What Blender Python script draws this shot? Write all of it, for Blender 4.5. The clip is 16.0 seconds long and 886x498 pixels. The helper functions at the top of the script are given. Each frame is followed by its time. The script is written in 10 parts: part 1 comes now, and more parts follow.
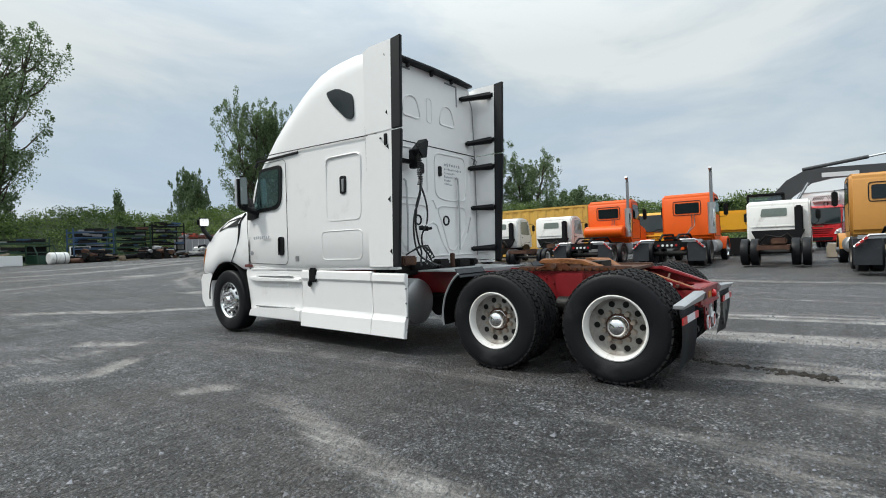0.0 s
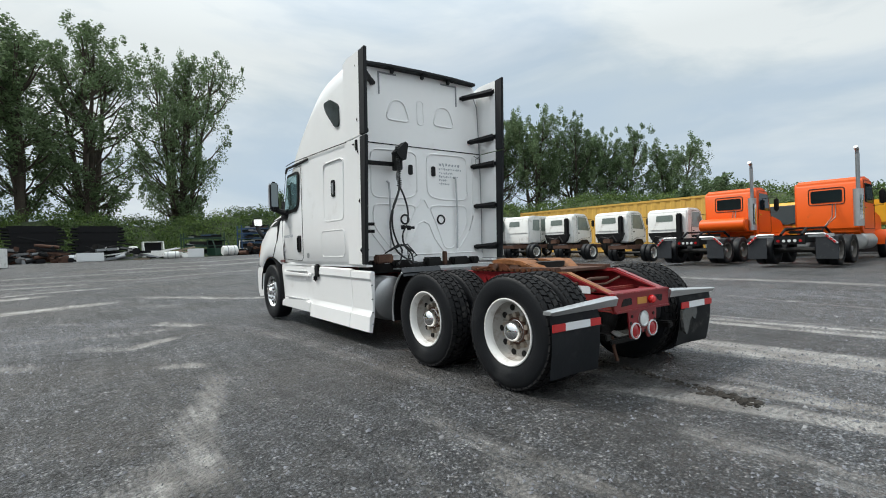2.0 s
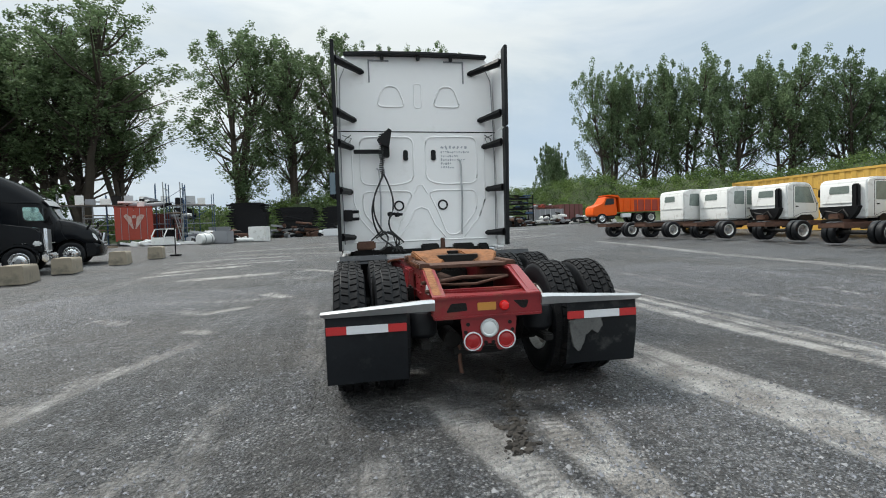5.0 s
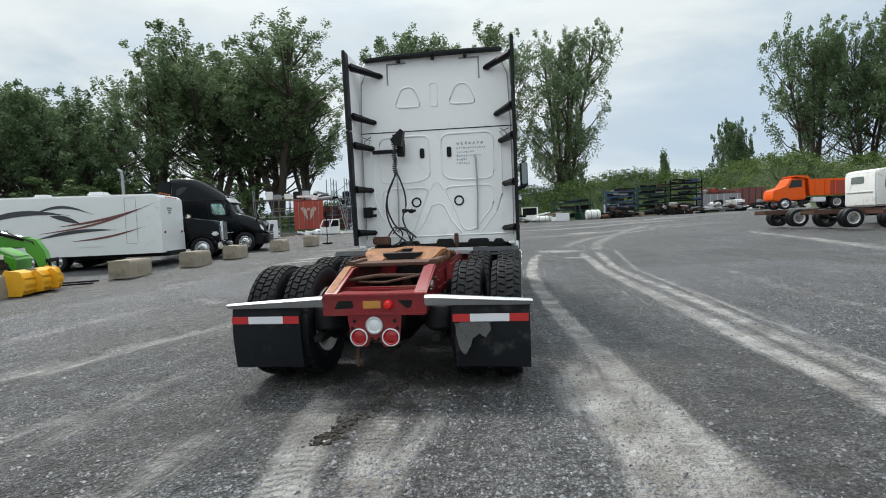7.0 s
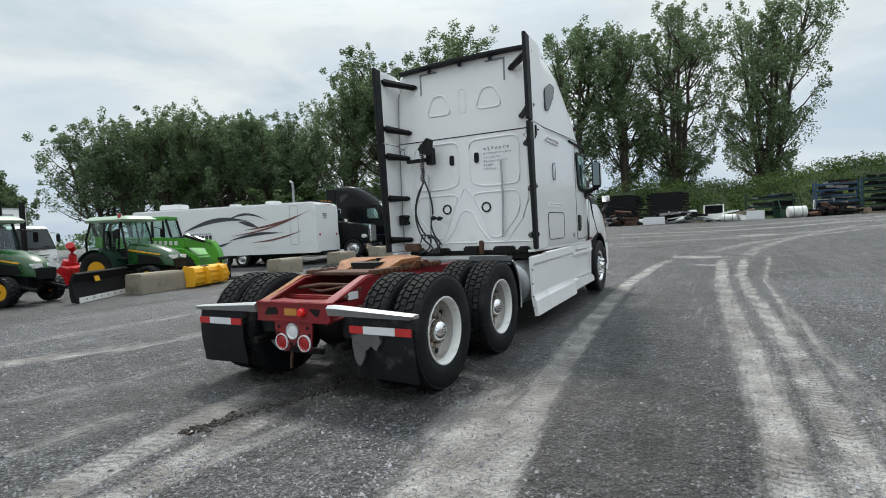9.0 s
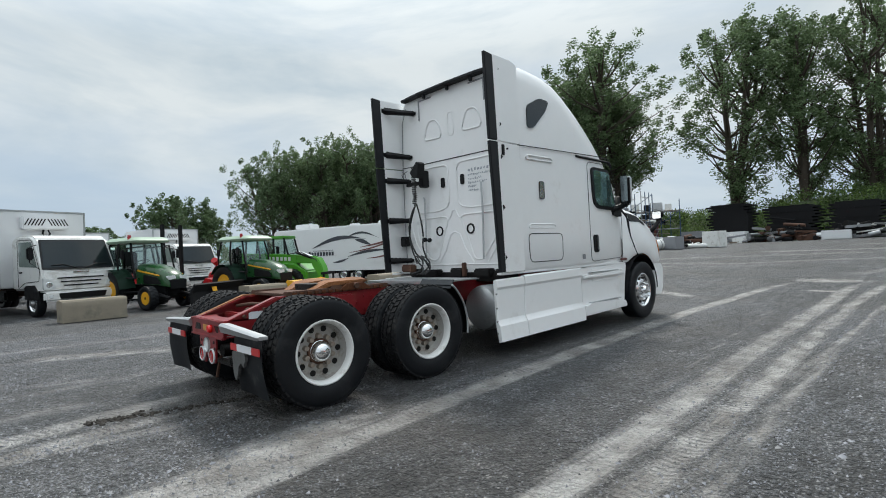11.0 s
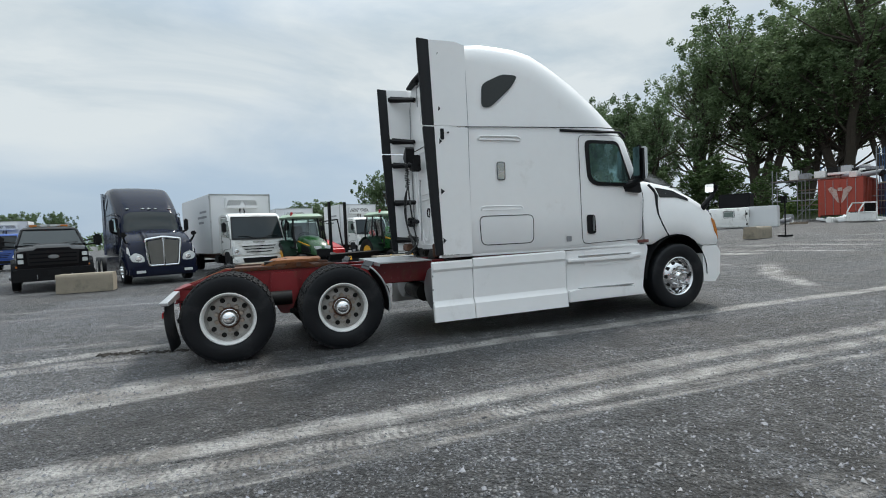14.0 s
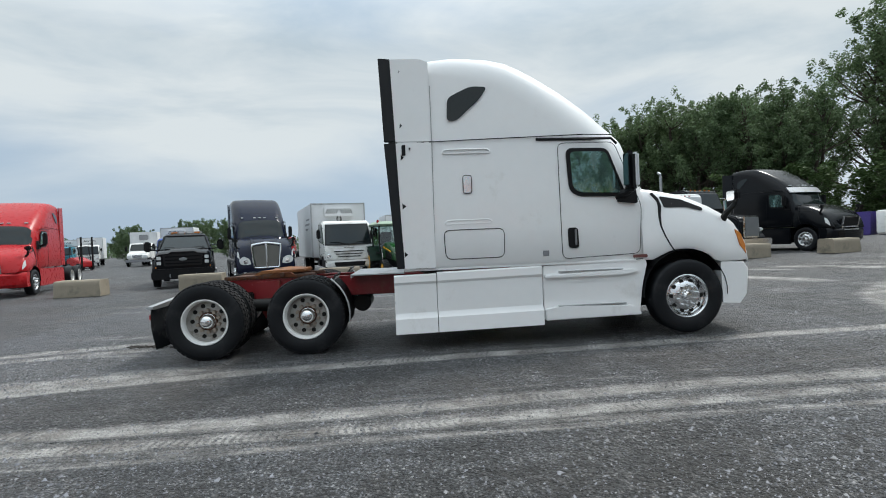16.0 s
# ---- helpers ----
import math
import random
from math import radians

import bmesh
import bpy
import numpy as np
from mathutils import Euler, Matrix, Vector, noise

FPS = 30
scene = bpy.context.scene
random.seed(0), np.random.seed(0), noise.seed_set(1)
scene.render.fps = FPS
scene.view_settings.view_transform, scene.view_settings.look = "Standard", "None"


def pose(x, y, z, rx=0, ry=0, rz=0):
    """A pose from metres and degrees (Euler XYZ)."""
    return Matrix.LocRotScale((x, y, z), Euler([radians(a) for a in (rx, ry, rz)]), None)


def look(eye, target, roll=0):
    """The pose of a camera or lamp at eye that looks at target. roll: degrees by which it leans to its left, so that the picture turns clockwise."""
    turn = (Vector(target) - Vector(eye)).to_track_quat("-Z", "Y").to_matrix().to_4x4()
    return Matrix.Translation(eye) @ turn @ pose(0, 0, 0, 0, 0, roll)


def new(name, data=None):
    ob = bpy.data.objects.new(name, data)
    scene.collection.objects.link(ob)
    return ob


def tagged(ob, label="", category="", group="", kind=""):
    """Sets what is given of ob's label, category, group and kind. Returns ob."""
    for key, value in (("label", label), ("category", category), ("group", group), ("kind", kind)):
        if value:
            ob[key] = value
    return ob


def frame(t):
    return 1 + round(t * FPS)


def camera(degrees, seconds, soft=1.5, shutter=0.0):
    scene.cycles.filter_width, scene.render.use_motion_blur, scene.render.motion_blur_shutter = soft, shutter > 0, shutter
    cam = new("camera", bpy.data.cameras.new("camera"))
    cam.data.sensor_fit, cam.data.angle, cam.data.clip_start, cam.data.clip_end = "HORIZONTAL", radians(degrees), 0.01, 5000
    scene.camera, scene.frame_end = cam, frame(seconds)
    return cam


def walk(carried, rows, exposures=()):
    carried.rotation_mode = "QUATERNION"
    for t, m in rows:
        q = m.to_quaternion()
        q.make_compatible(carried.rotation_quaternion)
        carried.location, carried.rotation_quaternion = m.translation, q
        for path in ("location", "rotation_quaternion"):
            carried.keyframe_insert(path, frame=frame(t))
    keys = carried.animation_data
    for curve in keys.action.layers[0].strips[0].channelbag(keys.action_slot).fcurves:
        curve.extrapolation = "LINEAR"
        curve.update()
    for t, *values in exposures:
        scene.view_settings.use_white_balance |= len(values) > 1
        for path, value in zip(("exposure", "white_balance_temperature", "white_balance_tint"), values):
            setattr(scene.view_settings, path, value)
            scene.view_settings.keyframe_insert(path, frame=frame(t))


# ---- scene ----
cam = camera(82.5, 16.0, soft=1.0)
PATH = [
    (0, (-5.72, -2.25, 1.278), (-4.136, -1.03, 1.274), -2.0),
    (0.5, (-5.35, -2.71, 1.282), (-3.857, -1.379, 1.276), -2.0),
    (1, (-5.053, -3.182, 1.28), (-3.649, -1.758, 1.252), -1.9),
    (1.5, (-4.642, -3.559, 1.276), (-3.335, -2.046, 1.239), -2.0),
    (2, (-4.24, -3.942, 1.275), (-3.059, -2.327, 1.264), -1.9),
    (2.5, (-3.825, -4.201, 1.258), (-2.782, -2.494, 1.225), -1.9),
    (3, (-3.285, -4.427, 1.26), (-2.372, -2.648, 1.251), -1.9),
    (3.5, (-2.76, -4.639, 1.299), (-1.986, -2.795, 1.313), -1.9),
    (3.7, (-2.529, -4.685, 1.293), (-1.81, -2.819, 1.29), -1.9),
    (5.8, (-0.177, -5.228, 1.356), (-0.091, -3.232, 1.263), -2.3),
    (6, (0.033, -5.24, 1.343), (0.041, -3.242, 1.25), -2.4),
    (6.5, (0.617, -5.216, 1.36), (0.446, -3.224, 1.296), -2.4),
    (7, (1.198, -5.224, 1.362), (0.898, -3.25, 1.258), -2.4),
    (7.5, (1.709, -5.117, 1.376), (1.208, -3.185, 1.248), -2.4),
    (8, (2.29, -4.975, 1.363), (1.585, -3.105, 1.272), -2.6),
    (8.5, (2.819, -4.775, 1.362), (1.971, -2.965, 1.302), -2.7),
    (9, (3.338, -4.467, 1.371), (2.368, -2.719, 1.298), -2.7),
    (9.2, (3.551, -4.354, 1.362), (2.52, -2.643, 1.261), -2.7),
    (11.3, (5.566, -2.748, 1.36), (4.069, -1.422, 1.37), -2.6),
    (11.5, (5.722, -2.576, 1.352), (4.191, -1.289, 1.346), -2.6),
    (12, (6.043, -2.138, 1.369), (4.403, -0.994, 1.318), -2.5),
    (12.5, (6.381, -1.634, 1.393), (4.662, -0.614, 1.341), -2.5),
    (13, (6.73, -1.174, 1.408), (4.959, -0.246, 1.338), -2.5),
    (13.5, (7.032, -0.678, 1.408), (5.189, 0.096, 1.335), -2.5),
    (14, (7.403, -0.172, 1.392), (5.517, 0.49, 1.319), -2.5),
    (14.5, (7.619, 0.331, 1.388), (5.704, 0.891, 1.245), -2.4),
    (15, (7.75, 0.905, 1.395), (5.799, 1.325, 1.26), -2.4),
    (15.5, (7.879, 1.464, 1.429), (5.9, 1.742, 1.348), -2.4),
    (16, (7.924, 2.074, 1.446), (5.929, 2.209, 1.407), -2.4),
]
walk(cam, [(t, look(eye, goal, roll)) for t, eye, goal, roll in PATH],
     [(0, 0.1, 6500, 10), (2.5, 0.2, 6500, 10), (7, 0.26, 6500, 10), (9, 0.2, 6470, 10), (11.5, 0.08, 6380, 10), (13, 0.06, 6340, 10), (16, 0.05, 6340, 10)])

# ---- light ----
SUN_EL, SUN_AZ = radians(54), radians(-38)   # azimuth from +y towards +x
world = bpy.data.worlds.new("sky")
scene.world = world
world.use_nodes = True
wt = world.node_tree
wt.nodes.clear()


def wn(kind, **inputs):
    n = wt.nodes.new(kind)
    for k, v in inputs.items():
        n.inputs[k].default_value = v
    return n


sky = wn("ShaderNodeTexSky")
sky.sky_type, sky.sun_disc = "NISHITA", False
sky.sun_elevation, sky.sun_rotation = SUN_EL, SUN_AZ
sky.air_density, sky.dust_density, sky.ozone_density = 1.0, 2.5, 1.5
coord = wn("ShaderNodeTexCoord")
sep = wn("ShaderNodeSeparateXYZ")
wt.links.new(coord.outputs["Generated"], sep.inputs[0])
mp = wn("ShaderNodeMapping")
mp.inputs["Scale"].default_value = (1.0, 1.0, 3.6)
mp.inputs["Location"].default_value = (0.35, 0.2, 0.1)
wt.links.new(coord.outputs["Generated"], mp.inputs[0])
n1 = wn("ShaderNodeTexNoise", Scale=1.7, Detail=6.0, Roughness=0.5, Distortion=0.25)
wt.links.new(mp.outputs[0], n1.inputs["Vector"])
n2 = wn("ShaderNodeTexNoise", Scale=1.9, Detail=6.0, Roughness=0.56, Distortion=0.5)
wt.links.new(mp.outputs[0], n2.inputs["Vector"])
# cloud cover: full overhead, thinner low down
cover = wn("ShaderNodeMapRange")
for k, v in (("From Min", 0.03), ("From Max", 0.28), ("To Min", 0.3), ("To Max", 1.0)):
    cover.inputs[k].default_value = v
wt.links.new(sep.outputs["Z"], cover.inputs["Value"])
band = wn("ShaderNodeMapRange")
for k, v in (("From Min", 0.34), ("From Max", 0.66), ("To Min", -0.45), ("To Max", 0.45)):
    band.inputs[k].default_value = v
wt.links.new(n1.outputs["Fac"], band.inputs["Value"])
add = wn("ShaderNodeMath")
add.operation, add.use_clamp = "ADD", True
wt.links.new(cover.outputs[0], add.inputs[0])
wt.links.new(band.outputs[0], add.inputs[1])
cloud = wn("ShaderNodeMix")
cloud.data_type = "RGBA"
cloud.inputs[6].default_value = (5.3, 6.2, 6.75, 1)
cloud.inputs[7].default_value = (7.3, 7.85, 7.95, 1)
shade = wn("ShaderNodeMapRange")
for k, v in (("From Min", 0.38), ("From Max", 0.56), ("To Min", 0.0), ("To Max", 1.0)):
    shade.inputs[k].default_value = v
wt.links.new(n2.outputs["Fac"], shade.inputs["Value"])
wt.links.new(shade.outputs[0], cloud.inputs[0])
haze = wn("ShaderNodeMix")
haze.data_type = "RGBA"
haze.inputs[0].default_value = 0.82
wt.links.new(sky.outputs[0], haze.inputs[6])
haze.inputs[7].default_value = (4.5, 5.8, 7.2, 1)
mixc = wn("ShaderNodeMix")
mixc.data_type = "RGBA"
wt.links.new(add.outputs[0], mixc.inputs[0])
wt.links.new(haze.outputs[2], mixc.inputs[6])
wt.links.new(cloud.outputs[2], mixc.inputs[7])
# an overcast sky is brightest overhead
lift = wn("ShaderNodeMapRange")
for k, v in (("From Min", 0.35), ("From Max", 0.95), ("To Min", 1.0), ("To Max", 2.3)):
    lift.inputs[k].default_value = v
wt.links.new(sep.outputs["Z"], lift.inputs["Value"])
gain = wn("ShaderNodeMix")
gain.data_type, gain.blend_type = "RGBA", "MULTIPLY"
gain.inputs[0].default_value = 1
wt.links.new(mixc.outputs[2], gain.inputs[6])
wt.links.new(lift.outputs[0], gain.inputs[7])
bg = wn("ShaderNodeBackground", Strength=0.094)
wt.links.new(gain.outputs[2], bg.inputs[0])
wo = wn("ShaderNodeOutputWorld")
wt.links.new(bg.outputs[0], wo.inputs[0])
sun = new("sun", bpy.data.lights.new("sun", "SUN"))
sun.data.energy, sun.data.angle, sun.data.color = 2.5, radians(9), (1.0, 0.97, 0.9)
sun.matrix_world = look((math.sin(SUN_AZ) * math.cos(SUN_EL), math.cos(SUN_AZ) * math.cos(SUN_EL), math.sin(SUN_EL)), (0, 0, 0))

# ---- materials ----


def material(name, base, rough=0.5, metal=0.0, var=0.12, scale=6.0, fine=60.0, bump=0.0, dirt=None, dirt_amt=0.0, dirt_scale=2.5,
             coat=0.0, per_object=0.0, spec=0.5, island=0.0):
    """A surface with two scales of variation, optional patches of dirt, and fine relief."""
    m = bpy.data.materials.new(name)
    m.use_nodes = True
    nt = m.node_tree
    b = nt.nodes["Principled BSDF"]
    L = nt.links.new
    tc = nt.nodes.new("ShaderNodeTexCoord")
    a = nt.nodes.new("ShaderNodeTexNoise")
    a.inputs["Scale"].default_value, a.inputs["Detail"].default_value = scale, 5
    f = nt.nodes.new("ShaderNodeTexNoise")
    f.inputs["Scale"].default_value, f.inputs["Detail"].default_value = fine, 3
    L(tc.outputs["Object"], a.inputs["Vector"])
    L(tc.outputs["Object"], f.inputs["Vector"])
    mean = nt.nodes.new("ShaderNodeMath")
    mean.operation = "ADD"
    L(a.outputs["Fac"], mean.inputs[0])
    L(f.outputs["Fac"], mean.inputs[1])
    last = mean.outputs[0]
    if per_object or island:
        if island:
            info = nt.nodes.new("ShaderNodeNewGeometry").outputs["Random Per Island"]
        else:
            info = nt.nodes.new("ShaderNodeObjectInfo").outputs["Random"]
        k = nt.nodes.new("ShaderNodeMath")
        k.operation = "MULTIPLY_ADD"
        L(info, k.inputs[0])
        k.inputs[1].default_value = max(per_object, island) / max(var, 0.01)
        L(last, k.inputs[2])
        last = k.outputs[0]
    rmp = nt.nodes.new("ShaderNodeMapRange")
    for kk, v in (("From Min", 0.5), ("From Max", 1.5), ("To Min", 1 - var), ("To Max", 1 + var)):
        rmp.inputs[kk].default_value = v
    rmp.clamp = False
    L(last, rmp.inputs["Value"])
    mul = nt.nodes.new("ShaderNodeMix")
    mul.data_type, mul.blend_type = "RGBA", "MULTIPLY"
    mul.inputs[0].default_value = 1
    mul.inputs[6].default_value = (*base, 1)
    L(rmp.outputs[0], mul.inputs[7])
    col = mul.outputs[2]
    rough_out = None
    if dirt:
        d = nt.nodes.new("ShaderNodeTexNoise")
        d.inputs["Scale"].default_value, d.inputs["Detail"].default_value, d.inputs["Roughness"].default_value = dirt_scale, 8, 0.65
        L(tc.outputs["Object"], d.inputs["Vector"])
        r2 = nt.nodes.new("ShaderNodeMapRange")
        for kk, v in (("From Min", 0.62 - 0.25 * dirt_amt), ("From Max", 0.74 - 0.12 * dirt_amt), ("To Min", 0.0), ("To Max", min(1.0, 0.35 + dirt_amt))):
            r2.inputs[kk].default_value = v
        L(d.outputs["Fac"], r2.inputs["Value"])
        dm = nt.nodes.new("ShaderNodeMix")
        dm.data_type = "RGBA"
        L(r2.outputs[0], dm.inputs[0])
        L(col, dm.inputs[6])
        dm.inputs[7].default_value = (*dirt, 1)
        col = dm.outputs[2]
        rr = nt.nodes.new("ShaderNodeMapRange")
        rr.inputs["To Min"].default_value, rr.inputs["To Max"].default_value = rough, max(rough, 0.8)
        L(r2.outputs[0], rr.inputs["Value"])
        rough_out = rr.outputs[0]
    L(col, b.inputs["Base Color"])
    b.inputs["Metallic"].default_value = metal
    b.inputs["Specular IOR Level"].default_value = spec
    if rough_out:
        L(rough_out, b.inputs["Roughness"])
    else:
        r3 = nt.nodes.new("ShaderNodeMapRange")
        r3.inputs["From Min"].default_value, r3.inputs["From Max"].default_value = 0.3, 0.7
        r3.inputs["To Min"].default_value, r3.inputs["To Max"].default_value = max(0.02, rough - 0.07), min(1, rough + 0.07)
        L(a.outputs["Fac"], r3.inputs["Value"])
        L(r3.outputs[0], b.inputs["Roughness"])
    if coat:
        b.inputs["Coat Weight"].default_value, b.inputs["Coat Roughness"].default_value = coat, 0.06
    if bump:
        bp = nt.nodes.new("ShaderNodeBump")
        bp.inputs["Strength"].default_value, bp.inputs["Distance"].default_value = bump, 0.02
        L(f.outputs["Fac"], bp.inputs["Height"])
        L(bp.outputs[0], b.inputs["Normal"])
    return m


DUST = (0.22, 0.2, 0.175)
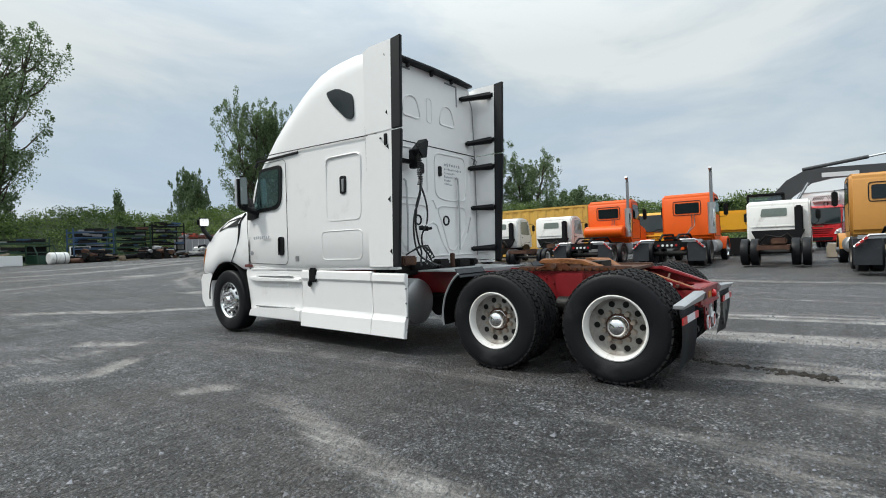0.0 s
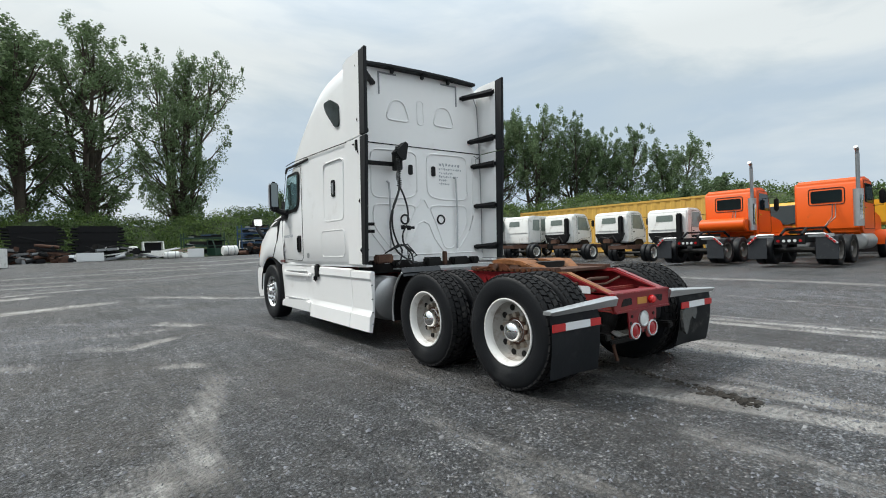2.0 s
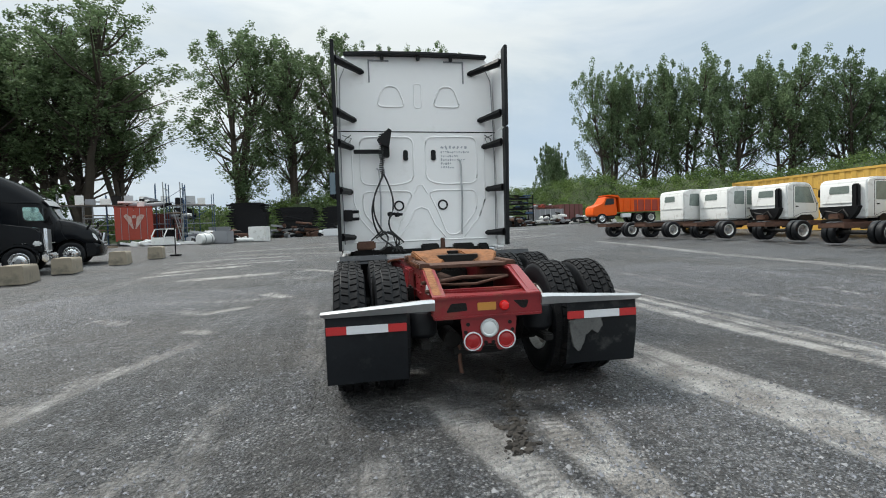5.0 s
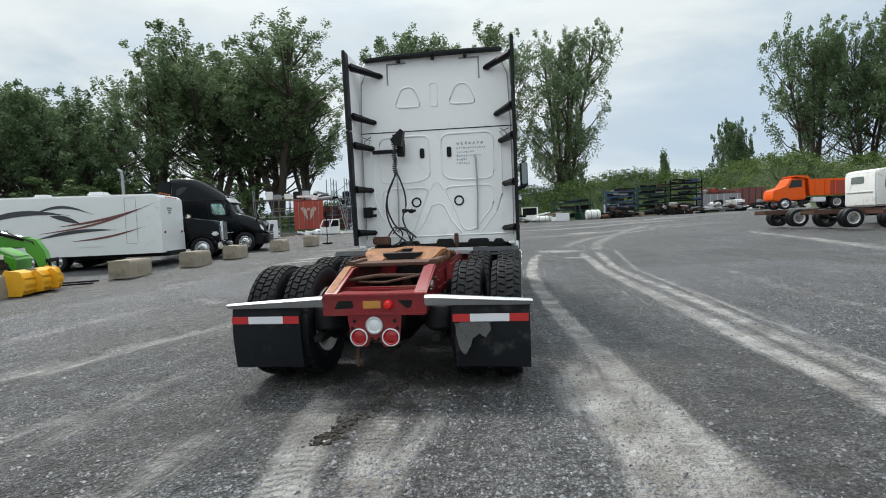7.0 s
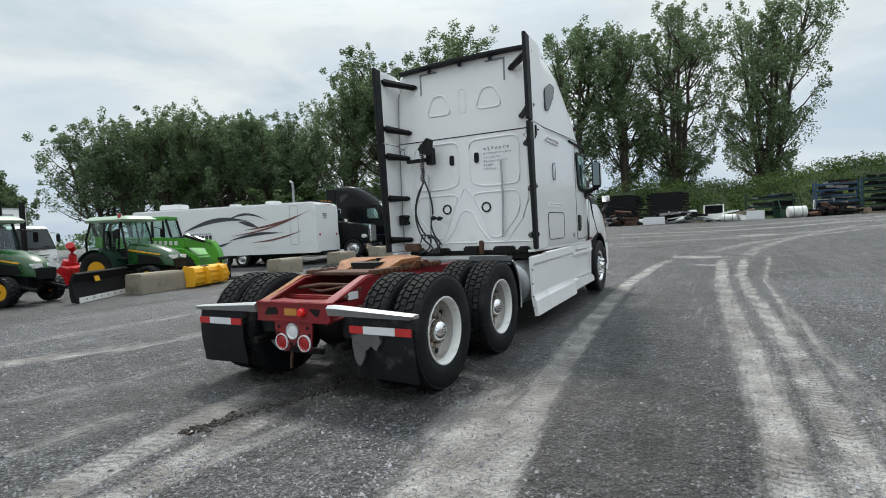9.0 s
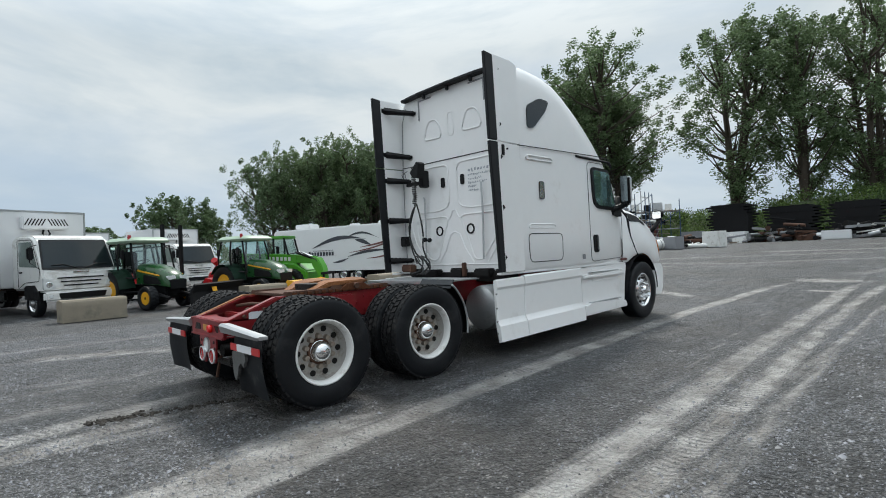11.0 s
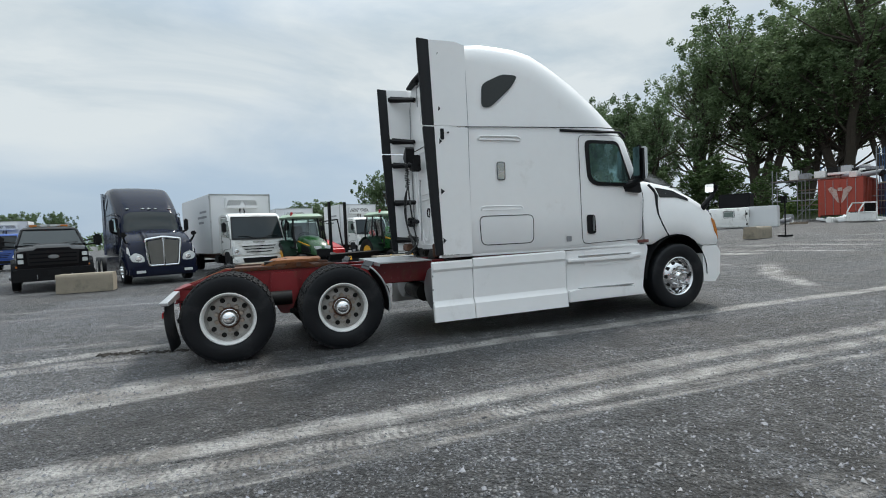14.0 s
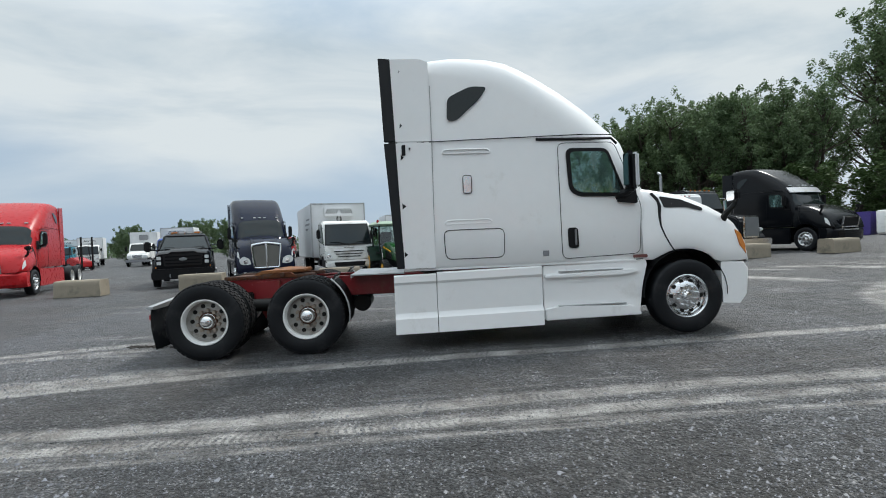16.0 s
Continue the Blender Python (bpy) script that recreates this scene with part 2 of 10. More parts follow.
MAT = {
    "white": material("white_paint", (0.88, 0.88, 0.875), 0.3, var=0.02, scale=1.5, fine=9, dirt=(0.58, 0.56, 0.52), dirt_amt=0.08, dirt_scale=1.4, coat=0.35),
    "white_dirty": material("white_paint_weathered", (0.74, 0.74, 0.72), 0.42, var=0.06, scale=2, dirt=(0.33, 0.3, 0.26), dirt_amt=0.3),
    "white_plain": material("white_panel", (0.7, 0.71, 0.72), 0.45, var=0.04, scale=1.2),
    "seam": material("dark_seam", (0.012, 0.012, 0.014), 0.7, spec=0.3),
    "rubber": material("rubber_trim", (0.008, 0.009, 0.011), 0.6, var=0.2, bump=0.1, spec=0.35),
    "plastic": material("black_plastic", (0.006, 0.006, 0.007), 0.5, var=0.15, bump=0.15, fine=180, spec=0.25),
    "tyre": material("tyre_rubber", (0.0075, 0.0085, 0.0105), 0.5, spec=0.25, var=0.3, scale=5, fine=70, bump=0.12, dirt=(0.04, 0.041, 0.042), dirt_amt=0.25, dirt_scale=3.0),
    "tread": material("tread_rubber", (0.009, 0.009, 0.01), 0.85, spec=0.3, var=0.3, bump=0.2, dirt=(0.05, 0.047, 0.043), dirt_amt=0.35, dirt_scale=6),
    "flap": material("mudflap_rubber", (0.018, 0.021, 0.026), 0.55, var=0.25, scale=3, fine=25, bump=0.1, dirt=(0.1, 0.1, 0.1), dirt_amt=0.2, dirt_scale=4),
    "flap_worn": material("mudflap_worn", (0.02, 0.023, 0.027), 0.55, var=0.25, dirt=(0.2, 0.2, 0.19), dirt_amt=0.5, dirt_scale=3.2),
    "worn_patch": material("worn_rubber_patch", (0.1, 0.1, 0.097), 0.8, var=0.25, dirt=(0.03, 0.03, 0.03), dirt_amt=0.4, dirt_scale=9),
    "rim_white": material("rim_white_steel", (0.76, 0.755, 0.735), 0.3, var=0.06, dirt=(0.3, 0.25, 0.2), dirt_amt=0.2, dirt_scale=7),
    "alu": material("polished_aluminium", (0.75, 0.76, 0.77), 0.22, 1.0, var=0.06, scale=8, fine=90),
    "alu_dull": material("dull_aluminium", (0.5, 0.51, 0.52), 0.45, 0.9, var=0.12, dirt=(0.25, 0.22, 0.18), dirt_amt=0.2),
    "chrome": material("chrome", (0.8, 0.8, 0.8), 0.1, 1.0, var=0.03),
    "red": material("red_chassis_paint", (0.22, 0.014, 0.018), 0.36, var=0.18, scale=5, dirt=(0.16, 0.07, 0.035), dirt_amt=0.3, dirt_scale=4, coat=0.15),
    "rust": material("rusty_steel", (0.1, 0.035, 0.016), 0.8, 0.0, spec=0.2, var=0.35, scale=6, fine=40, bump=0.3, dirt=(0.15, 0.065, 0.026), dirt_amt=0.35, dirt_scale=5),
    "rust_plate": material("rusty_greased_plate", (0.24, 0.098, 0.036), 0.6, 0.1, spec=0.3, var=0.5, scale=5, fine=34, bump=0.5, dirt=(0.02, 0.014, 0.011), dirt_amt=0.3, dirt_scale=5.5),
    "rim_dirty": material("rim_dusty_steel", (0.4, 0.385, 0.36), 0.45, 0.2, var=0.18, scale=6, dirt=(0.14, 0.1, 0.075), dirt_amt=0.45, dirt_scale=8),
    "nut_steel": material("weathered_nut_steel", (0.36, 0.31, 0.26), 0.5, 0.6, var=0.25, scale=20),
    "mirror_tint": material("mirror_glass", (0.16, 0.19, 0.2), 0.03, 1.0, var=0.02),
    "glass_side": material("tinted_side_glass", (0.26, 0.42, 0.4), 0.03, 0.85, var=0.05, dirt=(0.02, 0.03, 0.03), dirt_amt=0.4, dirt_scale=1.6),
    "rust_dark": material("dark_rust", (0.09, 0.045, 0.03), 0.85, 0.2, var=0.35, scale=5, fine=40, bump=0.3, dirt=(0.17, 0.09, 0.05), dirt_amt=0.3),
    # greasy black; it also paints the shade inside holes and recesses
    "grease": material("black_grease_shade", (0.008, 0.0075, 0.007), 0.5, var=0.4, scale=9, bump=0.3, spec=0.25),
    "steel": material("steel_grey", (0.3, 0.31, 0.32), 0.45, 0.8, var=0.15),
    "grille_grey": material("grille_mesh_grey", (0.16, 0.155, 0.14), 0.55, 0.3, var=0.15, fine=140, bump=0.3),
    "glass": material("dark_window_glass", (0.008, 0.015, 0.018), 0.04, var=0.05, spec=0.35),
    "lens_red": material("red_lens", (0.33, 0.008, 0.01), 0.2, var=0.08, coat=0.5),
    # the marker lamp's lit glow is put into this brighter red
    "lens_bright": material("lit_red_lens", (0.75, 0.012, 0.012), 0.2, var=0.05, coat=0.5),
    "lens_amber": material("amber_lens", (0.6, 0.2, 0.03), 0.2, var=0.05, coat=0.5),
    "lens_white": material("clear_lens", (0.7, 0.72, 0.72), 0.15, var=0.08, fine=120, coat=0.5),
    "tape_red": material("red_tape", (0.5, 0.03, 0.03), 0.35, var=0.08),
    "tape_white": material("white_tape", (0.72, 0.73, 0.75), 0.35, var=0.05),
    "ink": material("marker_ink", (0.4, 0.42, 0.45), 0.7, var=0.1),
    "hose": material("black_hose", (0.015, 0.016, 0.016), 0.4, var=0.15),
    "black": material("black_paint", (0.006, 0.007, 0.009), 0.2, var=0.15, spec=0.2),
    "black_matte": material("black_weathered_steel", (0.008, 0.008, 0.009), 0.7, var=0.4, scale=2, fine=12, bump=0.1, spec=0.2),
    "navy": material("navy_paint", (0.006, 0.009, 0.024), 0.18, var=0.1, spec=0.22),
    "redpaint": material("red_truck_paint", (0.42, 0.014, 0.018), 0.3, var=0.08, spec=0.3),
    "screen_glass": material("grey_reflecting_screen", (0.012, 0.018, 0.02), 0.04, var=0.3, scale=1.5, spec=0.42),
    "orange": material("orange_paint", (0.78, 0.105, 0.006), 0.42, var=0.06, scale=2, dirt=(0.3, 0.1, 0.03), dirt_amt=0.12, spec=0.3),
    "caramel": material("ochre_paint", (0.52, 0.24, 0.045), 0.4, var=0.08, coat=0.2),
    "yellow": material("yellow_paint", (0.72, 0.36, 0.015), 0.4, var=0.08, scale=2, dirt=(0.2, 0.13, 0.05), dirt_amt=0.12),
    "container": material("ochre_container_paint", (0.6, 0.36, 0.07), 0.55, var=0.1, scale=1.2, dirt=(0.25, 0.13, 0.05), dirt_amt=0.22, dirt_scale=1.6),
    # container red darkened, so the shade behind the racks sits in the colour
    "containerdark": material("shaded_red_container", (0.13, 0.028, 0.02), 0.65, var=0.2, dirt=(0.06, 0.035, 0.03), dirt_amt=0.35),
    # opaque; its pale colour stands in for daylight seen through the panes
    "pale_glass": material("pale_rear_glass", (0.2, 0.24, 0.22), 0.05, var=0.25, scale=3, dirt=(0.05, 0.06, 0.05), dirt_amt=0.3, dirt_scale=2),
    "rim_dark": material("grimy_rim_steel", (0.12, 0.11, 0.1), 0.6, 0.3, var=0.25),
    "containerred": material("red_container_paint", (0.33, 0.045, 0.025), 0.6, var=0.12, dirt=(0.2, 0.1, 0.07), dirt_amt=0.25),
    "green": material("green_machine_paint", (0.008, 0.058, 0.012), 0.3, var=0.1, coat=0.3),
    "lime": material("lime_machine_paint", (0.07, 0.31, 0.02), 0.4, var=0.1, coat=0.2),
    "greensteel": material("dark_green_steel", (0.008, 0.04, 0.022), 0.5, var=0.2),
    "bluesteel": material("blue_steel", (0.03, 0.07, 0.14), 0.6, var=0.2),
    "blue": material("blue_paint", (0.03, 0.08, 0.3), 0.4, var=0.1),
    "teal": material("teal_paint", (0.03, 0.22, 0.3), 0.4, var=0.1),
    "concrete": material("concrete", (0.25, 0.215, 0.165), 0.9, var=0.2, scale=3, fine=45, bump=0.4, dirt=(0.12, 0.115, 0.09), dirt_amt=0.35, dirt_scale=2.2, per_object=0.15),
    "timber": material("grey_timber", (0.24, 0.19, 0.14), 0.85, var=0.3, scale=4, fine=30),
    "rv": material("rv_gelcoat", (0.72, 0.73, 0.73), 0.3, var=0.03, scale=0.8, dirt=(0.5, 0.49, 0.46), dirt_amt=0.12, coat=0.25),
    "greypanel": material("grey_panel", (0.24, 0.245, 0.26), 0.45, var=0.06),
    "swoosh": material("dark_swoosh_vinyl", (0.04, 0.045, 0.055), 0.35, var=0.1),
    "maroon": material("maroon_swoosh_vinyl", (0.16, 0.06, 0.055), 0.35, var=0.1),
    "bark": material("bark", (0.075, 0.06, 0.047), 0.95, var=0.35, scale=2, fine=14, bump=0.4),
    "purple": material("violet_paint", (0.06, 0.04, 0.22), 0.4, var=0.08),
}


def leaf_material(name, base, spread=0.6):
    m = material(name, base, 0.6, var=0.3, scale=0.3, fine=3, island=spread, spec=0.3)
    b = m.node_tree.nodes["Principled BSDF"]
    b.inputs["Subsurface Weight"].default_value = 0.0
    nt = m.node_tree
    tr = nt.nodes.new("ShaderNodeBsdfTranslucent")
    mx = nt.nodes.new("ShaderNodeMixShader")
    mx.inputs[0].default_value = 0.36
    src = b.inputs["Base Color"].links[0].from_socket
    nt.links.new(src, tr.inputs[0])
    out = nt.nodes["Material Output"]
    nt.links.new(b.outputs[0], mx.inputs[1])
    nt.links.new(tr.outputs[0], mx.inputs[2])
    nt.links.new(mx.outputs[0], out.inputs[0])
    return m


MAT["leaf"] = leaf_material("poplar_leaves", (0.09, 0.128, 0.062))
MAT["leaf_dark"] = leaf_material("dark_leaves", (0.078, 0.114, 0.056))
MAT["scrub"] = leaf_material("scrub_leaves", (0.105, 0.155, 0.042), 0.3)
MAT["scrub_dark"] = leaf_material("scrub_leaves_dark", (0.06, 0.095, 0.034), 0.3)

# ---- mesh tools ----


def bm_new():
    return bmesh.new()


def box(bm, c, s, bevel=0.0, rot=None):
    """A box of size s round c, optionally turned (degrees) and bevelled."""
    m = Matrix.Translation(c)
    if rot:
        m = m @ Euler([radians(a) for a in rot]).to_matrix().to_4x4()
    r = bmesh.ops.create_cube(bm, size=1, matrix=m @ Matrix.Diagonal((*s, 1)))
    if bevel:
        es = list({e for v in r["verts"] for e in v.link_edges})
        bmesh.ops.bevel(bm, geom=es, offset=bevel, segments=2, affect="EDGES", clamp_overlap=True)


def ring(bm, pts):
    return [bm.verts.new(p) for p in pts]


def bridge(bm, a, b, closed=True):
    n = len(a)
    for i in range(n if closed else n - 1):
        j = (i + 1) % n
        try:
            bm.faces.new((a[i], a[j], b[j], b[i]))
        except ValueError:
            pass


def frame_of(d):
    d = Vector(d).normalized()
    u = d.cross(Vector((0, 0, 1)) if abs(d.z) < 0.95 else Vector((1, 0, 0))).normalized()
    return u, d.cross(u).normalized()


def cyl(bm, p0, p1, r0, r1=None, seg=16, caps=True):
    r1 = r0 if r1 is None else r1
    p0, p1 = Vector(p0), Vector(p1)
    u, v = frame_of(p1 - p0)
    rs = []
    for p, r in ((p0, r0), (p1, r1)):
        rs.append(ring(bm, [p + (u * math.cos(a) + v * math.sin(a)) * r for a in (2 * math.pi * i / seg for i in range(seg))]))
    bridge(bm, *rs)
    if caps:
        bm.faces.new(rs[0][::-1])
        bm.faces.new(rs[1])


def lathe(bm, profile, origin, axis, seg=32, close=False, cap_start=True):
    """Revolve (radius, height) pairs round an axis."""
    o, d = Vector(origin), Vector(axis).normalized()
    u, v = frame_of(d)
    rs = []
    for r, h in profile:
        rs.append(ring(bm, [o + d * h + (u * math.cos(a) + v * math.sin(a)) * r for a in (2 * math.pi * i / seg for i in range(seg))]))
    for a, b in zip(rs, rs[1:]):
        bridge(bm, a, b)
    if close:
        bridge(bm, rs[-1], rs[0])
    else:
        for q in ((rs[0][::-1], rs[-1]) if cap_start else (rs[-1],)):
            try:
                bm.faces.new(q)
            except ValueError:
                pass


def tube(bm, pts, r, seg=6, closed=False):
    pts = [Vector(p) for p in pts]
    n = len(pts)
    rs = []
    for i, p in enumerate(pts):
        a = pts[(i - 1) % n] if closed or i else p
        b = pts[(i + 1) % n] if closed or i < n - 1 else p
        u, v = frame_of(b - a)
        rr = r[i] if isinstance(r, (list, tuple)) else r
        rs.append(ring(bm, [p + (u * math.cos(t) + v * math.sin(t)) * rr for t in (2 * math.pi * k / seg for k in range(seg))]))
    for i in range(n if closed else n - 1):
        bridge(bm, rs[i], rs[(i + 1) % n])
    if not closed:
        bm.faces.new(rs[0][::-1])
        bm.faces.new(rs[-1])


def prism(bm, pts, axis, a, b):
    """A polygon, given in the two other axes' order, drawn out along axis from a to b."""
    def put(p, h):
        return {"x": (h, p[0], p[1]), "y": (p[0], h, p[1]), "z": (p[0], p[1], h)}[axis]
    r0, r1 = ring(bm, [put(p, a) for p in pts]), ring(bm, [put(p, b) for p in pts])
    bridge(bm, r0, r1)
    bm.faces.new(r0[::-1])
    bm.faces.new(r1)


def rounded(pts, r, seg=4):
    """A closed 2D polygon with rounded corners."""
    out = []
    n = len(pts)
    for i in range(n):
        p, a, b = Vector(pts[i]), Vector(pts[i - 1]), Vector(pts[(i + 1) % n])
        ra = min(r, (a - p).length * 0.45)
        rb = min(r, (b - p).length * 0.45)
        s, e = p + (a - p).normalized() * ra, p + (b - p).normalized() * rb
        for k in range(seg + 1):
            t = k / seg
            out.append(tuple((1 - t) ** 2 * s + 2 * t * (1 - t) * p + t * t * e))
    return out


def finish(bm, name, mats, smooth=32):
    bmesh.ops.recalc_face_normals(bm, faces=bm.faces)
    me = bpy.data.meshes.new(name)
    bm.to_mesh(me)
    bm.free()
    for m in mats if isinstance(mats, (list, tuple)) else (mats,):
        me.materials.append(MAT[m] if isinstance(m, str) else m)
    if smooth:
        me.shade_smooth()
        me.set_sharp_from_angle(angle=radians(smooth))
    return me


def part(name, bm, mat, parent, label="", smooth=32):
    """One mesh under a thing or a part."""
    me = bm if isinstance(bm, bpy.types.Mesh) else finish(bm, name, mat, smooth)
    ob = new(name, me)
    ob.parent = parent
    if label:
        tagged(ob, label=label)
    return ob


def thing(name, label, category, m=None, group="", kind=""):
    ob = new(name)
    ob.empty_display_size = 0.3
    if m is not None:
        ob.matrix_world = m
    return tagged(ob, label, category, group, kind)


def solid(name, bm, mat, label, category, m=None, group="", kind="", smooth=32):
    """A thing that is one mesh."""
    ob = new(name, finish(bm, name, mat, smooth))
    if m is not None:
        ob.matrix_world = m
    return tagged(ob, label, category, group, kind)


def lerp_table(table, t):
    if t <= table[0][0]:
        return table[0][1]
    for (a, va), (b, vb) in zip(table, table[1:]):
        if t <= b:
            return va + (vb - va) * (t - a) / (b - a)
    return table[-1][1]


def ground_z(x, y):
    """The yard: level round the lorry, rising gently ahead."""
    return 0.025 * max(0.0, min(y, 45.0) - 8.0) + 0.018 * max(0.0, min(x, 30.0) - 4.0)


def at_ground(x, y, heading):
    """Pose on the yard; heading in degrees from +x."""
    return pose(x, y, ground_z(x, y), 0, 0, heading - 90)

# ---- ground ----


def ground_material():
    m = bpy.data.materials.new("gravel_yard")
    m.use_nodes = True
    nt = m.node_tree
    L = nt.links.new
    b = nt.nodes["Principled BSDF"]
    tc = nt.nodes.new("ShaderNodeTexCoord")

    def noise_tex(scale, detail=5, rough=0.55):
        n = nt.nodes.new("ShaderNodeTexNoise")
        n.inputs["Scale"].default_value, n.inputs["Detail"].default_value, n.inputs["Roughness"].default_value = scale, detail, rough
        L(tc.outputs["Object"], n.inputs["Vector"])
        return n.outputs["Fac"]

    def ramp(v, a, b_, lo=0.0, hi=1.0):
        r = nt.nodes.new("ShaderNodeMapRange")
        for k, val in (("From Min", a), ("From Max", b_), ("To Min", lo), ("To Max", hi)):
            r.inputs[k].default_value = val
        L(v, r.inputs["Value"])
        return r.outputs[0]

    def mix(fac, a, c, mode="MIX"):
        x = nt.nodes.new("ShaderNodeMix")
        x.data_type, x.blend_type = "RGBA", mode
        for sock, val in ((x.inputs[0], fac), (x.inputs[6], a), (x.inputs[7], c)):
            if isinstance(val, (int, float)):
                sock.default_value = val
            elif isinstance(val, tuple):
                sock.default_value = (*val, 1)
            else:
                L(val, sock)
        return x.outputs[2]

    def math_(op, a, c):
        x = nt.nodes.new("ShaderNodeMath")
        x.operation = op
        for sock, val in ((x.inputs[0], a), (x.inputs[1], c)):
            if isinstance(val, (int, float)):
                sock.default_value = val
            else:
                L(val, sock)
        return x.outputs[0]

    vor = nt.nodes.new("ShaderNodeTexVoronoi")
    vor.inputs["Scale"].default_value = 50
    L(tc.outputs["Object"], vor.inputs["Vector"])
    vor2 = nt.nodes.new("ShaderNodeTexVoronoi")
    vor2.inputs["Scale"].default_value = 24
    L(tc.outputs["Object"], vor2.inputs["Vector"])
    sepc = nt.nodes.new("ShaderNodeSeparateColor")
    L(vor.outputs["Color"], sepc.inputs[0])
    sepd = nt.nodes.new("ShaderNodeSeparateColor")
    L(vor2.outputs["Color"], sepd.inputs[0])
    # gravel grains, a few of them pale
    col = mix(ramp(sepc.outputs[0], 0.25, 1.0), (0.034, 0.036, 0.04), (0.225, 0.235, 0.253))
    vor3 = nt.nodes.new("ShaderNodeTexVoronoi")
    vor3.inputs["Scale"].default_value = 135
    L(tc.outputs["Object"], vor3.inputs["Vector"])
    sepe = nt.nodes.new("ShaderNodeSeparateColor")
    L(vor3.outputs["Color"], sepe.inputs[0])
    col = mix(0.5, col, mix(ramp(sepe.outputs[0], 0.3, 1.0), (0.008, 0.0085, 0.0095), (0.31, 0.32, 0.335)))
    pale = math_("MULTIPLY", ramp(sepc.outputs[1], 0.84, 0.9), ramp(noise_tex(1.7, 4), 0.42, 0.6, 0.3, 0.95))
    col = mix(pale, col, (0.42, 0.42, 0.418))
    # larger stones pressed into the surface
    coarse = math_("MULTIPLY", ramp(sepd.outputs[1], 0.62, 0.66), ramp(vor2.outputs["Distance"], 0.3, 0.45, 1.0, 0.0))
    col = mix(math_("MULTIPLY", coarse, ramp(noise_tex(1.1, 5), 0.42, 0.58)), col, mix(ramp(sepd.outputs[0], 0.0, 1.0), (0.025, 0.026, 0.029), (0.26, 0.265, 0.272)))
    # dark gaps between the grains: the shade in them is put into the colour
    col = mix(ramp(vor.outputs["Distance"], 0.36, 0.62, 0.0, 0.75), col, (0.007, 0.007, 0.008))
    # broad tone: packed fines, bluish stone, brownish earth
    col = mix(ramp(noise_tex(0.42, 6, 0.6), 0.42, 0.62, 0.0, 0.75), col, (0.56, 0.53, 0.5), "MULTIPLY")
    col = mix(ramp(noise_tex(0.23, 4), 0.5, 0.72, 0.0, 0.42), col, (0.1, 0.092, 0.084))
    # patchy mottling a hand wide
    mott = nt.nodes.new("ShaderNodeCombineColor")
    mv = ramp(noise_tex(9.0, 8, 0.8), 0.34, 0.66, 0.34, 1.75)
    for i in range(3):
        L(mv, mott.inputs[i])
    col = mix(1.0, col, mott.outputs[0], "MULTIPLY")
    # streaks raked out along the way the wheels go, and darker crossing scuffs
    for sx, sy, sc, lo, hi in ((1.0, 0.1, 5.5, 0.58, 1.5), (0.16, 1.0, 4.2, 0.72, 1.3)):
        mps = nt.nodes.new("ShaderNodeMapping")
        mps.inputs["Scale"].default_value = (sx, sy, 1.0)
        mps.inputs["Rotation"].default_value = (0, 0, 0.12)
        L(tc.outputs["Object"], mps.inputs[0])
        ns = nt.nodes.new("ShaderNodeTexNoise")
        ns.inputs["Scale"].default_value, ns.inputs["Detail"].default_value, ns.inputs["Roughness"].default_value = sc, 8, 0.72
        L(mps.outputs[0], ns.inputs["Vector"])
        sv = ramp(ns.outputs["Fac"], 0.34, 0.66, lo, hi)
        rake = nt.nodes.new("ShaderNodeCombineColor")
        for i in range(3):
            L(sv, rake.inputs[i])
        col = mix(1.0, col, rake.outputs[0], "MULTIPLY")
    col = mix(ramp(noise_tex(0.6, 6, 0.65), 0.5, 0.66, 0.0, 0.5), col, mix(ramp(sepc.outputs[2], 0.2, 1.0), (0.045, 0.039, 0.034), (0.17, 0.151, 0.133)))
    # packed dust along the wheel tracks
    dust = nt.nodes.new("ShaderNodeAttribute")
    dust.attribute_name = "dust"
    mpd = nt.nodes.new("ShaderNodeMapping")
    mpd.inputs["Scale"].default_value = (1.0, 0.3, 1.0)
    L(tc.outputs["Object"], mpd.inputs[0])
    nd = nt.nodes.new("ShaderNodeTexNoise")
    nd.inputs["Scale"].default_value, nd.inputs["Detail"].default_value, nd.inputs["Roughness"].default_value = 6.5, 8, 0.72
    L(mpd.outputs[0], nd.inputs["Vector"])
    mpf = nt.nodes.new("ShaderNodeMapping")
    mpf.inputs["Scale"].default_value = (1.0, 0.05, 1.0)
    L(tc.outputs["Object"], mpf.inputs[0])
    nf = nt.nodes.new("ShaderNodeTexNoise")
    nf.inputs["Scale"].default_value, nf.inputs["Detail"].default_value = 24, 4
    L(mpf.outputs[0], nf.inputs["Vector"])
    edge = math_("ADD", dust.outputs["Fac"], math_("MULTIPLY", math_("SUBTRACT", nd.outputs["Fac"], 0.5), 1.0))
    edge = math_("ADD", edge, math_("MULTIPLY", math_("SUBTRACT", nf.outputs["Fac"], 0.5), 0.8))
    fac = math_("MULTIPLY", ramp(edge, 0.22, 0.72, 0.0, 0.95), ramp(dust.outputs["Fac"], 0.02, 0.6))
    fac = math_("MULTIPLY", fac, ramp(sepc.outputs[2], 0.0, 0.7, 0.72, 1.0))
    fac = math_("MULTIPLY", fac, ramp(nd.outputs["Fac"], 0.36, 0.62, 0.66, 1.0))
    # cross bars that a tyre's tread pressed into the dust
    run = nt.nodes.new("ShaderNodeAttribute")
    run.attribute_name = "run"
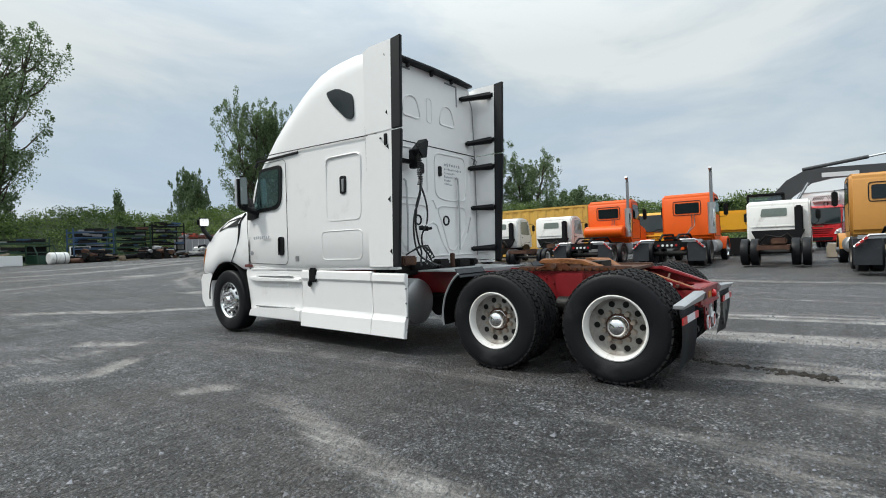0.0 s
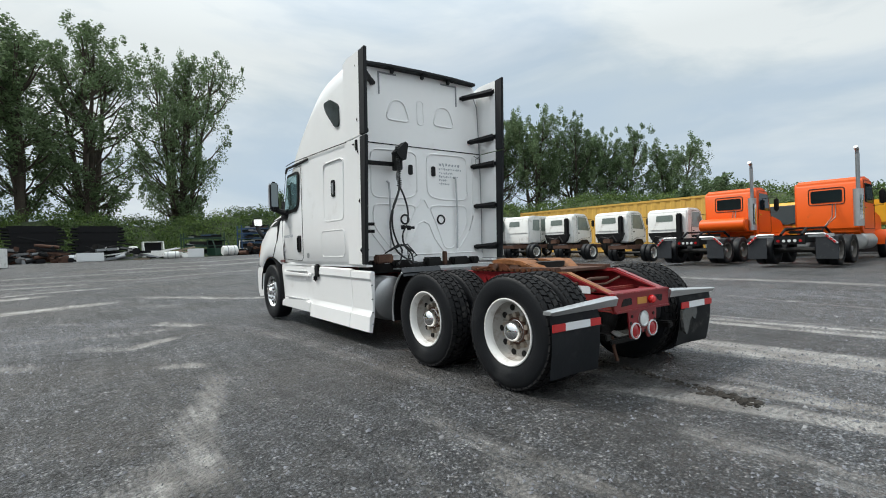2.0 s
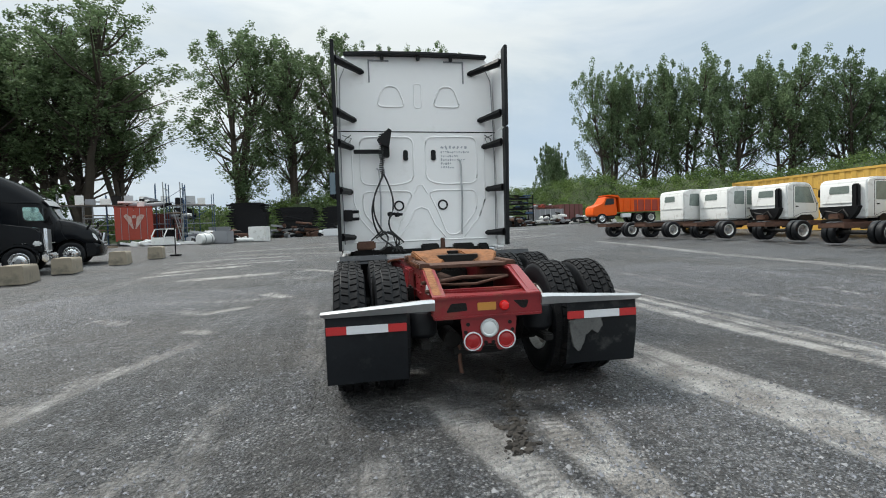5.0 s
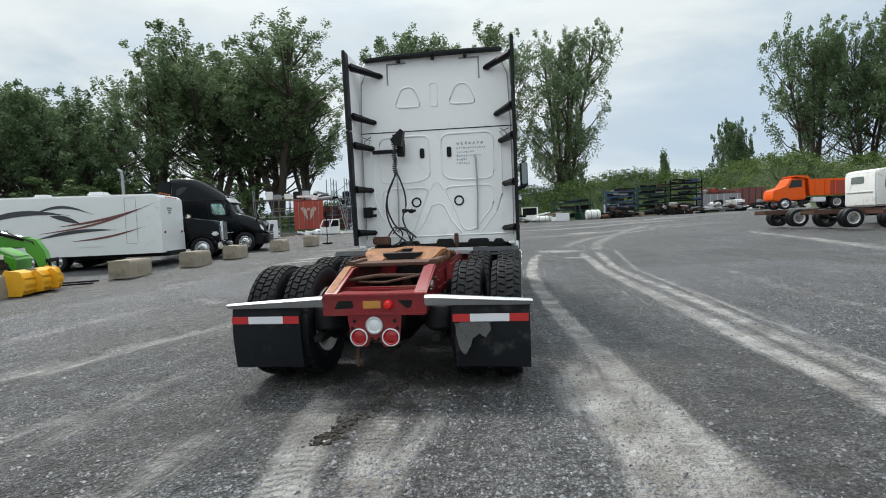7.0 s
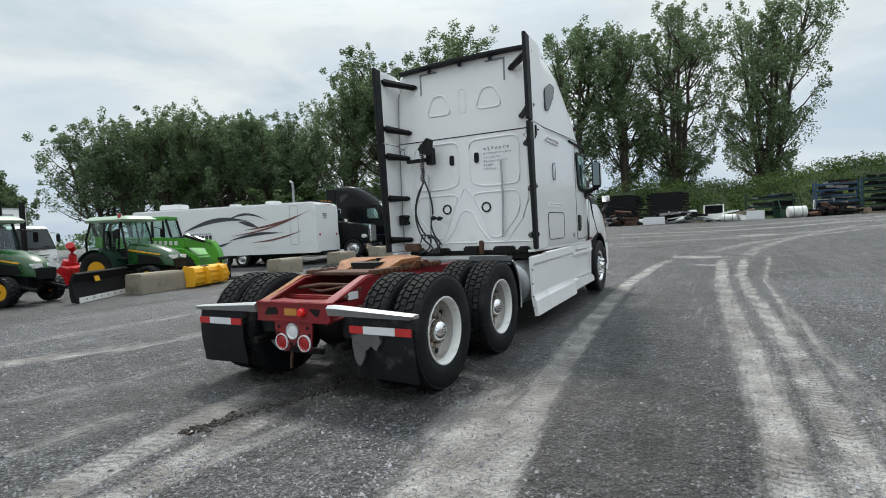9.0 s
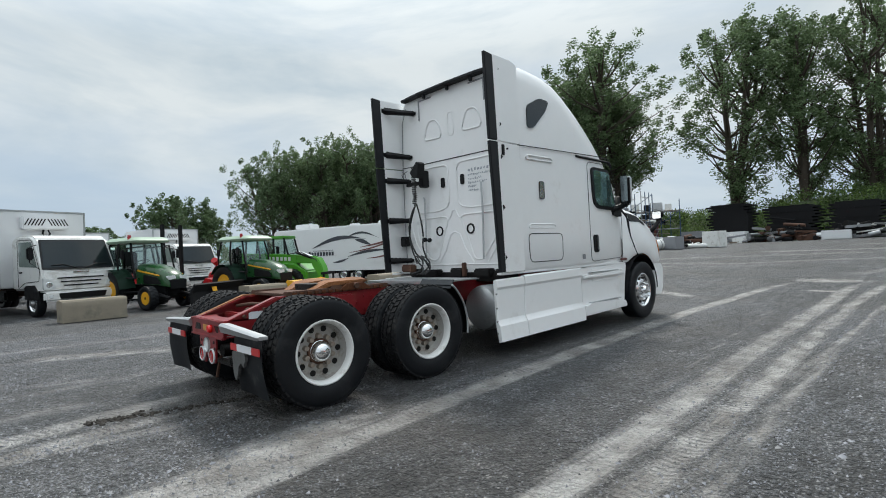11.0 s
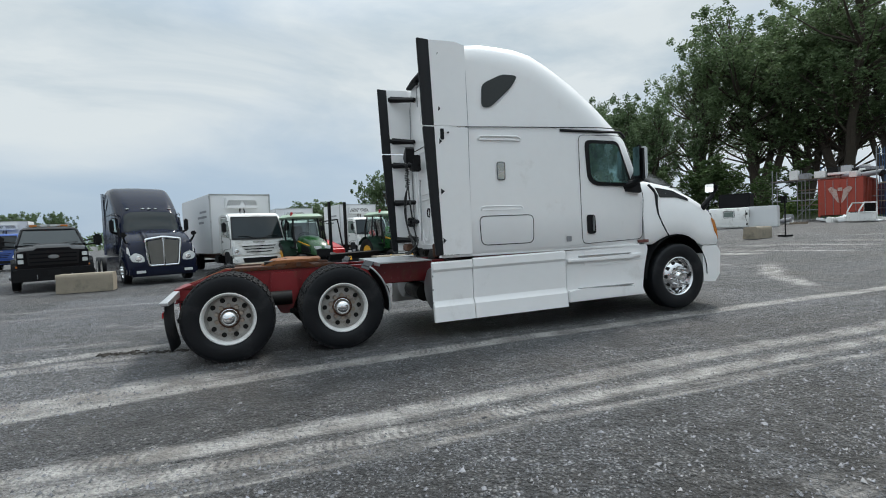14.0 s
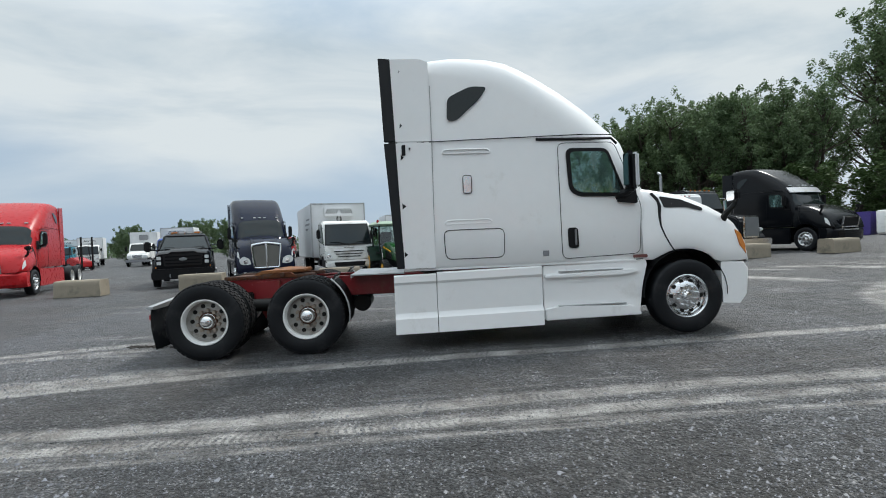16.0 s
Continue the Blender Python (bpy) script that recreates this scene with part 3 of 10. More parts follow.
    mark = nt.nodes.new("ShaderNodeAttribute")
    mark.attribute_name = "mark"
    bars = math_("SINE", math_("MULTIPLY", run.outputs["Fac"], 95.0), 0.0)
    bars = math_("MULTIPLY", ramp(bars, -0.2, 0.5, 0.0, 0.55), math_("MULTIPLY", mark.outputs["Fac"], ramp(noise_tex(2.1, 3), 0.45, 0.6)))
    fac = math_("MULTIPLY", fac, math_("SUBTRACT", 1.0, bars))
    col = mix(fac, col, mix(ramp(noise_tex(2.4, 5), 0.36, 0.64), (0.29, 0.267, 0.243), (0.6, 0.58, 0.555)))
    # damp, oily ground, and shade under the lorry put into the colour
    wet_shade = nt.nodes.new("ShaderNodeAttribute")
    wet_shade.attribute_name = "damp_shade"
    wf = math_("MULTIPLY", wet_shade.outputs["Fac"], ramp(noise_tex(2.6, 6), 0.36, 0.56))
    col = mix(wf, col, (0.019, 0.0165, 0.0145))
    L(col, b.inputs["Base Color"])
    L(ramp(wf, 0.0, 1.0, 0.56, 0.46), b.inputs["Roughness"])
    hgt = math_("ADD", math_("MULTIPLY", vor.outputs["Distance"], -0.9), math_("MULTIPLY", noise_tex(14.0, 8, 0.7), 0.8))
    hgt = math_("ADD", hgt, math_("MULTIPLY", vor3.outputs["Distance"], -0.35))
    hgt = math_("ADD", hgt, math_("MULTIPLY", vor2.outputs["Distance"], -1.3))
    hgt = math_("ADD", hgt, math_("MULTIPLY", noise_tex(4.5, 6, 0.6), 2.6))
    bp = nt.nodes.new("ShaderNodeBump")
    bp.inputs["Strength"].default_value, bp.inputs["Distance"].default_value = 1.0, 0.03
    L(hgt, bp.inputs["Height"])
    L(bp.outputs[0], b.inputs["Normal"])
    return m


MAT["ground"] = ground_material()

# wheel tracks: points on the yard, half width, strength, whether the tyre left its print
TRACKS = [
    ([(2.2, 14.5), (1.7, 12), (1.47, 8), (1.55, 5), (1.7, 2.6), (1.84, 1.0), (1.97, -0.3), (2.1, -1.3), (2.28, -2.4), (2.7, -4.5)], 0.17, 1.0, 1),
    ([(1.2, 6.5), (1.35, 3.0), (1.45, 0.8), (1.55, -0.6)], 0.07, 0.42, 1),
    ([(1.5, 0.1), (1.72, -1.0), (1.92, -2.0), (2.25, -4.2)], 0.4, 0.8, 0),
    ([(3.5, 15), (3.3, 12), (3.3, 8), (3.4, 4.6), (3.52, 1.8), (3.62, -0.2), (3.66, -1.5), (3.75, -5)], 0.19, 0.8, 1),
    ([(4.2, 15.5), (3.9, 13.5), (3.68, 9), (3.78, 5.5), (3.92, 2.2), (3.96, 0.2), (4.0, -1.3), (4.1, -5)], 0.16, 0.76, 1),
    ([(4.9, 16), (4.6, 14), (4.12, 8.5), (4.13, 4.5), (4.22, 1.4), (4.26, -0.2), (4.4, -4)], 0.1, 0.66, 1),
    ([(2.75, 10), (2.72, 7.5), (2.95, 4.5), (3.2, 2.0), (3.34, 0.4)], 0.07, 0.5, 0),
    ([(5.9, 9), (5.7, 4.2), (5.7, 2.6), (5.9, 0)], 0.22, 0.5, 0),
    ([(-5.2, -3.6), (-4.3, -1.7), (-3.85, -0.7), (-3.46, 0.4), (-3.1, 1.6), (-2.9, 2.6)], 0.22, 0.58, 0),
    ([(-4.9, -1.6), (-4.2, -0.95), (-3.6, 0.0)], 0.3, 0.5, 0),
    ([(-3.5, 0.9), (-3.62, -0.3), (-3.7, -1.4)], 0.24, 0.6, 1),
    ([(0.3, -4.6), (-0.05, -2.9), (-0.2, -2.2), (-0.38, -1.5), (-0.6, -0.6)], 0.19, 1.0, 1),
    ([(0.7, -4.6), (0.36, -2.8), (0.25, -2.1), (0.19, -1.2)], 0.14, 1.0, 1),
    ([(0.45, -3.3), (0.5, -2.5), (0.6, -1.3)], 0.1, 0.7, 1),
    ([(-1.9, -3.2), (-2.02, -2.3), (-2.13, -1.2), (-1.9, 0.0)], 0.2, 0.5, 1),
    ([(-2.9, -3.6), (-2.75, -2.0), (-2.6, -0.6)], 0.16, 0.4, 1),
    ([(-2.36, 7.2), (-1.9, 4.8), (-1.6, 3.0), (-1.55, 1.0), (-1.3, -1.2)], 0.26, 0.42, 0),
    ([(-3.4, 13.7), (-1.05, 10.8), (1.2, 9.3)], 0.4, 0.6, 0),
    ([(-3.1, 7.1), (-2.4, 6.1)], 0.3, 0.7, 0),
    ([(-3.7, 4.4), (-3.0, 5.0)], 0.22, 0.75, 0),
    ([(-3.45, 2.75), (-3.05, 2.45)], 0.18, 0.8, 0),
    ([(-4.3, 5.0), (-3.7, 4.4)], 0.3, 0.5, 0),
    ([(-5.4, 4.4), (-4.6, 3.7)], 0.3, 0.55, 0),
    ([(1.9, 14.1), (2.6, 13.7), (3.4, 13.95)], 0.55, 0.75, 0),
    ([(2.6, 11.3), (3.2, 11.2)], 0.2, 0.8, 0),
    ([(3.6, 24.5), (6.2, 25.2)], 0.7, 0.7, 0),
    ([(7.6, 4.2), (7.1, 1.8), (6.4, -0.6), (6.1, -4)], 0.16, 0.62, 1),
    ([(8.4, 5), (7.9, 1.5), (7.3, -2), (7.1, -5)], 0.14, 0.4, 0),
    ([(-4.9, -6), (-4.6, -2.5)], 0.4, 0.4, 0),
    ([(-5.0, 9.0), (-2.6, 6.4)], 0.3, 0.42, 0),
    ([(-6.0, 6.5), (-3.4, 6.0), (-2.2, 6.6)], 0.5, 0.42, 0),
    ([(-8.2, 13.4), (-6.2, 14.8), (-4.4, 15.8)], 0.5, 0.75, 0),
    ([(-6.6, 10.5), (-4.6, 11.6), (-2.8, 12.2)], 0.5, 0.7, 0),
    ([(-3.1, 10.8), (-2.1, 9.7)], 0.6, 0.36, 0),
    ([(14, 31), (5, 24), (-2, 21), (-8, 22)], 0.8, 0.46, 0),
    ([(-6, 30), (4, 31), (14, 36)], 0.9, 0.55, 0),
    ([(24, 46), (12, 38), (6, 31)], 0.6, 0.5, 0),
    ([(-8.5, -6), (-8, 2), (-7.5, 12), (-7, 22)], 0.6, 0.34, 0),
    ([(-6.2, -8), (-6.0, -2), (-5.6, 4)], 0.35, 0.5, 0),
    ([(9, -12), (10, -2), (11, 8), (11.5, 20)], 0.4, 0.55, 0),
    ([(-9, 12), (-7, 16), (-3.5, 19), (1, 20)], 0.8, 0.34, 0),
    # pale dust band, strengthened to paint in the track's wet sheen
    ([(-4.95, -2.5), (-4.35, -1.4), (-3.9, -0.6)], 0.22, 0.95, 0),
    ([(11, 33), (6.5, 23), (4.6, 17.5), (3.9, 13.5)], 0.4, 0.5, 0),
    ([(16, 30), (9, 25.5), (4.5, 20), (2.6, 15)], 0.4, 0.5, 0),
    # dusty streak whose paleness also stands in for sheen towards the sun
    ([(-3.4, -3.6), (-2.5, -2.2), (-1.7, -1.0)], 0.26, 0.5, 1),
    ([(-1.3, -4.2), (-0.95, -2.8), (-0.9, -1.6)], 0.3, 0.5, 0),
    ([(-7.4, 15.4), (-5.2, 16.6), (-2.6, 17.4)], 0.4, 0.6, 0),
    ([(-7.8, 12.4), (-6.2, 13.4)], 0.3, 0.7, 0),
    ([(-9.5, 17.5), (-6.5, 19.2), (-3.0, 19.8)], 0.5, 0.55, 0),
    ([(-11, 24), (-5, 26), (3, 27.5)], 0.9, 0.45, 0),
    ([(-3, 36), (6, 37.5), (16, 41)], 1.2, 0.5, 0),
]
# dark patches: centre, radii, strength; those under the lorry also paint its shade
DAMP_SHADE = [((6.4, 3.0), (1.9, 7.0), 0.72), ((5.1, 2.0), (0.7, 7.0), 0.55), ((5.0, 8.0), (1.2, 4.0), 0.35), ((-3.2, -1.6), (2.6, 2.2), 0.46), ((-4.6, 2.5), (1.6, 2.6), 0.36), ((-1.9, 1.2), (0.9, 3.0), 0.4), ((-1.6, -3.0), (1.6, 1.0), 0.45), ((0, 2.9), (1.5, 3.6), 0.9), ((0.1, -0.3), (1.7, 1.7), 0.9), ((-4.5, 7.5), (2.2, 1.2), 0.4), ((-1.0, -1.9), (1.6, 0.8), 0.4),
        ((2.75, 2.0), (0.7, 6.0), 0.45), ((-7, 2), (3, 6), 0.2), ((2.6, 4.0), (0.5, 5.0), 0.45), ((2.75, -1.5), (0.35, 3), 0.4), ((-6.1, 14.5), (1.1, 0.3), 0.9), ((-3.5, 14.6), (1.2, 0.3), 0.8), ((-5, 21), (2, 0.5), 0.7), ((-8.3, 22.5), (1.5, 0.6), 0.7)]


def steps(spans, far, grow=1.16):
    """Grid lines: even steps over each span (end, step), widening past the last one on both sides."""
    v = [spans[0][0]]
    for end, step in spans[1:]:
        while v[-1] < end:
            v.append(v[-1] + step)
    ends = []
    for sgn, start, step in ((-1, v[0], spans[1][1]), (1, v[-1], spans[-1][1])):
        out, at = [], start
        while abs(at) < far:
            step *= grow
            at += sgn * step
            out.append(at)
        ends.append(out)
    return np.array(ends[0][::-1] + v + ends[1])


def build_ground():
    xs = steps([(-12, 0), (-9, 0.2), (9, 0.1), (14, 0.25)], 1500)
    ys = steps([(-8, 0), (14, 0.1), (27, 0.15), (44, 0.4)], 1500)
    X, Y = np.meshgrid(xs, ys)
    Z = 0.025 * np.clip(np.minimum(Y, 45) - 8, 0, None) + 0.018 * np.clip(np.minimum(X, 30) - 4, 0, None)
    Z = Z + 0.012 * np.sin(X * 1.3 + np.sin(Y * 0.7)) * np.sin(Y * 0.9 + 1.0) - 0.012
    dust, damp_shade = np.zeros_like(X), np.zeros_like(X)
    run, mark = np.zeros_like(X), np.zeros_like(X)
    for pts, w, s, printed in TRACKS:
        best, along, length = np.full_like(X, 1e9), np.zeros_like(X), 0.0
        for (ax, ay), (bx, by) in zip(pts, pts[1:]):
            dx, dy = bx - ax, by - ay
            seg = math.hypot(dx, dy)
            t = np.clip(((X - ax) * dx + (Y - ay) * dy) / (seg * seg), 0, 1)
            far = np.hypot(X - ax - t * dx, Y - ay - t * dy)
            along = np.where(far < best, length + t * seg, along)
            best = np.minimum(best, far)
            length += seg
        # tracks thin out towards their ends
        fade = np.clip(np.minimum(along / min(4.5, 0.3 * length), (length - along) / min(1.2, 0.3 * length)) + (0.1 if length > 2 else 0.5), 0, 1)
        prof = s * np.clip(1.3 - best / w, 0, 1) * fade
        run = np.where(prof > dust, along + 0.5 * best, run)
        mark = np.where(prof > dust, printed * np.clip(prof * 1.5, 0, 1), mark)
        dust = np.maximum(dust, prof)
        Z -= 0.012 * np.clip(1 - best / w, 0, 1)
    for (cx, cy), (rx, ry), s in DAMP_SHADE:
        damp_shade = np.maximum(damp_shade, s * np.clip(1.6 - 1.2 * np.hypot((X - cx) / rx, (Y - cy) / ry), 0, 1))
    nx, ny = len(xs), len(ys)
    idx = np.arange(nx * ny).reshape(ny, nx)
    faces = np.stack([idx[:-1, :-1], idx[:-1, 1:], idx[1:, 1:], idx[1:, :-1]], -1).reshape(-1, 4)
    me = bpy.data.meshes.new("ground")
    me.vertices.add(nx * ny)
    me.vertices.foreach_set("co", np.stack([X, Y, Z], -1).astype(np.float32).ravel())
    me.loops.add(faces.size)
    me.loops.foreach_set("vertex_index", faces.astype(np.int32).ravel())
    me.polygons.add(len(faces))
    me.polygons.foreach_set("loop_start", np.arange(0, faces.size, 4, dtype=np.int32))
    me.update(calc_edges=True)
    for nm, arr in (("dust", dust), ("damp_shade", damp_shade), ("run", run), ("mark", mark)):
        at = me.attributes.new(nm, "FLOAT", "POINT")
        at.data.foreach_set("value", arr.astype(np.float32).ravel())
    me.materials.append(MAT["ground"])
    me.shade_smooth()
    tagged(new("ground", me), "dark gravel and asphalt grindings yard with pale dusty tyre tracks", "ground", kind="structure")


build_ground()


def track_cover(x, y):
    """How much packed dust lies at each place."""
    cover = np.zeros_like(x)
    for pts, w, s, printed in TRACKS:
        for (ax, ay), (bx, by) in zip(pts, pts[1:]):
            dx, dy = bx - ax, by - ay
            t = np.clip(((x - ax) * dx + (y - ay) * dy) / (dx * dx + dy * dy), 0, 1)
            cover = np.maximum(cover, s * np.clip(1.3 - np.hypot(x - ax - t * dx, y - ay - t * dy) / w, 0, 1))
    return cover


def build_stones():
    """Crushed stone lying loose on the yard, thicker where no wheels run."""
    rng = np.random.default_rng(5)
    n = 430000
    x, y = rng.uniform(-8.0, 8.6, n), rng.uniform(-5.0, 8.5, n)
    drift = 0.5 + 0.22 * (np.sin(1.7 * x + 1.3 * np.sin(0.9 * y)) + np.sin(1.5 * y + 1.1 * np.sin(1.2 * x + 2.0))) + 0.16 * np.sin(4.1 * x - 2.9 * y) + 0.14 * np.sin(3.3 * x + 5.1 * y + 1.0)
    far = np.hypot(x / 1.0, (y - 2.4) / 1.25)
    keep = 0.1 + 0.5 * np.clip(drift, 0, 1) + 0.75 * np.clip((far - 4.1) / 1.3, 0, 1)
    keep *= 1 - 0.85 * np.clip(1.3 * track_cover(x, y), 0, 1)
    keep[(np.abs(x) < 1.3) & (y > -1.2) & (y < 6.9)] = 0
    ok = rng.random(n) < keep * 0.62
    x, y = x[ok], y[ok]
    hx, hy = rng.normal(1.0, 0.55, 3800), rng.normal(-2.4, 0.9, 3800)
    x, y = np.append(x, hx), np.append(y, hy)
    n = len(x)
    size = np.clip(rng.lognormal(-4.98, 0.45, n), 0.003, 0.026)
    big = rng.random(n) < 0.004
    size[big] *= 1.7
    z = 0.025 * np.clip(y - 8, 0, None) + 0.018 * np.clip(x - 4, 0, None) + 0.012 * np.sin(x * 1.3 + np.sin(y * 0.7)) * np.sin(y * 0.9 + 1.0) - 0.016
    turn = rng.uniform(0, 6.3, n)
    v = np.zeros((n, 4, 3))
    for i in range(3):
        q = turn + i * 2.094 + rng.uniform(-0.5, 0.5, n)
        r = size * rng.uniform(0.75, 1.35, n)
        v[:, i] = np.stack([x + r * np.cos(q), y + r * np.sin(q), z], 1)
    v[:, 3] = np.stack([x + size * rng.uniform(-0.5, 0.5, n), y + size * rng.uniform(-0.5, 0.5, n), z + 0.005 + size * rng.uniform(0.35, 0.85, n)], 1)
    k = 4 * np.arange(n)[:, None]
    f = np.concatenate([k + np.array(t) for t in ((0, 1, 3), (1, 2, 3), (2, 0, 3))], 1).reshape(-1, 3)
    me = bpy.data.meshes.new("loose_stones")
    me.vertices.add(4 * n)
    me.vertices.foreach_set("co", v.astype(np.float32).ravel())
    me.loops.add(f.size)
    me.loops.foreach_set("vertex_index", f.astype(np.int32).ravel())
    me.polygons.add(len(f))
    me.polygons.foreach_set("loop_start", np.arange(0, f.size, 3, dtype=np.int32))
    me.update(calc_edges=True)
    me.materials.append(material("crushed_stone", (0.05, 0.052, 0.058), 0.6, var=0.2, scale=30, island=1.8))
    me.materials.append(material("pale_stone", (0.15, 0.151, 0.155), 0.7, var=0.2, scale=30, island=0.5))
    light = rng.random(n) < np.where(np.arange(n) >= n - 3800, 0.26, 0.08 + 0.12 * np.clip((x - 4.3) / 0.9, 0, 1))
    me.polygons.foreach_set("material_index", np.repeat(light.astype(np.int32), 3))
    tagged(new("loose_stones", me), "dark and pale grey crushed stone scattered over the yard", "gravel", kind="stuff")


build_stones()


def mud_ridge():
    """Clods of dark mud dropped in a line behind the lorry."""
    rnd = random.Random(31)
    bm = bm_new()
    for i in range(340):
        t = rnd.random() ** 1.25
        x, y = -0.1 + 0.4 * t + rnd.gauss(0, 0.025 + 0.04 * (1 - t) * rnd.random()), -2.25 + 1.7 * t + rnd.gauss(0, 0.03)
        r = rnd.uniform(0.006, 0.026) * (1.25 - 0.6 * t)
        m = pose(x, y, -0.018 + r * 0.3, rnd.uniform(-20, 20), rnd.uniform(-20, 20), rnd.uniform(0, 360)) @ Matrix.Diagonal((rnd.uniform(0.8, 1.7), rnd.uniform(0.7, 1.1), rnd.uniform(0.5, 0.8), 1))
        vs = bmesh.ops.create_icosphere(bm, subdivisions=1, radius=r, matrix=m)["verts"]
        for q in vs:
            q.co += Vector((rnd.uniform(-1, 1), rnd.uniform(-1, 1), rnd.uniform(-1, 1))) * r * 0.3
    ob = solid("mud_clods", bm, material("dark_mud", (0.022, 0.019, 0.016), 0.8, var=0.3, scale=12, island=0.3, spec=0.3), "line of dark mud clods dropped on the gravel", "mud", kind="stuff", smooth=0)
    return ob


mud_ridge()

# ---- lorry pieces ----


def tyre_mesh(r, w):
    """A lorry tyre on the x axis, centred."""
    bm = bm_new()
    h = w / 2
    prof = [(0.285, -h * 0.72), (0.31, -h * 0.86), (0.36, -h * 0.97), (r - 0.12, -h), (r - 0.06, -h * 0.97), (r - 0.025, -h * 0.88), (r - 0.018, -h * 0.8),
            (r - 0.018, h * 0.8), (r - 0.025, h * 0.88), (r - 0.06, h * 0.97), (r - 0.12, h), (0.36, h * 0.97), (0.31, h * 0.86), (0.285, h * 0.72)]
    lathe(bm, prof, (0, 0, 0), (1, 0, 0), 48, close=True)
    return finish(bm, "tyre", "tyre", 40)


def tread_mesh(r, w):
    """The rows of tread blocks of a drive tyre."""
    bm = bm_new()
    h = w / 2
    for n in (44,):
        cols = [(-0.74, 0.3), (-0.26, 0.4), (0.26, 0.4), (0.74, 0.3)]
        for ci, (cx, cw) in enumerate(cols):
            for i in range(n):
                a = 2 * math.pi * (i + (0.5 if ci % 2 else 0)) / n
                da = math.pi / n * 0.74
                x0, x1 = (cx - cw / 2) * h, (cx + cw / 2) * h
                sk = 0.25 * da * (1 if ci in (0, 2) else -1)
                edge = 0.012 if ci in (0, 3) else 0.0
                vs = []
                for rad in (r - 0.024, r):
                    for x, s in ((x0, -sk), (x1, sk)):
                        rr = rad - (edge if (ci == 0 and x == x0) or (ci == 3 and x == x1) else 0)
                        for d in (-da, da):
                            vs.append(bm.verts.new((x, rr * math.sin(a + d + s), rr * math.cos(a + d + s))))
                quads = [(0, 1, 3, 2), (4, 6, 7, 5), (0, 4, 5, 1), (2, 3, 7, 6), (0, 2, 6, 4), (1, 5, 7, 3)]
                for q in quads:
                    bm.faces.new([vs[j] for j in q])
    return finish(bm, "tread", "tread", 40)


def rim_mesh(dish, out, mat_disc, mat_lip):
    """A wheel disc; out is +1 or -1, dish the depth of the disc inside the lip."""
    bm = bm_new()
    lip = [(0.283, -0.1), (0.283, 0.085), (0.3, 0.105), (0.302, 0.118), (0.292, 0.122), (0.278, 0.112), (0.266, 0.07)]
    if dish > 0:
        disc = [(0.262, 0.05), (0.25, 0.115 - dish), (0.235, 0.1 - dish), (0.17, 0.105 - dish), (0.13, 0.11 - dish), (0.001, 0.11 - dish)]
    else:
        disc = [(0.262, 0.06), (0.245, 0.05), (0.22, 0.07), (0.18, 0.105), (0.13, 0.115), (0.001, 0.115)]
    lathe(bm, [(a, out * b) for a, b in lip + [(0.262, 0.045)]], (0, 0, 0), (1, 0, 0), 40, close=True)
    rim = finish(bm, "rim", mat_lip, 40)
    bm = bm_new()
    lathe(bm, [(a, out * b) for a, b in disc], (0, 0, 0), (1, 0, 0), 40, cap_start=False)
    return rim, finish(bm, "wheel_disc", mat_disc, 40)


BITS = {}


def wheel_bits(dish, out):
    if (dish, out) not in BITS:
        fx = 0.101 - dish if dish > 0 else 0.085
        # solid dark plug: the shade inside a hand hole, given by colour
        bm = bm_new()
        cyl(bm, (out * (fx - 0.03), 0, 0), (out * (fx + 0.008), 0, 0), 0.029, seg=12)
        hole = finish(bm, "hand_hole", "grease")
        bm = bm_new()
        cyl(bm, (0, 0, 0), (out * (0.045 if dish > 0 else 0.085), 0, 0), 0.029 if dish > 0 else 0.022, 0.023 if dish > 0 else 0.011, 10)
        BITS[(dish, out)] = (hole, finish(bm, "wheel_nut", "chrome" if dish <= 0 else "nut_steel"))
    return BITS[(dish, out)]


def wheel_details(parent, dish, out, cap, nuts=True):
    """Hand holes, wheel nuts and hub cap of one wheel."""
    face = (0.105 - dish) if dish > 0 else 0.098
    hole, nut = wheel_bits(dish, out)
    for i in range(10):
        a = 2 * math.pi * (i + 0.5) / 10
        part("hand_hole", hole, None, parent).location = (0, 0.21 * math.sin(a), 0.21 * math.cos(a))
        a = 2 * math.pi * i / 10
        part("wheel_nut", nut, None, parent).location = (out * face, 0.142 * math.sin(a), 0.142 * math.cos(a))
    bm = bm_new()
    prof = [(0.108, face), (0.108, face + 0.03), (0.096, face + 0.036)] + [(0.096 * math.cos(radians(a)), face + 0.06 + 0.078 * math.sin(radians(a))) for a in range(0, 90, 12)] + [(0.001, face + 0.139)]
    if dish <= 0:
        prof = [(0.09, face), (0.088, face + 0.035), (0.075, face + 0.055), (0.055, face + 0.085), (0.001, face + 0.09)]
    lathe(bm, [(a, out * b) for a, b in prof], (0, 0, 0), (1, 0, 0), 24)
    part("hub_cap", bm, cap, parent)
    if dish > 0:
        bm = bm_new()
        lathe(bm, [(0.122, out * (face + 0.002)), (0.12, out * (face + 0.03)), (0.1, out * (face + 0.034))], (0, 0, 0), (1, 0, 0), 24)
        part("hub_flange", bm, "rust_dark", parent)


TYRE_DRIVE = tyre_mesh(0.515, 0.265)
TREAD = tread_mesh(0.515, 0.265)
TYRE_STEER = tyre_mesh(0.525, 0.285)
TYRE_FAR = tyre_mesh(0.5, 0.265)
RIMS = {("dark", o): rim_mesh(0.13, o, "rim_dark", "rim_dark") for o in (1, -1)}
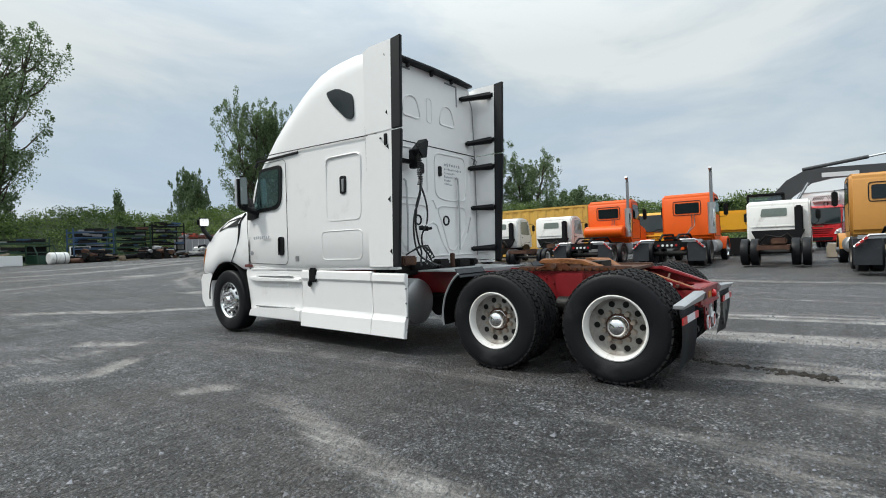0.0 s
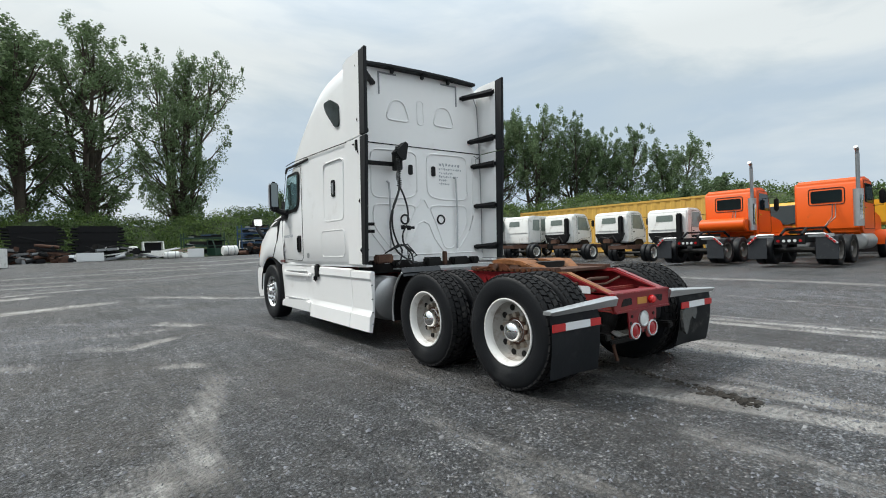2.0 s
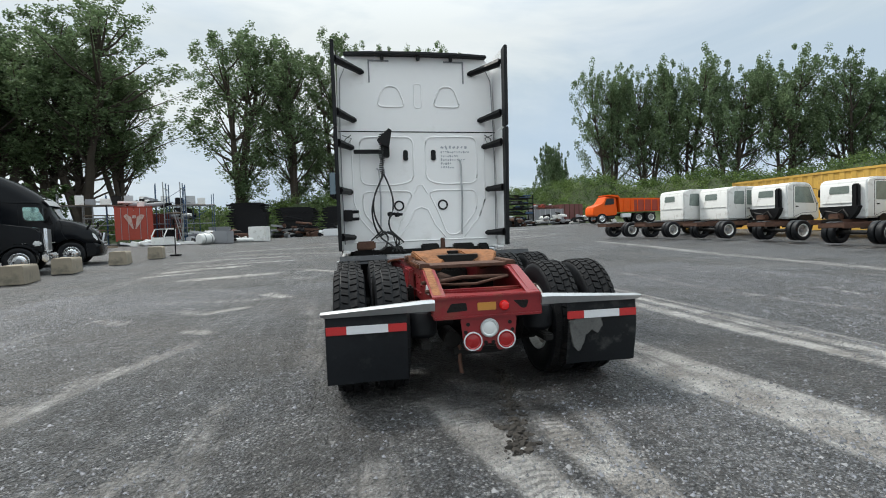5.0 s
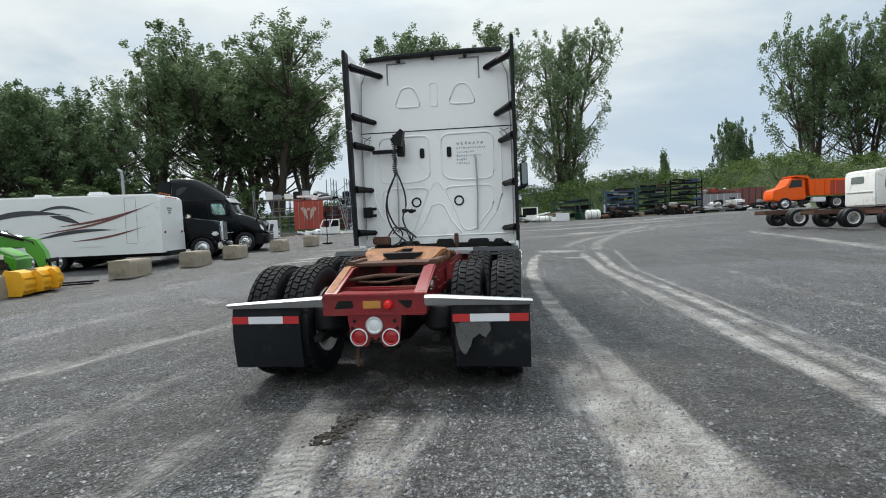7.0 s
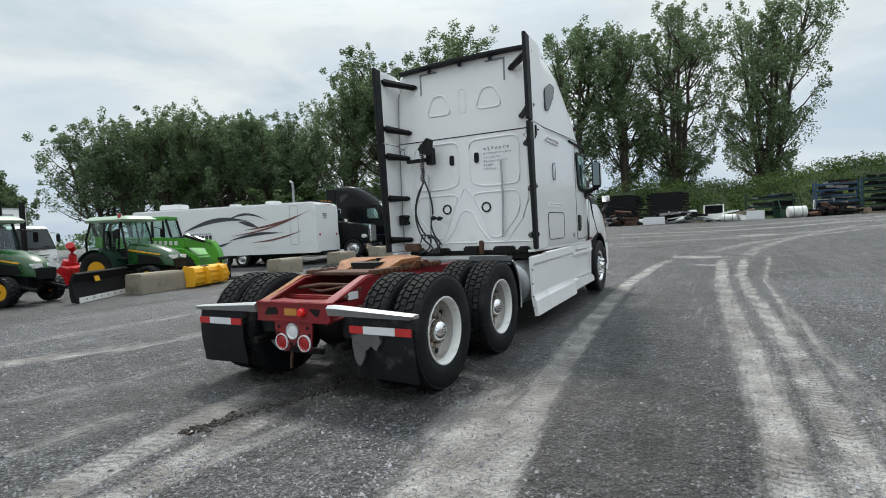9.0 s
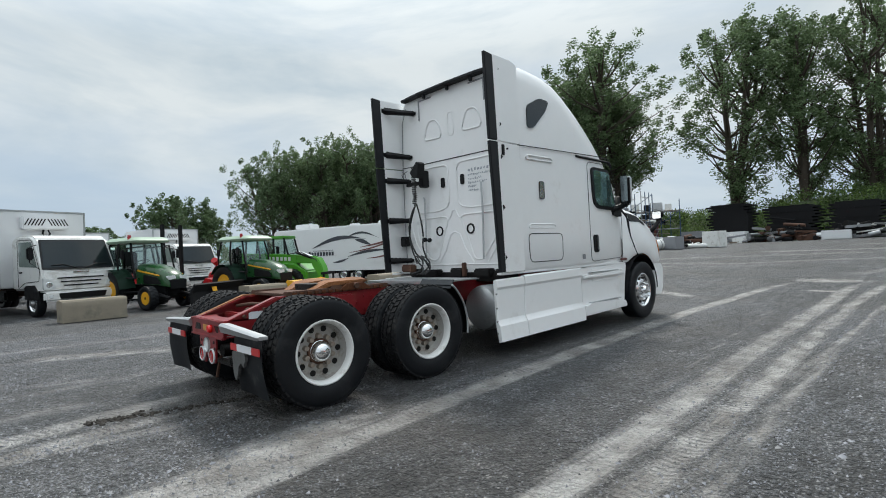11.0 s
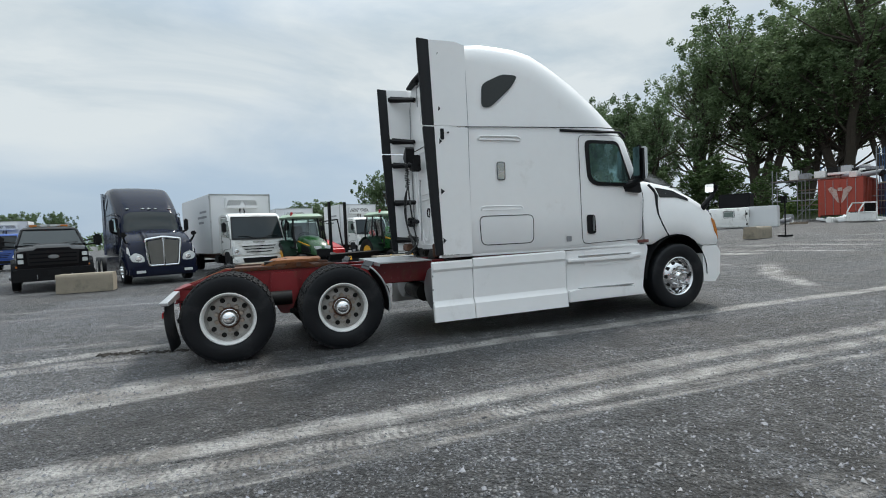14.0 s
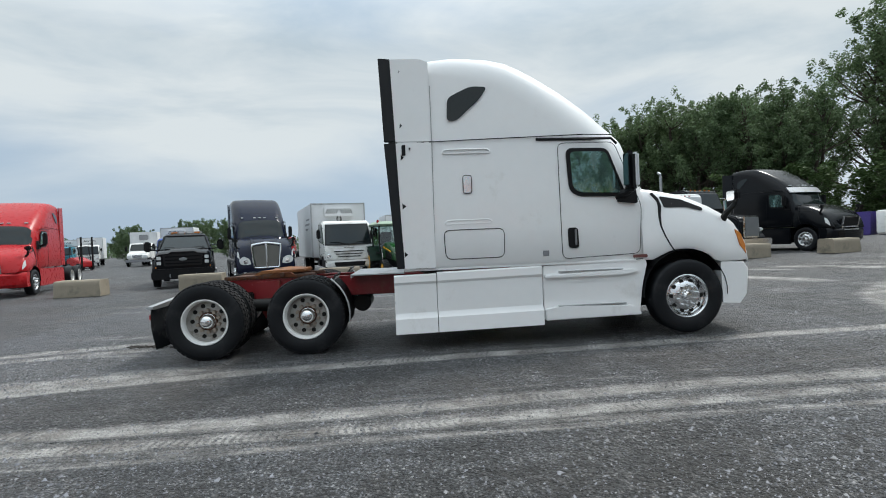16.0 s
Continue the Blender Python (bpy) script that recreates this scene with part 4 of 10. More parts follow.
RIMS |= {(k, o): rim_mesh(0.13 if k == "drive" else 0.0, o, "rim_dirty" if k == "drive" else "alu", "rim_white" if k == "drive" else "alu") for k in ("drive", "steer") for o in (1, -1)}


def wheel(parent, x, y, z, out, kind="drive", tyre=None, full=True, cap="chrome", dark=False):
    """One wheel: an Empty's child mesh (the tyre) that carries its rim."""
    t = part("wheel", tyre or (TYRE_DRIVE if kind == "drive" else TYRE_STEER), None, parent)
    t.location = (x, y, z)
    look_of = RIMS[("dark" if dark else kind, out)]
    part("rim", look_of[0], None, t)
    part("wheel_disc", look_of[1], None, t)
    if kind == "drive" and tyre is None:
        tagged(part("tread", TREAD, None, t), kind="stuff")
    if full:
        wheel_details(t, 0.13 if kind == "drive" else 0.0, out, cap)
    return t


ROOF = [(2.33, 3.86), (2.75, 3.92), (3.2, 3.92), (3.5, 3.87), (3.77, 3.76), (4.25, 3.49), (4.66, 3.21), (4.99, 2.93), (5.14, 2.8), (5.24, 2.55), (5.38, 2.25), (5.55, 2.0)]
HALF = [(2.33, 1.175), (4.0, 1.18), (4.6, 1.165), (4.95, 1.13), (5.5, 1.06)]


def cab_section(y, n=9):
    """Half outline from the sill up to the roof's middle."""
    w, zt = lerp_table(HALF, y), lerp_table(ROOF, y)
    zb = 1.06
    k = max(0.0, min(1.0, (y - 2.33) / 2.4))
    rt = min(0.24 + 0.5 * k, (zt - zb) * 0.55)
    rx = 0.16 + 0.3 * k
    tilt = 0.035 * max(0, (zt - 2.75))
    pts = [(w - 0.03, zb), (w, zb + 0.05), (w, zb + 0.5), (w, min(2.0, zt - rt - 0.05)), (w - tilt, zt - rt)]
    for i in range(1, n + 1):
        a = math.pi / 2 * i / n
        pts.append((w - tilt - rx * (1 - math.cos(a)), zt - rt + rt * math.sin(a)))
    pts.append(((w - rx) * 0.5, zt + 0.02))
    pts.append((0, zt + 0.03))
    return pts


def sleeper_cab(cab, paint, screen="glass"):
    """Cab and sleeper shell, doors, windows, roof; returns nothing."""
    ys = [2.33, 2.36, 2.5, 2.75, 3.0, 3.25, 3.51, 3.7, 3.89, 4.08, 4.27, 4.42, 4.57, 4.7, 4.83, 4.99, 5.08, 5.14, 5.24, 5.38, 5.55]
    bm = bm_new()
    rings = []
    for i, y in enumerate(ys):
        p = cab_section(y)
        if i == 0:
            p = [(x - 0.03 if x > 0.03 else x, z - 0.02) for x, z in p]
        rings.append(ring(bm, [(x, y, z) for x, z in p] + [(-x, y, z) for x, z in p[-2::-1]]))
    for a, b in zip(rings, rings[1:]):
        bridge(bm, a, b, closed=False)
    for q in (rings[0], rings[-1][::-1]):
        bm.faces.new(q)
    for a, b in zip(rings, rings[1:]):
        bm.faces.new((a[0], a[-1], b[-1], b[0]))
    glass = [f for f in bm.faces if f.calc_center_median().y > 5.16 and f.calc_center_median().z > 2.0 and abs(f.calc_center_median().x) < 0.95 and len(f.verts) == 4
             and min(v.co.z for v in f.verts) > 1.5]
    for f in glass:
        f.material_index = 1
    part("cab_shell", bm, [paint, screen], cab, smooth=38)


def side_line(bm, side, pts, r=0.006, x=1.178, closed=True):
    """A joint or ridge along a cab side; points are (y, z)."""
    tube(bm, [(side * (x - 0.055 * max(0, min(1, (y - 4.6) / 0.7)) - 0.035 * max(0, z - 2.75)), y, z) for y, z in pts], r, 5, closed)


def cab_sides(cab, paint, detail=True):
    for side in (1, -1):
        # roof seam and drip rail
        bm = bm_new()
        side_line(bm, side, [(2.4, 2.745), (3.0, 2.76), (3.97, 2.78), (4.5, 2.79), (4.9, 2.78)], 0.007, closed=False)
        door = rounded([(4.14, 2.68), (4.16, 1.11), (5.27, 1.14), (5.31, 1.8), (4.93, 2.68)], 0.09)
        side_line(bm, side, door, 0.0045, 1.179)
        part("panel_joints", bm, "seam", cab)
        bm = bm_new()
        side_line(bm, side, [(2.42, 1.06), (2.43, 1.9), (2.44, 2.75), (2.44, 3.5)], 0.0035, 1.1765, closed=False)
        part("panel_joints", bm, "greypanel", cab)
        bm = bm_new()
        side_line(bm, side, [(3.85, 2.74), (4.05, 2.735), (4.9, 2.735), (4.98, 2.66)], 0.02, 1.168, closed=False)
        part("drip_rail", bm, "seam" if detail else paint, cab)
        # side window with black surround
        bm = bm_new()
        win = rounded([(4.25, 2.61), (4.28, 2.04), (4.4, 1.95), (5.1, 1.93), (4.83, 2.6)], 0.09)
        vs = ring(bm, [(side * (1.19 - 0.055 * max(0, min(1, (y - 4.6) / 0.7))), y, z) for y, z in win])
        ws = ring(bm, [(side * (1.165 - 0.055 * max(0, min(1, (y - 4.6) / 0.7))), y, z) for y, z in win])
        bm.faces.new(vs)
        bridge(bm, vs, ws)
        part("window_surround", bm, "plastic", cab)
        bm = bm_new()
        win2 = rounded([(4.3, 2.56), (4.33, 2.07), (4.43, 2.0), (5.03, 1.985), (4.81, 2.55)], 0.07)
        vs = ring(bm, [(side * (1.196 - 0.055 * max(0, min(1, (y - 4.6) / 0.7))), y, z) for y, z in win2])
        ws = ring(bm, [(side * (1.18 - 0.055 * max(0, min(1, (y - 4.6) / 0.7))), y, z) for y, z in win2])
        bm.faces.new(vs)
        bridge(bm, vs, ws)
        part("door_window", bm, "glass_side", cab)
        # roof window
        bm = bm_new()
        uw = rounded([(2.65, 3.02), (2.67, 3.33), (2.98, 3.48), (3.22, 3.47), (3.1, 3.3), (2.78, 3.02)], 0.07)
        vs = ring(bm, [(side * (1.182 - 0.035 * (z - 2.75) - 0.05 * max(0, z - 3.3)), y, z) for y, z in uw])
        ws = ring(bm, [(side * 1.1, y, z) for y, z in uw])
        bm.faces.new(vs)
        bridge(bm, vs, ws)
        part("roof_window", bm, "screen_glass", cab, "smoked dark roof window")
        if not detail:
            continue
        # pressed ridges of the luggage doors
        shapes = [rounded([(2.55, 2.56), (2.57, 1.7), (3.24, 1.7), (3.24, 2.56)], 0.1)]
        if side > 0:
            shapes = [rounded([(2.57, z0), (2.6, z0 + 0.05), (3.18, z0 + 0.05), (3.22, z0)], 0.04) for z0 in (2.585, 1.64)]
        for shape in shapes:
            bm = bm_new()
            side_line(bm, side, shape, 0.012, 1.172)
            part("pressed_ridge", bm, paint, cab)
        bm = bm_new()
        side_line(bm, side, rounded([(2.55, 1.56), (2.57, 1.17), (3.36, 1.17), (3.37, 1.56)], 0.09), 0.006)
        part("luggage_door_joint", bm, "seam" if side > 0 else paint, cab)
        # roof window's pressed brow
        bm = bm_new()
        brow = [(2.62, 3.55), (3.0, 3.6), (3.3, 3.56), (3.7, 3.4), (4.0, 3.22), (4.3, 3.0)]
        tube(bm, [(side * (1.175 - 0.035 * (z - 2.75) - 0.12 * max(0, z - 3.2) - 0.07 * max(0, y - 3.2)), y, z) for y, z in brow], 0.018, 6)
        part("pressed_brow", bm, paint, cab)
        # latch
        bm = bm_new()
        prism(bm, rounded([(2.835, 2.285), (2.835, 2.045), (2.95, 2.045), (2.95, 2.285)], 0.035), "x", side * 1.17, side * 1.188)
        part("latch_plate", bm, "plastic" if side < 0 else "alu", cab)
        bm = bm_new()
        if side < 0:
            box(bm, (side * 1.19, 2.885, 2.16), (0.016, 0.045, 0.17), 0.006)
            part("latch_handle", bm, "alu_dull", cab)
        else:
            side_line(bm, side, rounded([(2.835, 2.285), (2.835, 2.045), (2.95, 2.045), (2.95, 2.285)], 0.035), 0.006, 1.186)
            part("latch_joint", bm, "seam", cab)
        # door handle
        bm = bm_new()
        prism(bm, rounded([(4.24, 1.53), (4.25, 1.25), (4.39, 1.25), (4.38, 1.53)], 0.05), "x", side * 1.17, side * 1.192)
        dh = part("door_handle", bm, "plastic", cab, "black door handle recess")
        bm = bm_new()
        box(bm, (side * 1.2, 4.345, 1.4), (0.022, 0.03, 0.22), 0.008)
        part("grip", bm, "plastic" if side < 0 else "steel", dh)
        # small badge and marker lens
        bm = bm_new()
        box(bm, (side * 1.183, 3.93, 1.195), (0.01, 0.085, 0.075), 0.006)
        part("side_marker", bm, "greypanel" if side > 0 else "alu_dull", cab)
        bm = bm_new()
        box(bm, (side * 1.15, 5.26, 1.1), (0.03, 0.2, 0.045), 0.008)
        part("side_reflector", bm, "maroon", cab, "dark red side reflector")


def chassis_wheels(truck, rear=True):
    for side, y, z in ((1, -0.61, 0.492), (1, 0.69, 0.505), (-1, -0.675, 0.5), (-1, 0.61, 0.492)):
        wheel(truck, side * 1.07, y, z, side, "drive")
        wheel(truck, side * 0.735, y, z, -side, "drive", full=False)


def hood_section(y, w_low, zb, zt):
    top = w_low - 0.3
    zm = zb + (zt - zb) * 0.45
    h = zt - zb
    lean = 0.1 * min(1.0, max(0.0, (zt - 1.2) / 0.6))
    return [(w_low - 0.02, zb), (w_low + 0.005, zb + 0.04), (w_low, zb + h * 0.3), (w_low - 0.3 * lean, zb + h * 0.52), (w_low - 0.75 * lean, zb + h * 0.8), (w_low - lean - 0.03, zt - 0.05),
            (w_low - lean - 0.1, zt - 0.008), (top * 0.6, zt + 0.03), (0, zt + 0.045)]


HOOD_W = [(5.32, 1.11), (5.6, 1.16), (5.9, 1.2), (6.3, 1.2), (6.5, 1.185), (6.7, 1.15), (6.82, 1.08), (6.95, 0.95)]
HOOD_TOP = [(5.32, 2.06), (5.55, 2.02), (5.96, 1.925), (6.3, 1.78), (6.52, 1.66), (6.68, 1.54), (6.82, 1.32), (6.92, 1.03), (6.95, 0.99)]


def hood_ring(y):
    dy = (y - 5.88) / 0.62
    zb = 0.56 + 0.62 * math.sqrt(max(0, 1 - dy * dy)) if abs(dy) < 1 else 0
    zb = max(zb, 0.98 if y > 5.88 else 1.04)
    zt = lerp_table(HOOD_TOP, y)
    return hood_section(y, lerp_table(HOOD_W, y), min(zb, zt - 0.06), zt)


def hood_x(y, z):
    """Half width of the bonnet at a height."""
    p = hood_ring(y)[1:]
    for (xa, za), (xb, zb) in zip(p, p[1:]):
        if za <= z <= zb:
            return xa + (xb - xa) * (z - za) / max(1e-6, zb - za)
    return p[0][0] if z < p[0][1] else p[-2][0]


def hood(truck, paint):
    bm = bm_new()
    rs = []
    for y in (5.32, 5.38, 5.46, 5.55, 5.65, 5.75, 5.88, 6.0, 6.12, 6.22, 6.32, 6.42, 6.5, 6.58, 6.66, 6.74, 6.82, 6.89, 6.95):
        p = hood_ring(y)
        rs.append(ring(bm, [(x, y, z) for x, z in p] + [(-x, y, z) for x, z in p[-2::-1]]))
    for a, b in zip(rs, rs[1:]):
        bridge(bm, a, b, closed=False)
    bm.faces.new(rs[-1][::-1])
    part("bonnet", bm, paint, truck, smooth=50)
    # arch lining
    for side in (1, -1):
        bm = bm_new()
        outer, inner = [], []
        for i in range(17):
            a = math.pi * (1.02 - 1.04 * i / 16)
            outer.append((5.88 + 0.6 * math.cos(a), 0.56 + 0.6 * math.sin(a)))
        a0 = ring(bm, [(side * 1.19, y, z) for y, z in outer])
        a1 = ring(bm, [(side * 0.7, y, z) for y, z in outer])
        bridge(bm, a0, a1, closed=False)
        box(bm, (side * 0.68, 5.88, 0.75), (0.04, 1.2, 0.8))
        part("arch_lining", bm, "plastic", truck)
        # vent on the bonnet's shoulder
        bm = bm_new()
        pts = rounded([(5.6, 1.92), (5.64, 1.76), (5.95, 1.75), (6.18, 1.69), (6.19, 1.735), (5.88, 1.865)], 0.025)
        f = ring(bm, [(side * (hood_x(y, z) + 0.012), y, z) for y, z in pts])
        g = ring(bm, [(side * (hood_x(y, z) - 0.06), y, z) for y, z in pts])
        bm.faces.new(f)
        bridge(bm, f, g)
        part("bonnet_vent", bm, "plastic", truck)
        bm = bm_new()
        tube(bm, [(side * (hood_x(y, z) + 0.002), y, z) for y, z in ((5.73, 1.16), (5.68, 1.24), (5.62, 1.36), (5.575, 1.5), (5.57, 1.65), (5.585, 1.78), (5.56, 1.88), (5.5, 1.97))], [0.009, 0.009, 0.01, 0.012, 0.02, 0.026, 0.024, 0.02], 6)
        part("bonnet_joint", bm, "seam", truck)
        # head lamp
        bm = bm_new()
        pts = rounded([(6.64, 1.42), (6.7, 1.2), (6.84, 1.06), (6.82, 1.2), (6.74, 1.36)], 0.02)
        f = ring(bm, [(side * (hood_x(y, z) + 0.012), y, z) for y, z in pts])
        g = ring(bm, [(side * 0.8, y - 0.02, z) for y, z in pts])
        bm.faces.new(f)
        bridge(bm, f, g)
        part("headlamp", bm, "lens_white" if paint != "white" else "lens_amber", truck, "slim wraparound headlamp")
        # wing mirror on a stalk
        bm = bm_new()
        tube(bm, [(side * 1.08, 6.5, 1.55), (side * 1.16, 6.5, 1.64), (side * 1.2, 6.6, 1.76), (side * 1.2, 6.62, 1.82)], [0.05, 0.04, 0.035, 0.03], 8)
        st = part("mirror_stalk", bm, "plastic", truck)
        bm = bm_new()
        box(bm, (side * 1.2, 6.6, 1.88), (0.2, 0.1, 0.17), 0.04)
        hd = part("mirror_head", bm, "plastic", st)
        bm = bm_new()
        prism(bm, rounded([(side * 1.2 - 0.08, 1.815), (side * 1.2 + 0.08, 1.815), (side * 1.2 + 0.08, 1.945), (side * 1.2 - 0.08, 1.945)], 0.03), "y", 6.543, 6.552)
        part("mirror_glass", bm, "chrome", hd)
    # bumper
    bm = bm_new()
    prof = [(6.42, 0.4), (6.4, 0.97), (6.7, 0.975), (6.95, 0.96), (7.02, 0.86), (7.0, 0.5), (6.9, 0.38)]
    rs = []
    for x in (-1.17, -1.1, -0.9, -0.5, 0, 0.5, 0.9, 1.1, 1.17):
        k = 0.24 * (abs(x) / 1.17) ** 5
        rs.append(ring(bm, [(x, y - k if y > 6.6 else y, z) for y, z in prof]))
    for a, b in zip(rs, rs[1:]):
        bridge(bm, a, b)
    bm.faces.new(rs[0])
    bm.faces.new(rs[-1])
    part("bumper", bm, paint, truck)
    # grille
    bm = bm_new()
    box(bm, (0, 6.93, 1.12), (1.0, 0.1, 0.62), 0.03, rot=(-12, 0, 0))
    gr = part("grille", bm, "plastic", truck)
    shine = "chrome" if paint != "white" else "plastic"
    for i in range(5):
        bm = bm_new()
        box(bm, (0, 7.0 - 0.028 * i, 0.88 + 0.12 * i), (0.98 - 0.03 * i, 0.05, 0.035), 0.01)
        part("grille_bar", bm, shine, gr)
    for s in (-1, 1):
        bm = bm_new()
        box(bm, (s * 0.5, 6.97, 1.12), (0.04, 0.07, 0.6), 0.012, rot=(-12, 0, 0))
        part("grille_side", bm, shine, gr)


def door_mirror(truck, side, back="white_plain"):
    bm = bm_new()
    tube(bm, [(side * 1.08, 5.0, 1.95), (side * 1.2, 5.08, 1.98), (side * 1.36, 5.12, 2.05)], [0.09, 0.05, 0.04], 8)
    prism(bm, rounded([(4.95, 1.86), (5.25, 1.83), (5.2, 2.2)], 0.04), "x", side * 1.05, side * 1.16)
    arm = part("mirror_arm", bm, "plastic", truck)
    bm = bm_new()
    box(bm, (side * 1.33, 5.08, 2.25), (0.15, 0.14, 0.54), 0.05, rot=(0, 0, side * 12))
    hd = part("mirror_housing", bm, "plastic", arm)
    bm = bm_new()
    box(bm, (side * 1.34, 5.14, 2.27), (0.14, 0.06, 0.46), 0.025, rot=(0, 0, side * 12))
    part("mirror_cover", bm, back, hd)
    bm = bm_new()
    box(bm, (side * 1.33 + side * 0.012, 5.012, 2.28), (0.11, 0.012, 0.42), 0.004, rot=(0, 0, side * 12))
    part("mirror_glass", bm, "mirror_tint", hd)


def side_skirts(truck, paint):
    prof_r = [(1.15, 0.985), (1.172, 0.965), (1.178, 0.885), (1.158, 0.85), (1.155, 0.47), (1.178, 0.42), (1.195, 0.395), (1.215, 0.2), (1.17, 0.19), (1.13, 0.4), (1.11, 0.97)]
    for side in (1, -1):
        for y0, y1, top in ((1.86, 2.425, 0.0), (2.435, 3.87, 0.015)):
            bm = bm_new()
            rs = []
            for y in (y0, y0 + 0.012, y1 - 0.012, y1):
                ins = 0.006 if y in (y0, y1) else 0
                rs.append(ring(bm, [(side * (x - ins), y, z + 0.03 * (y - 1.86) / 2 + (top if z > 0.9 else 0)) for x, z in prof_r]))
            for a, b in zip(rs, rs[1:]):
                bridge(bm, a, b)
            bm.faces.new(rs[0])
            bm.faces.new(rs[-1])
            sk = part("skirt_panel", bm, paint, truck, smooth=25)
            if y0 < 2:
                for z in (0.3, 0.45, 0.62, 0.8):
                    bm = bm_new()
                    cyl(bm, (side * 1.15, 1.855, z), (side * 1.15, 1.868, z), 0.012, seg=8)
                    part("skirt_bolt", bm, "steel", sk)
        # entry steps below the door
        bm = bm_new()
        outline = [(3.885, 0.285), (3.885, 1.02), (5.34, 1.05), (5.36, 0.98), (5.27, 0.7), (5.24, 0.3)]
        prism(bm, outline, "x", side * 1.05, side * 1.14)
        prism(bm, [(3.9, 0.28), (3.9, 0.44), (4.15, 0.47), (5.05, 0.44), (5.2, 0.4), (5.24, 0.3)], "x", side * 1.05, side * 1.2)
        prism(bm, [(3.9, 0.85), (3.9, 0.9), (5.18, 0.93), (5.22, 0.89), (5.0, 0.85)], "x", side * 1.05, side * 1.19)
        bmesh.ops.bevel(bm, geom=list(bm.edges), offset=0.012, segments=2, affect="EDGES", clamp_overlap=True)
        st = part("step_fairing", bm, paint, truck, smooth=40)
        bm = bm_new()
        box(bm, (side * 1.17, 4.55, 0.467), (0.06, 0.95, 0.012), 0.003)
        box(bm, (side * 1.16, 4.55, 0.936), (0.05, 0.9, 0.01), 0.003)
        part("step_tread", bm, "alu_dull", st)
        # sill joint under the cab
        bm = bm_new()
        box(bm, (side * 1.1, 3.6, 1.045), (0.1, 3.2, 0.03), 0.006)
        part("sill", bm, paint if side > 0 else paint, truck)
        bm = bm_new()
        prism(bm, rounded([(4.2, 0.78), (4.2, 1.0), (4.95, 1.02), (4.95, 0.78)], 0.03), "x", side * 1.13, side * 1.146)
        part("battery_cover", bm, paint, st)


def hero():
    truck = thing("lorry", "white sleeper tractor unit with a red chassis and bare fifth wheel", "lorry")
    sleeper_cab(truck, "white")
    cab_sides(truck, "white")
    hood(truck, "white")
    for s in (1, -1):
        door_mirror(truck, s)
        wheel(truck, s * 1.06, 5.9 if s > 0 else 5.84, 0.52, s, "steer")
    side_skirts(truck, "white")
    chassis_wheels(truck)
    # filler neck on the near side
    bm = bm_new()
    box(bm, (-1.17, 3.6, 0.96), (0.05, 0.16, 0.2), 0.02)
    box(bm, (-1.185, 3.66, 0.84), (0.05, 0.07, 0.1), 0.02)
    part("filler_flap", bm, "plastic", truck, "black plastic filler flap")
    # written marks on the door
    bm = bm_new()
    for i in range(8):
        box(bm, (-1.182, 5.02 - 0.055 * i, 1.535 + 0.004 * (i % 3)), (0.004, 0.032, 0.045), 0, rot=(12 * ((i * 7) % 5 - 2), 0, 0))
    part("marker_writing", bm, "ink", truck)
    bm = bm_new()
    lathe(bm, [(0.035, 0), (0.035, 0.008), (0.001, 0.008)], (-1.15, 5.14, 1.3), (-1, 0, 0), 16)
    part("round_badge", bm, "greypanel", truck)

    # side extenders with rubber edges
    for s in (1, -1):
        for z0, z1, nm in ((1.07, 2.735, "lower"), (2.755, 3.84, "upper")):
            bm = bm_new()
            def edge(z):
                return 2.01 - 0.085 * (z - 1.06) / 2.8
            out = [(edge(z0), z0), (2.425, z0), (2.425, min(z1, 3.8)), (2.3, z1), (edge(z1), z1)] if nm == "upper" else [(edge(z0), z0), (2.425, z0), (2.425, z1), (edge(z1), z1)]
            vs0 = ring(bm, [(s * (1.19 + 0.02 * (2.4 - y)), y, z) for y, z in out])
            vs1 = ring(bm, [(s * (1.155 + 0.02 * (2.4 - y)), y, z) for y, z in out])
            bm.faces.new(vs0)
            bm.faces.new(vs1[::-1])
            bridge(bm, vs0, vs1)
            ex = part("side_extender", bm, "white", truck)
            bm = bm_new()
            prism(bm, [(edge(z0) - 0.15 + (0.05 if nm == "lower" else 0) , z0 - (0.0 if nm == "lower" else 0)), (edge(z0) + 0.004, z0), (edge(z1) + 0.004, z1), (edge(z1) - 0.155, z1 + (0.015 if nm == "upper" else 0))], "x", s * 1.158, s * 1.206)
            bmesh.ops.bevel(bm, geom=list(bm.edges), offset=0.008, segments=2, affect="EDGES", clamp_overlap=True)
            part("rubber_edge", bm, "rubber", ex)
        # clearance bracket at the seam
        bm = bm_new()
        box(bm, (s * 1.205, 2.06, 2.64), (0.02, 0.05, 0.14), 0.006)
        box(bm, (s * 1.21, 2.14, 2.66), (0.02, 0.02, 0.02))
        part("extender_hinge", bm, "plastic", truck)
        # struts that hold the extenders
        for xin, z, dz in ((0.8, 3.6, 0.08), (0.93, 2.92, 0.05), (0.98, 2.53, 0.02), (1.02, 1.9, 0.0), (1.0, 1.25, 0.01)):
            bm = bm_new()
            a, b = Vector((s * xin, 2.31, z)), Vector((s * 1.165, 2.0, z + dz))
            tube(bm, [a, a.lerp(b, 0.15), a.lerp(b, 0.8), b], [0.045, 0.042, 0.055, 0.06], 6)
            box(bm, a, (0.09, 0.03, 0.05), 0.008)
            box(bm, b, (0.02, 0.11, 0.07), 0.006)
            part("extender_strut", bm, "plastic", truck)
        # wiring along the inner edge
        bm = bm_new()
